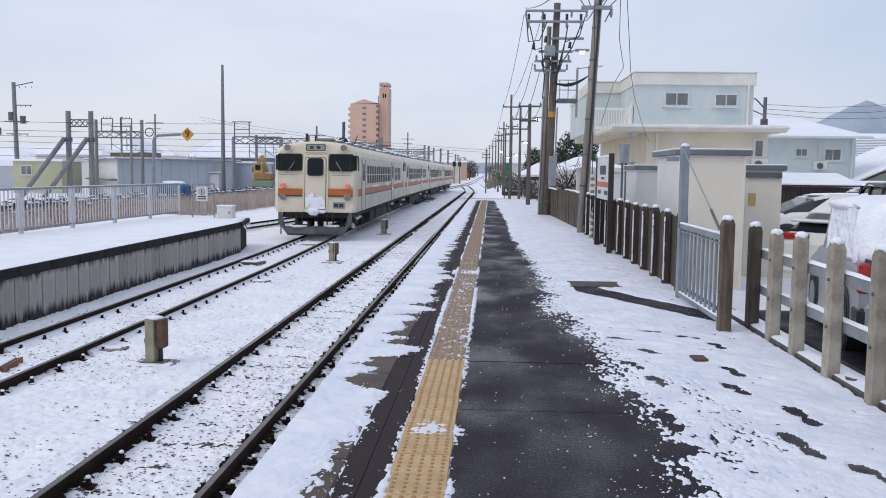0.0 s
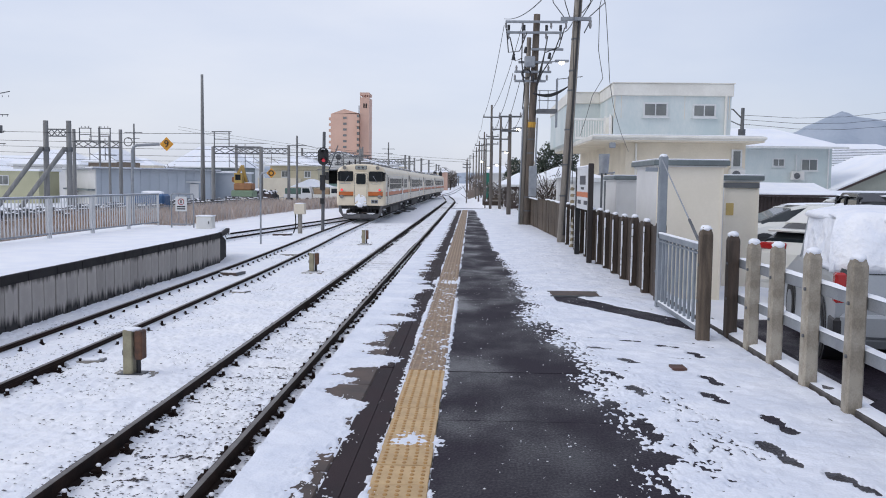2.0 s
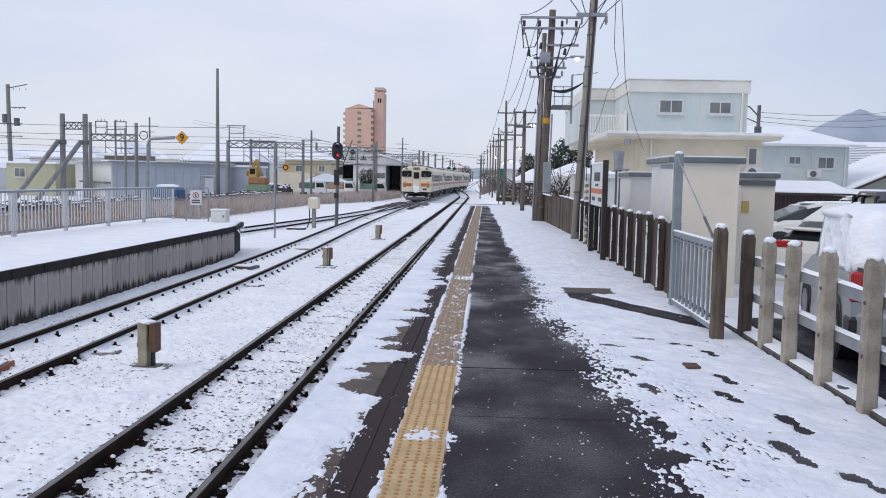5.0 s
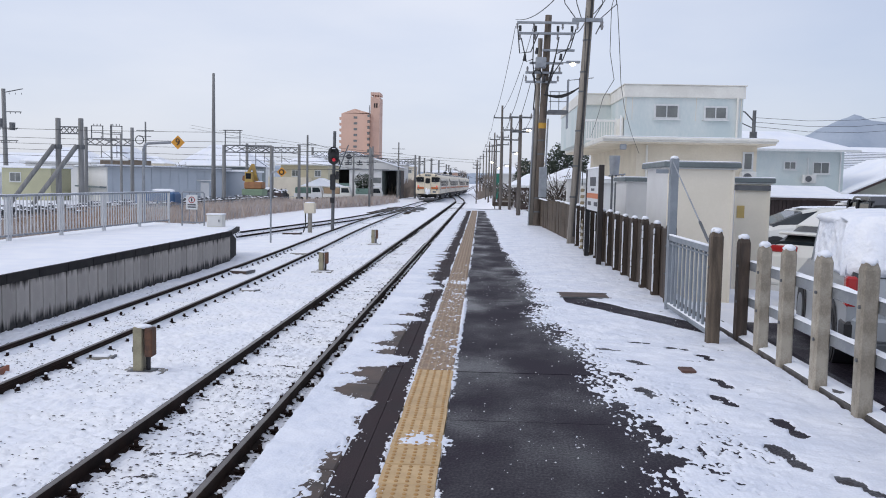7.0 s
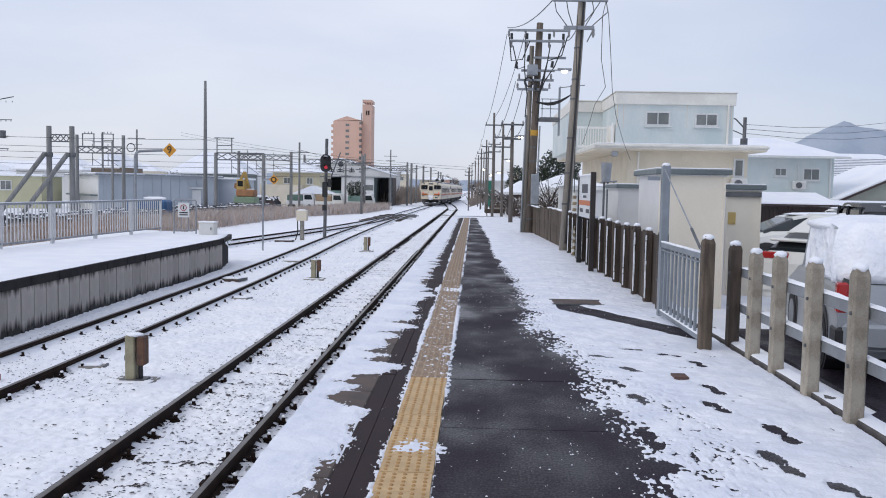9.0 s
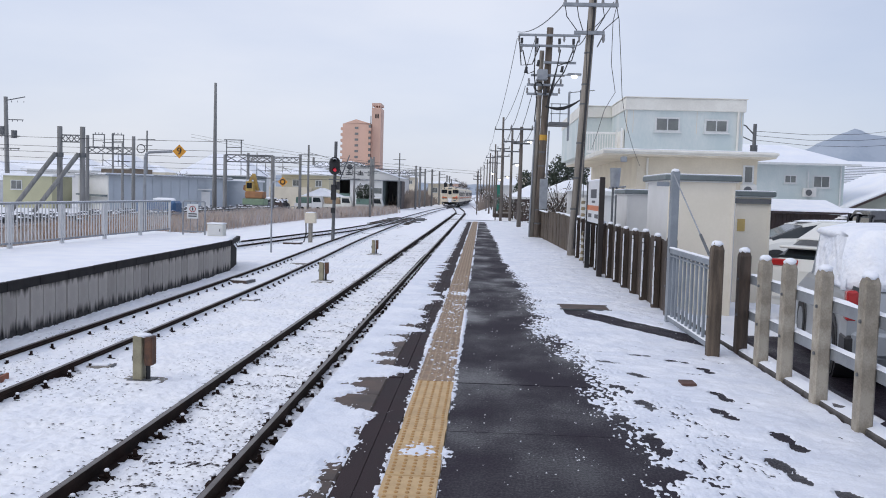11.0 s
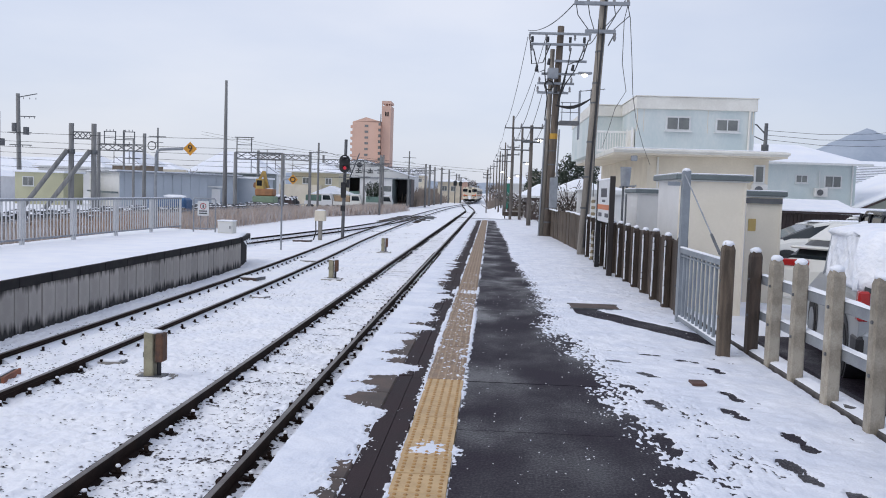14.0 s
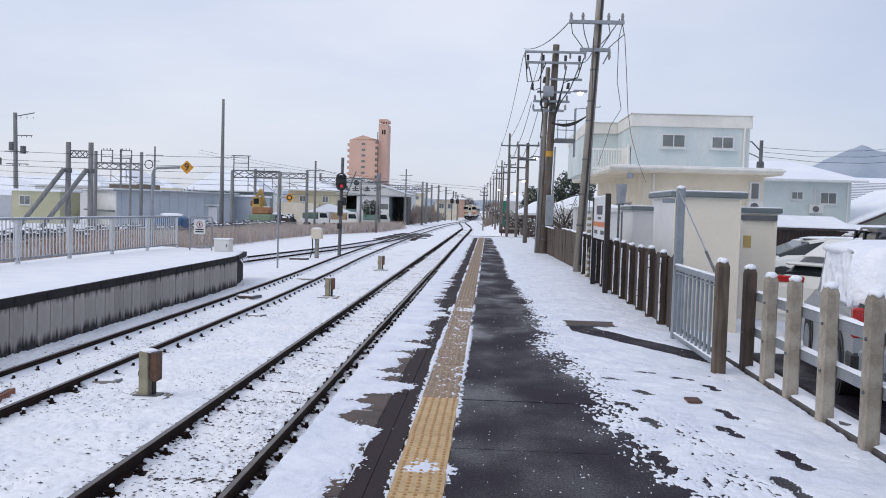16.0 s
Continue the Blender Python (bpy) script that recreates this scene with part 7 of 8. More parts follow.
def build_bicycles():
    frame_m = mat("bicycle_paint", (0.10, 0.10, 0.115), (0.05, 0.05, 0.06), 0.4, rand=0.6)
    b = thing("bicycle", "parked dark bicycle with snow on saddle and basket", "bicycle", (-17.5, 36, BED_Z), 8, group="bicycles in the bicycle park")

    def ring(cx, cz, r, w):
        s = Shape()
        n = 14
        pts = [(cx + r * math.cos(2 * math.pi * k / n), 0, cz + r * math.sin(2 * math.pi * k / n)) for k in range(n + 1)]
        return s.path(pts, w, 4)
    part("wheel", ring(-0.52, 0.33, 0.31, 0.025), RUBBER, b)
    part("wheel", ring(0.52, 0.33, 0.31, 0.025), RUBBER, b)
    part("bicycle_frame", Shape().path([(-0.52, 0, 0.33), (-0.1, 0, 0.32), (0.36, 0, 0.78), (-0.22, 0, 0.70), (-0.52, 0, 0.33)], 0.03, 5).path([(-0.1, 0, 0.32), (-0.26, 0, 0.86)], 0.022, 5).path([(0.52, 0, 0.33), (0.36, 0, 0.78), (0.32, 0, 1.0)], 0.022, 5), frame_m, b)
    part("handlebar", Shape().path([(0.18, -0.26, 1.02), (0.34, -0.1, 1.02), (0.34, 0.1, 1.02), (0.18, 0.26, 1.02)], 0.02, 5), STEEL_DK, b)
    part("saddle", Shape().ball((-0.28, 0, 0.89), 0.14, 0.08, 0.04), BLACK, b)
    part("saddle_snow", Shape().ball((-0.28, 0, 0.925), 0.10, 0.06, 0.035), SNOW, b, smooth=True)
    k = part("basket", Shape().prism([(0.38, -0.14), (0.64, -0.17), (0.64, 0.17), (0.38, 0.14)], "z", 0.72, 0.95), STEEL_DK, b)
    part("basket_snow", Shape().ball((0.51, 0, 0.95), 0.11, 0.13, 0.05), SNOW, k, smooth=True)
    part("mudguard_snow", Shape().ball((-0.52, 0, 0.67), 0.2, 0.04, 0.03), SNOW, b)
    part("mudguard_snow", Shape().ball((0.52, 0, 0.67), 0.16, 0.04, 0.03), SNOW, b)
    rnd = random.Random(6)
    y = 27.0
    while y < 74:
        if rnd.random() < 0.86:
            x = float(np.interp(y, [20, 40, 55, 74], [-19.6, -19.3, -18.6, -17.9])) + rnd.uniform(-0.25, 0.25)
            copy_thing(b, pose(x, y, BED_Z + 0.02, rnd.uniform(-5, 5), 0, rnd.choice((0, 180)) + rnd.gauss(0, 14)))
            if rnd.random() < 0.35:
                copy_thing(b, pose(x - 2.2, y + 0.2, BED_Z + 0.02, rnd.uniform(-5, 5), 0, rnd.choice((0, 180)) + rnd.gauss(0, 14)))
        y += rnd.uniform(0.34, 0.52)
    t = thing("tarpaulin", "crumpled blue tarpaulin over a stack beside the bicycles", "tarpaulin", (-20.6, 51.0, BED_Z))
    part("cover", Shape().box(0, 2.4, 0, 1.2, 0, 1.55, 0.12), mat("blue_tarp", (0.06, 0.15, 0.30), (0.045, 0.11, 0.24), 0.5, scale=3, fine=12, bump=0.6, depth=0.05), t)
    part("cover_snow", Shape().ball((1.5, 0.6, 1.58), 0.7, 0.5, 0.16, rough=0.25), SNOW, t)
    for k in range(26):
        r = thing("bicycle_park_rail", "low grey pipe stand of the bicycle park", "bicycle rack", (-17.2 + 0.02 * k, 28 + 1.9 * k, BED_Z), group="bicycle park rails")
        part("pipe", Shape().path([(0, 0, 0), (0, 0, 0.85), (0, 0.08, 0.92), (0, 1.5, 0.92), (0, 1.58, 0.85), (0, 1.58, 0)], 0.03, 5), STEEL, r)


build_bicycles()


# ---- electrified line and buildings to the west ----
def lattice_beam(p, a, b, h, r=0.05, n=10):
    a, b = Vector(a), Vector(b)
    up = Vector((0, 0, h))
    s = Shape().bar(a, b, r * 1.6, r * 1.6).bar(a + up, b + up, r * 1.6, r * 1.6)
    for k in range(n):
        q0, q1 = a + (b - a) * (k / n), a + (b - a) * ((k + 1) / n)
        s.bar(q0, q1 + up, r, r).bar(q0 + up, q1, r, r)
    part("lattice_beam", s, STEEL_DK, p, "grey lattice cross beam")


def portal(x0, x1, y, top, beam, label="grey overhead line portal with a lattice beam", pole_r=0.17, extra=True):
    p = thing("overhead_portal", label, "overhead line portal", (0, 0, 0), group="overhead line portals")
    for x in (x0, x1):
        part("pole", Shape().tube((x, y, BED_Z - 0.1), (x, y, top), pole_r, pole_r * 0.85, n=9), MAST, p, smooth=True)
    lattice_beam(p, (x0, y, beam), (x1, y, beam), 0.55, 0.06, max(4, int(abs(x1 - x0) / 0.8)))
    if extra:
        for x in np.linspace(x0, x1, 4)[1:-1]:
            part("hanger", Shape().bar((x, y, beam), (x, y, beam - 1.1), 0.05, 0.05).bar((x, y, beam - 0.5), (x + 0.9, y, beam - 1.1), 0.04, 0.04), STEEL_DK, p)
            insulator(p, x, y, beam + 0.6)
    return p


def build_portals():
    p = portal(-34.6, -32.7, 70, 6.1, 4.85, "twin concrete overhead line masts with slanted struts", 0.24, False)
    for x in (-34.6, -32.7):
        part("strut", Shape().tube((x - 0.2, 69.7, 3.9), (x - 3.6, 69.0, BED_Z), 0.19, n=9), MAST, p, "slanted concrete strut", smooth=True)
        part("band", Shape().tube((x, 70, 3.6), (x, 70, 3.95), 0.3, n=9), STEEL_DK, p)
    portal(-34.6, -30.5, 75, 5.71, 4.15)
    portal(-20.9, -17.0, 70, 4.15, 3.6)
    portal(-25, -19.4, 92, 5.2, 4.3)
    portal(-21.5, -14.0, 110, 5.6, 4.5)
    portal(-17.5, -9.8, 128, 5.4, 4.2)
    portal(-18, -9.9, 150, 5.6, 4.4)
    pb = thing("overhead_mast", "thick grey concrete overhead line mast with bands", "overhead line mast", (-17.75, 30, BED_Z))
    part("mast", Shape().tube((0, 0, 0), (-0.05, 0, 5.1), 0.23, 0.20, n=12), MAST, pb, smooth=True)
    part("bracket", Shape().box(-0.2, 0.36, -0.25, 0.25, 3.6, 3.85), STEEL_DK, pb)
    part("bracket", Shape().tube((0.18, 0, 0), (0.18, 0, 4.8), 0.14, n=10), MAST, pb)
    for x, y, h in ((-33.6, 75.0, 4.70), (-31.9, 75.0, 4.70)):
        c = thing("insulator_gantry", "small steel gantry carrying insulators over the lattice beam", "line gantry", (x, y, h), group="insulator gantries")
        part("frame", Shape().bar((-0.5, 0, 0), (-0.5, 0, 1.1), 0.07, 0.07).bar((0.5, 0, 0), (0.5, 0, 1.1), 0.07, 0.07).bar((-0.55, 0, 1.1), (0.55, 0, 1.1), 0.07, 0.07).bar((-0.5, 0, 0.55), (0.5, 0, 0.55), 0.06, 0.06), STEEL_DK, c)
        for u in (-0.3, 0.0, 0.3):
            insulator(c, u, 0, 1.1)
    c = thing("cable_coil", "coil of spare cable hung on the lattice beam", "cable coil", (-30.0, 75.4, 4.68))
    part("coil", Shape().path([(0.36 * math.cos(a * 0.4), 0, 0.36 * math.sin(a * 0.4)) for a in range(17)], 0.04, 5), WIRE, c)
    c = thing("insulator_gantry", "small steel gantry carrying insulators over the lattice beam", "line gantry", (-20.2, 70, 4.15), group="insulator gantries")
    part("frame", Shape().bar((-0.6, 0, 0), (-0.6, 0, 1.2), 0.07, 0.07).bar((0.6, 0, 0), (0.6, 0, 1.2), 0.07, 0.07).bar((-0.8, 0, 1.2), (0.8, 0, 1.2), 0.07, 0.07).bar((-0.6, 0, 0.6), (0.6, 0, 0.6), 0.06, 0.06), STEEL_DK, c)
    tp = thing("tall_pole", "tall slender grey pole beside the warehouse", "pole", (-18.65, 60, BED_Z))
    part("shaft", Shape().tube((0, 0, 0), (0, 0, 9.65), 0.17, 0.09, n=10), MAST, tp, smooth=True)
    up = thing("utility_pole", "distant utility pole with transformers and cross arms", "utility pole", (-50.1, 90, BED_Z), group="utility poles")
    part("shaft", Shape().tube((0, 0, 0), (-0.2, 0, 11.3), 0.26, 0.2, n=9), MAST, up, smooth=True)
    for z, x0, x1 in ((10.9, 0, 2.0), (8.9, 0.2, 1.8), (7.2, -1.2, 1.4), (5.9, -1.0, 1.4)):
        part("cross_arm", Shape().bar((x0, -0.2, z), (x1, -0.2, z + (0.4 if z > 10 else 0)), 0.09, 0.09), STEEL_DK, up)
        for k in range(3):
            insulator(up, x0 + (x1 - x0) * (k + 0.8) / 3, -0.2, z - 0.2)
    part("transformer", Shape().tube((-0.5, 0, 7.3), (-0.5, 0, 8.2), 0.35, n=10), STEEL_DK, up)
    part("transformer", Shape().tube((0.7, 0, 7.0), (0.7, 0, 7.8), 0.3, n=10), STEEL_DK, up)
    for x, y, h in ((-34.5, 80, 6.3), (-27.7, 66, 4.8), (-34.4, 88, 7.1), (-11.5, 120, 6.9), (-15.9, 79, 5.6), (-12.7, 86, 4.2), (-10.7, 83, 4.8), (-11.3, 90, 5.1)):
        q = thing("overhead_mast", "slim grey concrete mast with a bracket", "overhead line mast", (x, y, BED_Z), group="overhead line masts")
        part("shaft", Shape().tube((0, 0, 0), (0, 0, h + 0.9), 0.115, 0.085, n=8), MAST, q, smooth=True)
        part("cross_arm", Shape().bar((-0.9, -0.12, h), (0.9, -0.12, h), 0.07, 0.07), STEEL_DK, q)
        part("cross_arm", Shape().bar((-0.6, -0.12, h - 0.6), (0.6, -0.12, h - 0.6), 0.06, 0.06), STEEL_DK, q)
    y = 137.0
    k = 0
    while y < 620:
        q = thing("overhead_mast", "dark concrete mast in the long row beside the curve", "overhead line mast", (main_x(y) - 4.1 - 0.25 * (k % 3), y, BED_Z), group="overhead line masts")
        part("shaft", Shape().tube((0, 0, 0), (0, 0, 6.5 + (k * 37 % 5) * 0.12), 0.19, 0.17, n=8), MAST, q, smooth=True)
        part("bracket", Shape().bar((0, 0, 5.6), (2.4, 0, 5.9), 0.08, 0.08), STEEL_DK, q)
        y += 22 if y < 300 else 36
        k += 1
    for x, y in ((-7.6, 180), (-6.7, 186)):
        q = thing("railway_signal", "distant dark signal mast beside the curve", "railway signal", (x, y, BED_Z), group="distant signals")
        part("mast", Shape().tube((0, 0, 0), (0, 0, 4.8), 0.1, n=7), STEEL_DK, q)
        part("head", Shape().box(-0.35, 0.35, -0.1, 0.05, 3.6, 4.6, 0.1), BLACK, q)


build_portals()


def build_warehouse():
    w = thing("warehouse", "long grey corrugated warehouse with a thin snowy roof", "warehouse")
    a, b = Vector((-34.0, 78.0)), Vector((-27.0, 88.0))
    top = 2.28
    rows = [(-41.0, 87.0), (-34.0, 78.0), (-26.2, 88.5), (-33.0, 97.0)]
    part("wall", Shape().prism(rows[1:] + rows[:1], "z", BED_Z, top), GREY_WALL, w, "blue-grey ribbed sheet wall")
    part("gable_wall", Shape().prism([(-41.05, 86.9), (-34.05, 77.9), (-34.0, 78.0), (-41.0, 87.0)], "z", BED_Z, top + 0.05), WHITE_WALL, w, "white end wall")
    part("roof", Shape().prism([(-41.6, 87.2), (-34.0, 77.2), (-25.6, 88.6), (-33.0, 98)], "z", top, top + 0.12), STEEL, w)
    part("roof_snow", Shape().prism([(-41.5, 87.2), (-34.0, 77.35), (-25.7, 88.6), (-33.0, 97.8)], "z", top + 0.12, top + 0.24), SNOW_ROOF, w)
    d = Vector((7.8, 10.5)).normalized()
    for k in range(13):
        q = Vector((-34.0, 78.0)) + d * (1.0 * k + 0.5)
        part("rib", Shape().bar((q.x + 0.03, q.y - 0.03, BED_Z), (q.x + 0.02, q.y - 0.02, top), 0.05, 0.03), GREY_WALL, w)
    part("lean_to_roof", Shape().prism([(-40.5, 85.2), (-34.6, 77.6), (-34.1, 77.9), (-40.8, 86.8)], "z", 0.35, 0.5), FASCIA, w)
    part("door_canopy", Shape().box(-28.6, -26.9, 85.6, 86.6, 1.15, 1.27), WHITE_FRAME, w)
    part("door", Shape().box(-28.4, -27.2, 86.0, 86.12, BED_Z, 1.0), SHED_SIDE, w)
    x = thing("warehouse", "lower grey warehouse annex with a snowy roof", "warehouse")
    part("wall", Shape().box(-27.4, -24.9, 90.5, 98, BED_Z, 2.15), GREY_WALL, x)
    part("roof", Shape().box(-27.6, -24.7, 90.2, 98.2, 2.15, 2.36, 0.04), SNOW_ROOF, x)
    g = thing("small_building", "pale green flat-roofed building behind the bicycle park", "building")
    part("wall", Shape().box(-45, -40.3, 80, 84, BED_Z, 2.05), mat("pale_green_wall", (0.50, 0.49, 0.33), (0.44, 0.43, 0.29), 0.8, scale=0.6, fine=8), g)
    part("roof", Shape().box(-45.2, -40.1, 79.8, 84.2, 2.05, 2.25, 0.04), SNOW_ROOF, g)
    window_unit(g, -44.2, -43.2, 0.8, 1.6, 80)
    hip_house("house", "distant house with a snowy roof behind the warehouse", -63, -54, 118, 126, BED_Z, 3.3, 5.4, WHITE_WALL)
    hip_house("house", "brown timber house with a snowy roof behind the masts", -44.5, -41.5, 100, 108, BED_Z, 3.4, 5.0, mat("brown_render", (0.25, 0.20, 0.15), (0.2, 0.16, 0.12), 0.8), windows=((-43.6, -42.8, 1.2, 2.0),))
    hip_house("house", "house with a steep snowy roof behind the warehouse", -42, -32, 120, 128, BED_Z, 3.2, 6.2, FASCIA)
    hip_house("house", "low white house at the edge of the town", -80, -66, 120, 132, BED_Z, 2.0, 3.6, TRIM)
    hip_house("house", "low grey house at the edge of the town", -66, -56, 96, 104, BED_Z, 1.6, 2.6, SHED_SIDE)


build_warehouse()


def build_town():
    # cream house with two snowy roofs
    h = hip_house("house", "cream two-storey house with snowy hipped roofs", -24.4, -18.6, 105, 113, BED_Z, 3.35, 4.6, mat("cream_wall", (0.58, 0.53, 0.38), (0.52, 0.47, 0.34), 0.8, scale=0.7, fine=8), 0.5, windows=((-23.0, -22.2, 1.9, 2.6), (-20.2, -19.5, 1.9, 2.6)))
    part("porch_roof", Shape().prism([(-21.4, 0.7), (-19.0, 1.7), (-16.5, 0.75)], "y", 101.5, 105), SNOW_ROOF, h)
    part("front_wall", Shape().box(-25.2, -20.6, 102, 105, BED_Z, 1.75), BEIGE, h)
    # workshop hall with dark openings
    f = thing("workshop_hall", "white gabled workshop hall with dark open bays", "factory building")
    y = 120.0
    wall = WHITE_WALL
    part("gable", Shape().prism([(-24.3, 3.55), (-18.3, 5.45), (-11.5, 3.45), (-11.5, 3.05), (-24.3, 3.05)], "y", y, y + 9), wall, f)
    part("roof_snow", Shape().prism([(-24.7, 3.45), (-18.3, 5.48), (-11.1, 3.38), (-11.1, 3.46), (-18.3, 5.60), (-24.7, 3.57)], "y", y - 0.3, y + 9), SNOW_ROOF, f)
    for x0, x1 in ((-24.3, -22.2), (-18.3, -13.8)):
        part("front_wall", Shape().box(x0, x1, y, y + 0.4, BED_Z, 3.05), SHED_SIDE if x0 > -20 else wall, f)
    # black panel puts the shade of the unlit bays into its colour
    part("interior", Shape().box(-24.2, -11.6, y + 8.6, y + 8.9, BED_Z, 3.05), BLACK, f, "black back panel painting the shade inside the bays")
    part("inner_wall", Shape().box(-18.3, -18.0, y + 0.4, y + 8.6, BED_Z, 3.05), FASCIA, f)
    part("inner_wall", Shape().box(-14.1, -13.8, y + 0.4, y + 8.6, BED_Z, 3.05), FASCIA, f)
    part("side_wall", Shape().box(-24.3, -24.0, y + 0.4, y + 9, BED_Z, 3.05), wall, f)
    part("side_wall", Shape().box(-11.8, -11.5, y + 4.0, y + 9, BED_Z, 3.05), BROWN_SHEET, f)
    for k in range(3):
        part("post", Shape().box(-11.75, -11.5, y + 0.1 + 1.9 * k, y + 0.35 + 1.9 * k, BED_Z, 3.05), STEEL_DK, f)
    part("window_band", Shape().box(-15.9, -13.9, y - 0.05, y, 1.2, 1.95), CURTAIN, f)
    part("roller_door", Shape().box(-19.9, -18.5, y + 1.0, y + 1.1, BED_Z, 1.1), mat("pale_green_shutter", (0.22, 0.34, 0.30), (0.18, 0.28, 0.25), 0.6), f)
    part("ledge", Shape().box(-24.4, -11.4, y - 0.25, y, 2.95, 3.08), STEEL, f)
    ink = mat("fascia_ink", (0.05, 0.05, 0.055), (0.04, 0.04, 0.045), 0.7)
    for x0 in (-20.1, -18.9, -17.3, -15.9):
        part("lettering_bar", Shape().box(x0, x0 + 0.85, y - 0.06, y, 3.65, 3.78), ink, f)
        part("lettering_bar", Shape().box(x0 + 0.1, x0 + 0.75, y - 0.06, y, 3.95, 4.05), ink, f)
        part("lettering_bar", Shape().box(x0 + 0.34, x0 + 0.48, y - 0.06, y, 3.78, 4.3), ink, f)
    part("emblem", Shape().tube((-18.4, y - 0.06, 4.75), (-18.4, y, 4.75), 0.38, n=14), ink, f)
    # tower block
    a = thing("apartment_tower", "pink-beige high-rise apartment block with a taller stair tower", "apartment block")
    pink = mat("salmon_tile", (0.66, 0.43, 0.33), (0.60, 0.39, 0.30), 0.8, scale=0.1, fine=1.0, bump=0.05)
    pink2 = mat("salmon_render", (0.62, 0.41, 0.32), (0.57, 0.375, 0.295), 0.8, scale=0.1, fine=1.0, bump=0.05)
    part("wall", Shape().box(-65.0, -52.2, 400, 412, BED_Z, 32.0), pink, a)
    part("pediment", Shape().prism([(-65.0, 32.0), (-58.8, 34.2), (-52.2, 32.4)], "y", 400, 412), pink, a)
    part("stair_tower", Shape().box(-51.9, -47.7, 402, 414, BED_Z, 39.8), pink2, a)
    part("tower_cap", Shape().box(-51.9, -47.7, 402, 414, 40.8, 42.0), pink2, a)
    for x in (-51.7, -50.2, -48.9, -47.9):
        part("cap_post", Shape().box(x - 0.15, x + 0.15, 402, 402.5, 39.8, 40.8), pink2, a)
    for k in range(2):
        part("slot", Shape().box(-50.3 + 1.0 * k, -49.7 + 1.0 * k, 401.9, 402.02, 35.0, 37.0), GLASS_DK, a)
    for k in range(11):
        z = 3.0 + 2.65 * k
        w = part("window", Shape().box(-59.6, -57.4, 399.9, 400.02, z, z + 1.35), pink2, a)
        part("pane", Shape().box(-59.3, -57.7, 399.85, 399.92, z + 0.2, z + 1.2), CURTAIN, w)
        part("balcony", Shape().box(-53.2, -51.9, 399.0, 402, z - 0.3, z + 0.9), pink, a)
        part("balcony_gap", Shape().box(-53.0, -52.0, 399.9, 400.02, z + 0.9, z + 2.2), CURTAIN, a)
        part("side_balcony", Shape().box(-66.0, -65.0, 400.5, 404, z - 0.3, z + 0.9), pink2, a)
    part("mast", Shape().tube((-52.3, 402, 32), (-52.3, 402, 36), 0.25, n=6), STEEL, a)
    # further buildings
    for i, (x0, x1, y0, e, r, m) in enumerate(((-11.8, -6.9, 190, 3.6, 4.2, BEIGE), (-20, -13.5, 150, 4.4, 5.0, SHED_SIDE), (-40, -28, 190, 5.5, 7.5, WHITE_WALL), (-75, -55, 220, 6, 8, TRIM), (-110, -85, 230, 5, 7, BEIGE),
                                               (-150, -120, 260, 6, 8, WHITE_WALL), (-9.8, -7.4, 260, 4.5, 5.5, pink2), (8, 18, 160, 5, 7, WHITE_WALL), (10, 22, 220, 6, 8, TRIM), (4, 10, 200, 4, 5.5, BEIGE),
                                               (30, 44, 150, 6, 8, TRIM), (52, 70, 170, 6, 8.5, WHITE_WALL), (-28, -20, 260, 6, 8, BEIGE), (-52, -42, 160, 4.4, 6.2, WHITE_WALL), (-100, -84, 150, 3.5, 5.2, BEIGE), (2.4, 5, 130, 3, 4.2, WHITE_WALL))):
        hip_house("house", "distant town building with a snow-covered roof", x0, x1, y0, y0 + 10, BED_Z, e, r, m, group="distant buildings",
                  windows=((x0 + 1, x0 + 2, e - 2.0, e - 1.0), (x1 - 2, x1 - 1, e - 2.0, e - 1.0)) if x1 - x0 > 4 else ())


build_town()


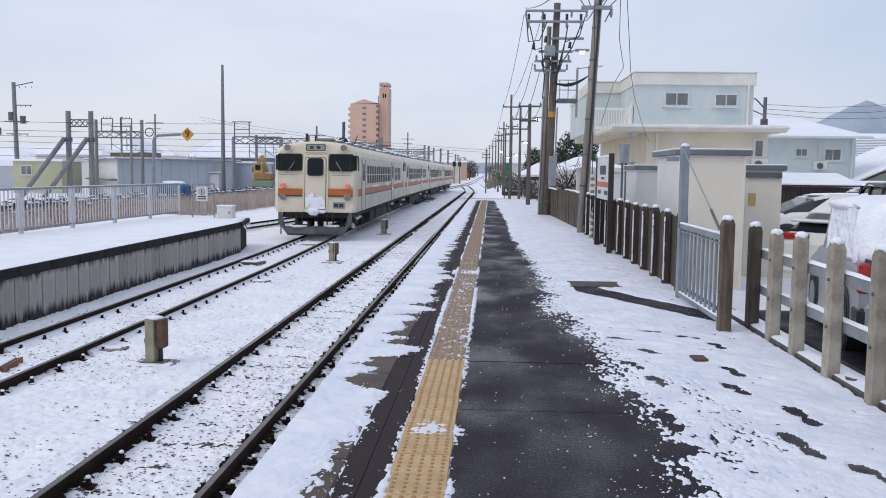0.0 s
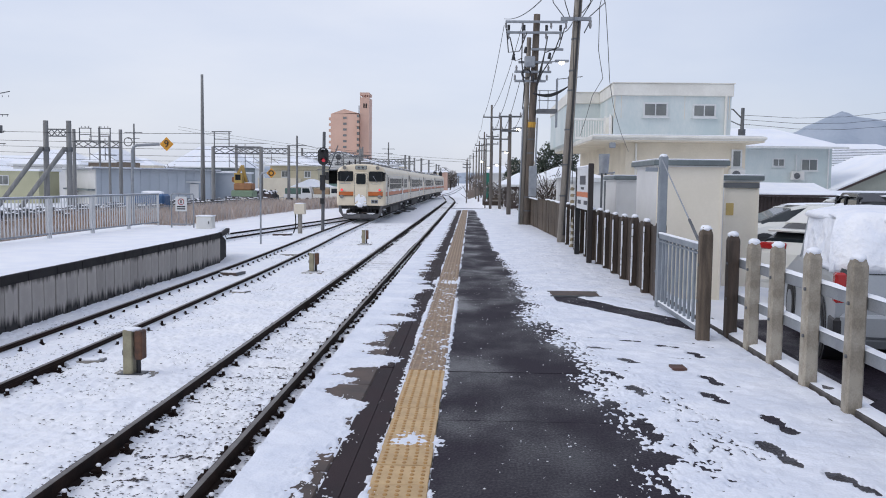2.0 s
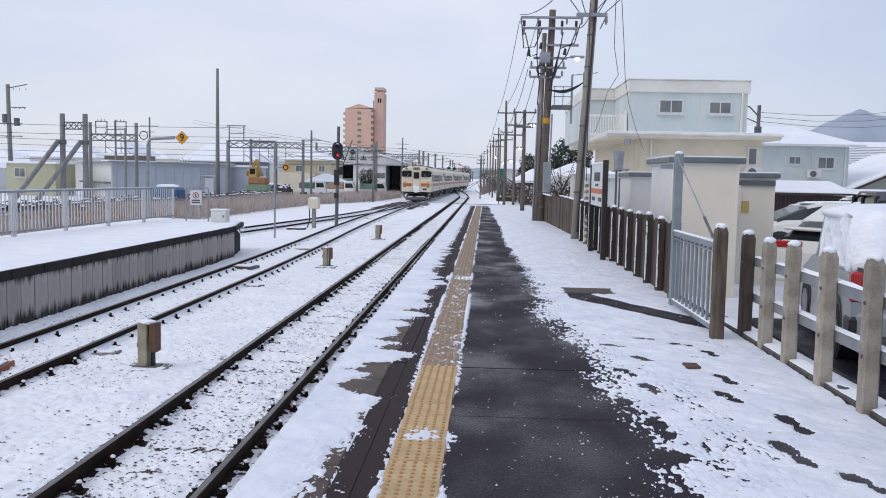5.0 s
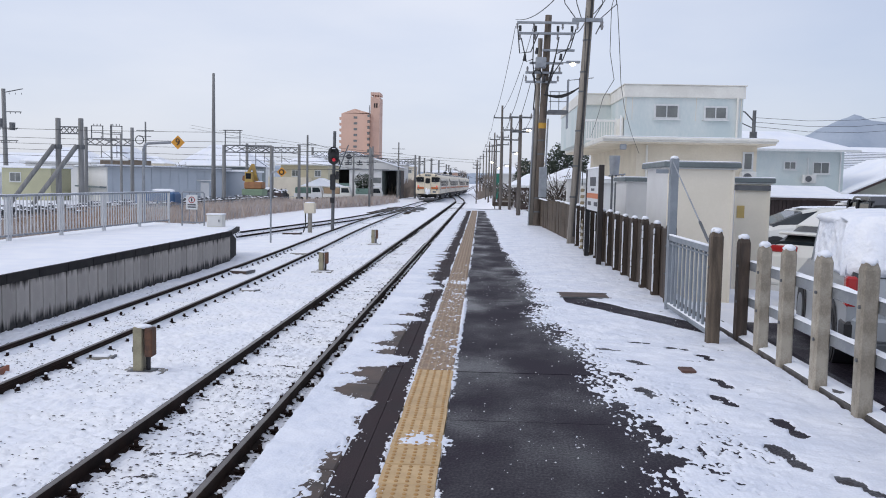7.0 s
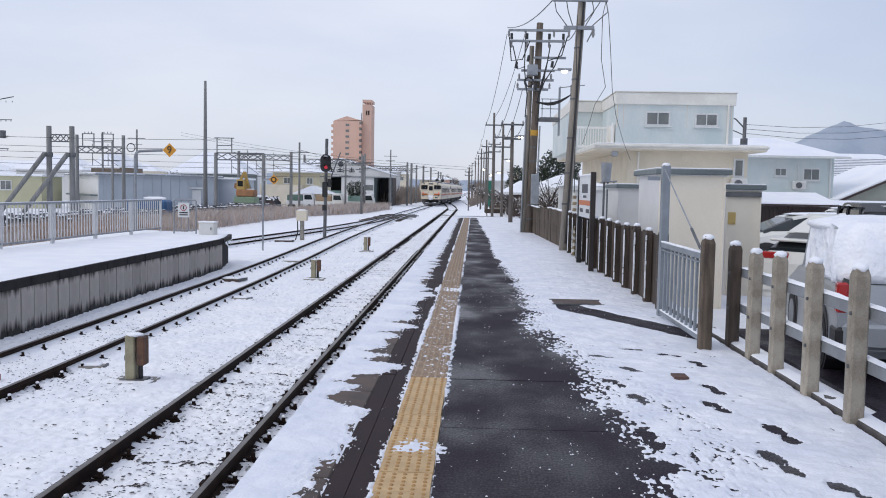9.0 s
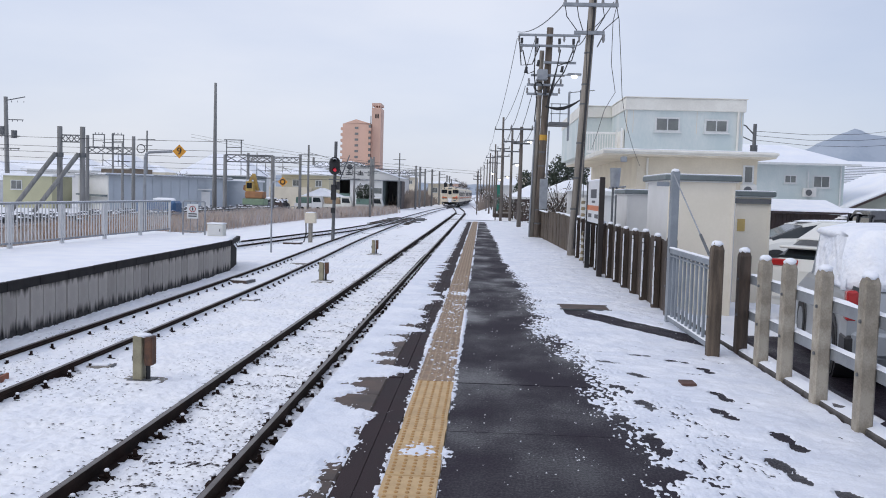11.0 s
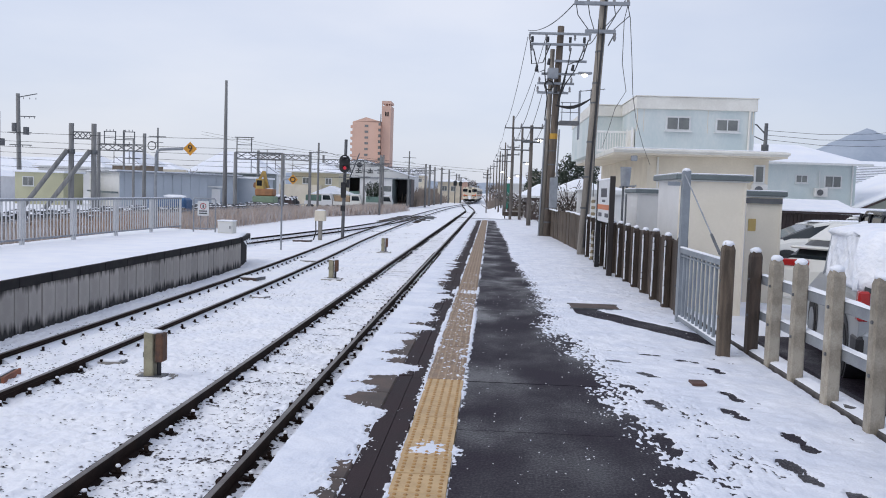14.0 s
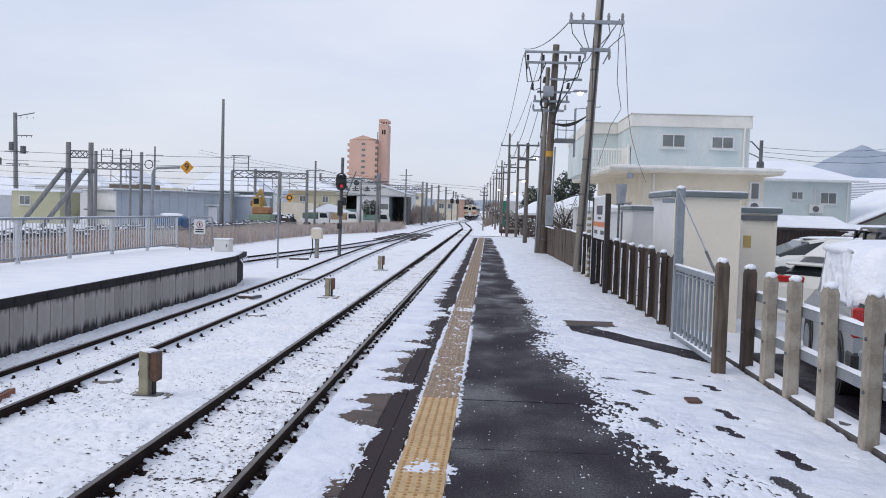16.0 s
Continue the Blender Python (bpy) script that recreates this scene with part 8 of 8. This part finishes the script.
def build_vehicles():
    # yellow digger
    d = thing("excavator", "yellow-ochre digger with a green base parked by the warehouse", "excavator", (-21.7, 78.0, BED_Z))
    yel = mat("digger_yellow", (0.50, 0.33, 0.08), (0.36, 0.24, 0.08), 0.6, scale=2)
    part("track", Shape().box(0, 2.0, 0, 1.6, 0.9, 1.5, 0.1), mat("faded_green", (0.20, 0.28, 0.18), (0.16, 0.22, 0.15), 0.7), d, "faded green base")
    part("support", Shape().box(0.1, 1.9, 0.1, 1.5, 0, 0.9), BROWN_SHEET, d)
    orange = mat("rusty_orange", (0.36, 0.17, 0.07), (0.24, 0.12, 0.06), 0.7, scale=2)
    part("body", Shape().box(0.2, 1.85, 0.1, 1.5, 1.5, 2.15, 0.10), orange, d, "rusty orange engine housing")
    part("cab", Shape().prism([(0.25, 2.15), (0.95, 2.15), (0.95, 2.75), (0.80, 3.05), (0.25, 3.05)], "y", 0.2, 1.0), yel, d)
    part("cab_window", Shape().box(0.34, 0.82, 0.18, 0.21, 2.42, 2.92), GLASS_DK, d)
    part("boom", Shape().bar((1.2, 1.1, 2.0), (0.75, 1.1, 3.75), 0.22, 0.28), yel, d, "yellow boom")
    part("stick", Shape().bar((0.75, 1.1, 3.75), (0.15, 1.1, 2.6), 0.18, 0.22), yel, d)
    part("ram", Shape().tube((1.35, 1.1, 2.2), (0.95, 1.1, 3.3), 0.06, n=7), STEEL, d)
    part("bucket", Shape().prism([(-0.1, 2.7), (0.3, 2.75), (0.35, 2.35), (0.1, 2.15), (-0.15, 2.3)], "y", 0.8, 1.4), orange, d)
    part("snow_cap", Shape().ball((1.4, 0.8, 2.16), 0.35, 0.5, 0.06, rough=0.2), SNOW, d)


    def truck(x, y, paint, label, cover):
        t = thing("light_truck", label, "truck", (x, y, BED_Z), group="parked trucks")
        part("bed", Shape().box(0, 1.9, 0, 1.4, 0.55, 0.95, 0.03), paint, t)
        part("cab", Shape().prism([(1.9, 0.35), (3.1, 0.35), (3.1, 0.95), (2.85, 1.75), (1.9, 1.75)], "y", 0, 1.4), paint, t)
        part("side_window", Shape().prism([(2.05, 1.1), (2.95, 1.1), (2.78, 1.6), (2.05, 1.6)], "y", -0.01, 1.41), CAR_GLASS, t)
        part("load", Shape().box(0.1, 1.8, 0.1, 1.3, 0.95, 1.6, 0.08), cover, t)
        part("roof_snow", Shape().box(1.95, 2.8, 0.05, 1.35, 1.75, 1.82, 0.03), SNOW, t)
        for xx in (0.5, 2.6):
            part("wheel", Shape().tube((xx, -0.02, 0.29), (xx, 1.42, 0.29), 0.29, n=14), RUBBER, t)
    truck(-17.4, 95, TRIM, "white light truck with a tan canvas load", mat("tan_canvas", (0.40, 0.28, 0.17), (0.34, 0.24, 0.15), 0.8))
    truck(-20.6, 95, SHED_SIDE, "grey light truck with a green load", mat("green_canvas", (0.12, 0.20, 0.16), (0.10, 0.16, 0.13), 0.8))
    truck(-14.2, 97, WHITE_WALL, "white light truck beside the workshop", mat("pale_green_tank", (0.22, 0.34, 0.29), (0.18, 0.28, 0.24), 0.7))
    rnd = random.Random(19)
    for k in range(16):
        x, y = -23.6 + rnd.uniform(0, 2.9), 88 + rnd.uniform(0, 5)
        j = thing("scrap_bale", "dark scrap bale dusted with snow", "scrap bale", (x, y, BED_Z), rnd.uniform(0, 90), group="scrap bales")
        r = rnd.uniform(0.5, 1.0)
        part("scrap", Shape().ball((0, 0, 0.4), r, r * 0.8, r * 1.2, n=9, m=6, rough=0.35, seed=k), (BLACK, BROWN_SHEET, STEEL_DK, UNDER)[k % 4], j)
        part("heap_snow", Shape().ball((0.1, 0.1, 0.4 + r * 1.05), r * 0.6, r * 0.5, r * 0.2, n=9, m=5, rough=0.35, seed=k), SNOW, j)


build_vehicles()


# ---- trees and hills ----
BARK = mat("bark", (0.07, 0.055, 0.045), (0.045, 0.036, 0.03), 0.9, scale=6)
LEAF = mat("evergreen_leaf", (0.030, 0.045, 0.028), (0.055, 0.07, 0.045), 0.7, scale=3)


def tree(x, y, h, w, seed, label, leaf=LEAF, snow=0.25, z=LOT_Z, bare=False):
    t = thing("tree", label, "tree", (x, y, z), group="trees")
    rnd = random.Random(seed)
    tr = Shape().tube((0, 0, 0), (0.05 * h, 0, h * 0.45), 0.05 * h * 0.6, 0.03 * h * 0.6, n=7)
    for k in range(9 if not bare else 34):
        a, zz = rnd.random() * 6.28, h * rnd.uniform(0.2, 0.6)
        rr = w * rnd.uniform(0.5, 0.95)
        mid = (rr * 0.5 * math.cos(a), rr * 0.5 * math.sin(a), zz + h * 0.18)
        tr.path([(0.05 * zz, 0, zz), mid, (rr * math.cos(a), rr * math.sin(a), zz + h * rnd.uniform(0.2, 0.45))], 0.012 * h if not bare else 0.007 * h, 4)
    part("trunk", tr, BARK, t)
    cr, sn = Shape(), Shape()
    for k in range(4200 if not bare else 420):
        a, b = rnd.random() * 6.28, math.acos(rnd.uniform(-0.75, 1))
        q = rnd.uniform(0.55, 1.0) ** 0.6 * (0.82 + 0.3 * math.sin(3 * a + seed) * math.sin(2 * b))
        c = Vector((w * q * math.sin(b) * math.cos(a), w * q * math.sin(b) * math.sin(a), h * 0.62 + h * 0.40 * q * math.cos(b)))
        s = w * rnd.uniform(0.03, 0.065)
        u = Vector((rnd.gauss(0, 1), rnd.gauss(0, 1), rnd.gauss(0, 0.6))).normalized() * s
        v = u.orthogonal().normalized() * s * 0.7
        (sn if rnd.random() < snow * (0.4 + max(0, math.cos(b))) else cr).add([tuple(c - u), tuple(c + v), tuple(c + u), tuple(c - v)], [(0, 1, 2, 3)])
    tagged(part("crown", cr, leaf, t), kind="stuff")
    if sn.v:
        tagged(part("crown_snow", sn, SNOW, t, "snow on the twigs"), kind="stuff")


TWIG = mat("winter_twigs", (0.13, 0.105, 0.085), (0.085, 0.07, 0.06), 0.9, scale=3)
tree(6.3, 66, 5.0, 1.9, 1, "dark rounded evergreen tree behind the building", LEAF, 0.04)
tree(4.6, 88, 4.4, 1.6, 2, "dark evergreen tree behind the poles", LEAF, 0.06)
tree(3.3, 38, 2.4, 0.85, 3, "snowy bare garden shrub behind the fence", TWIG, 0.35, bare=True)
tree(3.0, 47, 1.7, 0.9, 4, "snow-dusted shrub behind the fence", TWIG, 0.4, bare=True)
tree(-13.2, 98, 3.3, 1.25, 5, "dark evergreen tree dusted with snow beside the workshop", LEAF, 0.10, BED_Z)
tree(-33, 96, 4.2, 1.5, 6, "bare winter tree beside the warehouse", TWIG, 0.3, BED_Z, True)
tree(-58, 84, 3.6, 1.8, 7, "bare winter tree beside the town houses", TWIG, 0.3, BED_Z, True)
for i, (x, y, h, w) in enumerate(((3.4, 41, 1.9, 0.9), (2.9, 50, 1.6, 0.9), (2.7, 58, 1.5, 0.8), (2.6, 66, 1.9, 1.0), (2.5, 74, 1.7, 0.9), (2.3, 83, 2.0, 1.0), (2.0, 93, 2.0, 1.1), (1.6, 104, 2.2, 1.2), (1.2, 118, 2.4, 1.4), (0.8, 136, 2.6, 1.6))):
    tree(x, y, h, w, 30 + i, "snow-dusted bare shrub beside the line-side fence", TWIG, 0.3, LOT_Z, True)
for i in range(26):
    rn = random.Random(100 + i)
    tree(rn.choice((-1, 1)) * rn.uniform(9, 40) + (8 if i % 2 else -10), rn.uniform(230, 420), rn.uniform(4, 7), rn.uniform(1.8, 3.4), 50 + i, "distant bare winter tree beside the line", TWIG, 0.2, BED_Z, True)


def build_thicket():
    """Bare brushwood on the bank beside the curve."""
    rnd = random.Random(77)
    s = Shape()
    for k in range(17000):
        y = 128 + 420 * rnd.random() ** 1.3
        side = rnd.random() < 0.7
        x = main_x(y) + (-rnd.uniform(5.2, 14) if side else rnd.uniform(5.5, 13))
        h = rnd.uniform(0.8, 2.6) * (1 + max(0, y - 260) / 150) * (0.5 + float(lattice(np.array([x * 0.2]), np.array([y * 0.06]), 5)[0]))
        t = 0.05 + 0.0003 * y
        lx, ly = rnd.gauss(0, 0.35), rnd.gauss(0, 0.3)
        s.add([(x - t, y, BED_Z), (x + t, y, BED_Z), (x + lx + t * 0.6, y + ly, BED_Z + h * 0.7), (x + lx - t * 0.6, y + ly, BED_Z + h * 0.7), (x + lx * 1.6, y + ly, BED_Z + h)], [(0, 1, 2, 3), (3, 2, 4)])
    me = bpy.data.meshes.new("brushwood")
    me.from_pydata(s.v, [], s.f)
    me.materials.append(mat("brushwood", (0.30, 0.25, 0.21), (0.22, 0.185, 0.16), 0.9, scale=1))
    tagged(new("brushwood", me), "bare grey-brown brushwood on the bank beside the curve", "bushes", kind="stuff")


build_thicket()


def build_hills():
    xs, ys = np.linspace(150, 1000, 130), np.linspace(820, 1300, 46)
    gx, gy = np.meshgrid(xs, ys)
    prof = np.interp(gx * 900 / gy, [200, 255, 300, 330, 350, 372, 392, 430, 520, 700], [-4, 18, 47, 60, 70, 79, 74, 68, 60, 40]) * gy / 900
    fade = np.clip((gy - 820) / 80, 0, 1)
    z = prof * fade ** 0.6 - 5 + 9 * (fbm(gx / 30, gy / 40, 7) - 0.5) * fade
    # pale blue base colour has the haze of distance mixed into it
    forest = mat("hazy_snowy_forest", (0.31, 0.365, 0.44), (0.38, 0.43, 0.50), 0.95, scale=0.03, fine=0.25, bump=0.4, depth=2.0)
    single("hill", grid_mesh("hill", xs, ys, z, forest), forest, "distant snow-dusted wooded hill with haze painted into its colour", "hill", kind="structure")
    xs, ys = np.linspace(-1200, 900, 200), np.linspace(1500, 1900, 12)
    gx, gy = np.meshgrid(xs, ys)
    z = -6 + (13 + 26 * fbm(gx / 260, gy / 500, 9)) * np.clip((gy - 1500) / 120, 0, 1) + 3 * fbm(gx / 12, gy / 30, 19)
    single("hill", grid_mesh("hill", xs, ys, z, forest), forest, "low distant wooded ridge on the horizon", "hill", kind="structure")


build_hills()
motions()
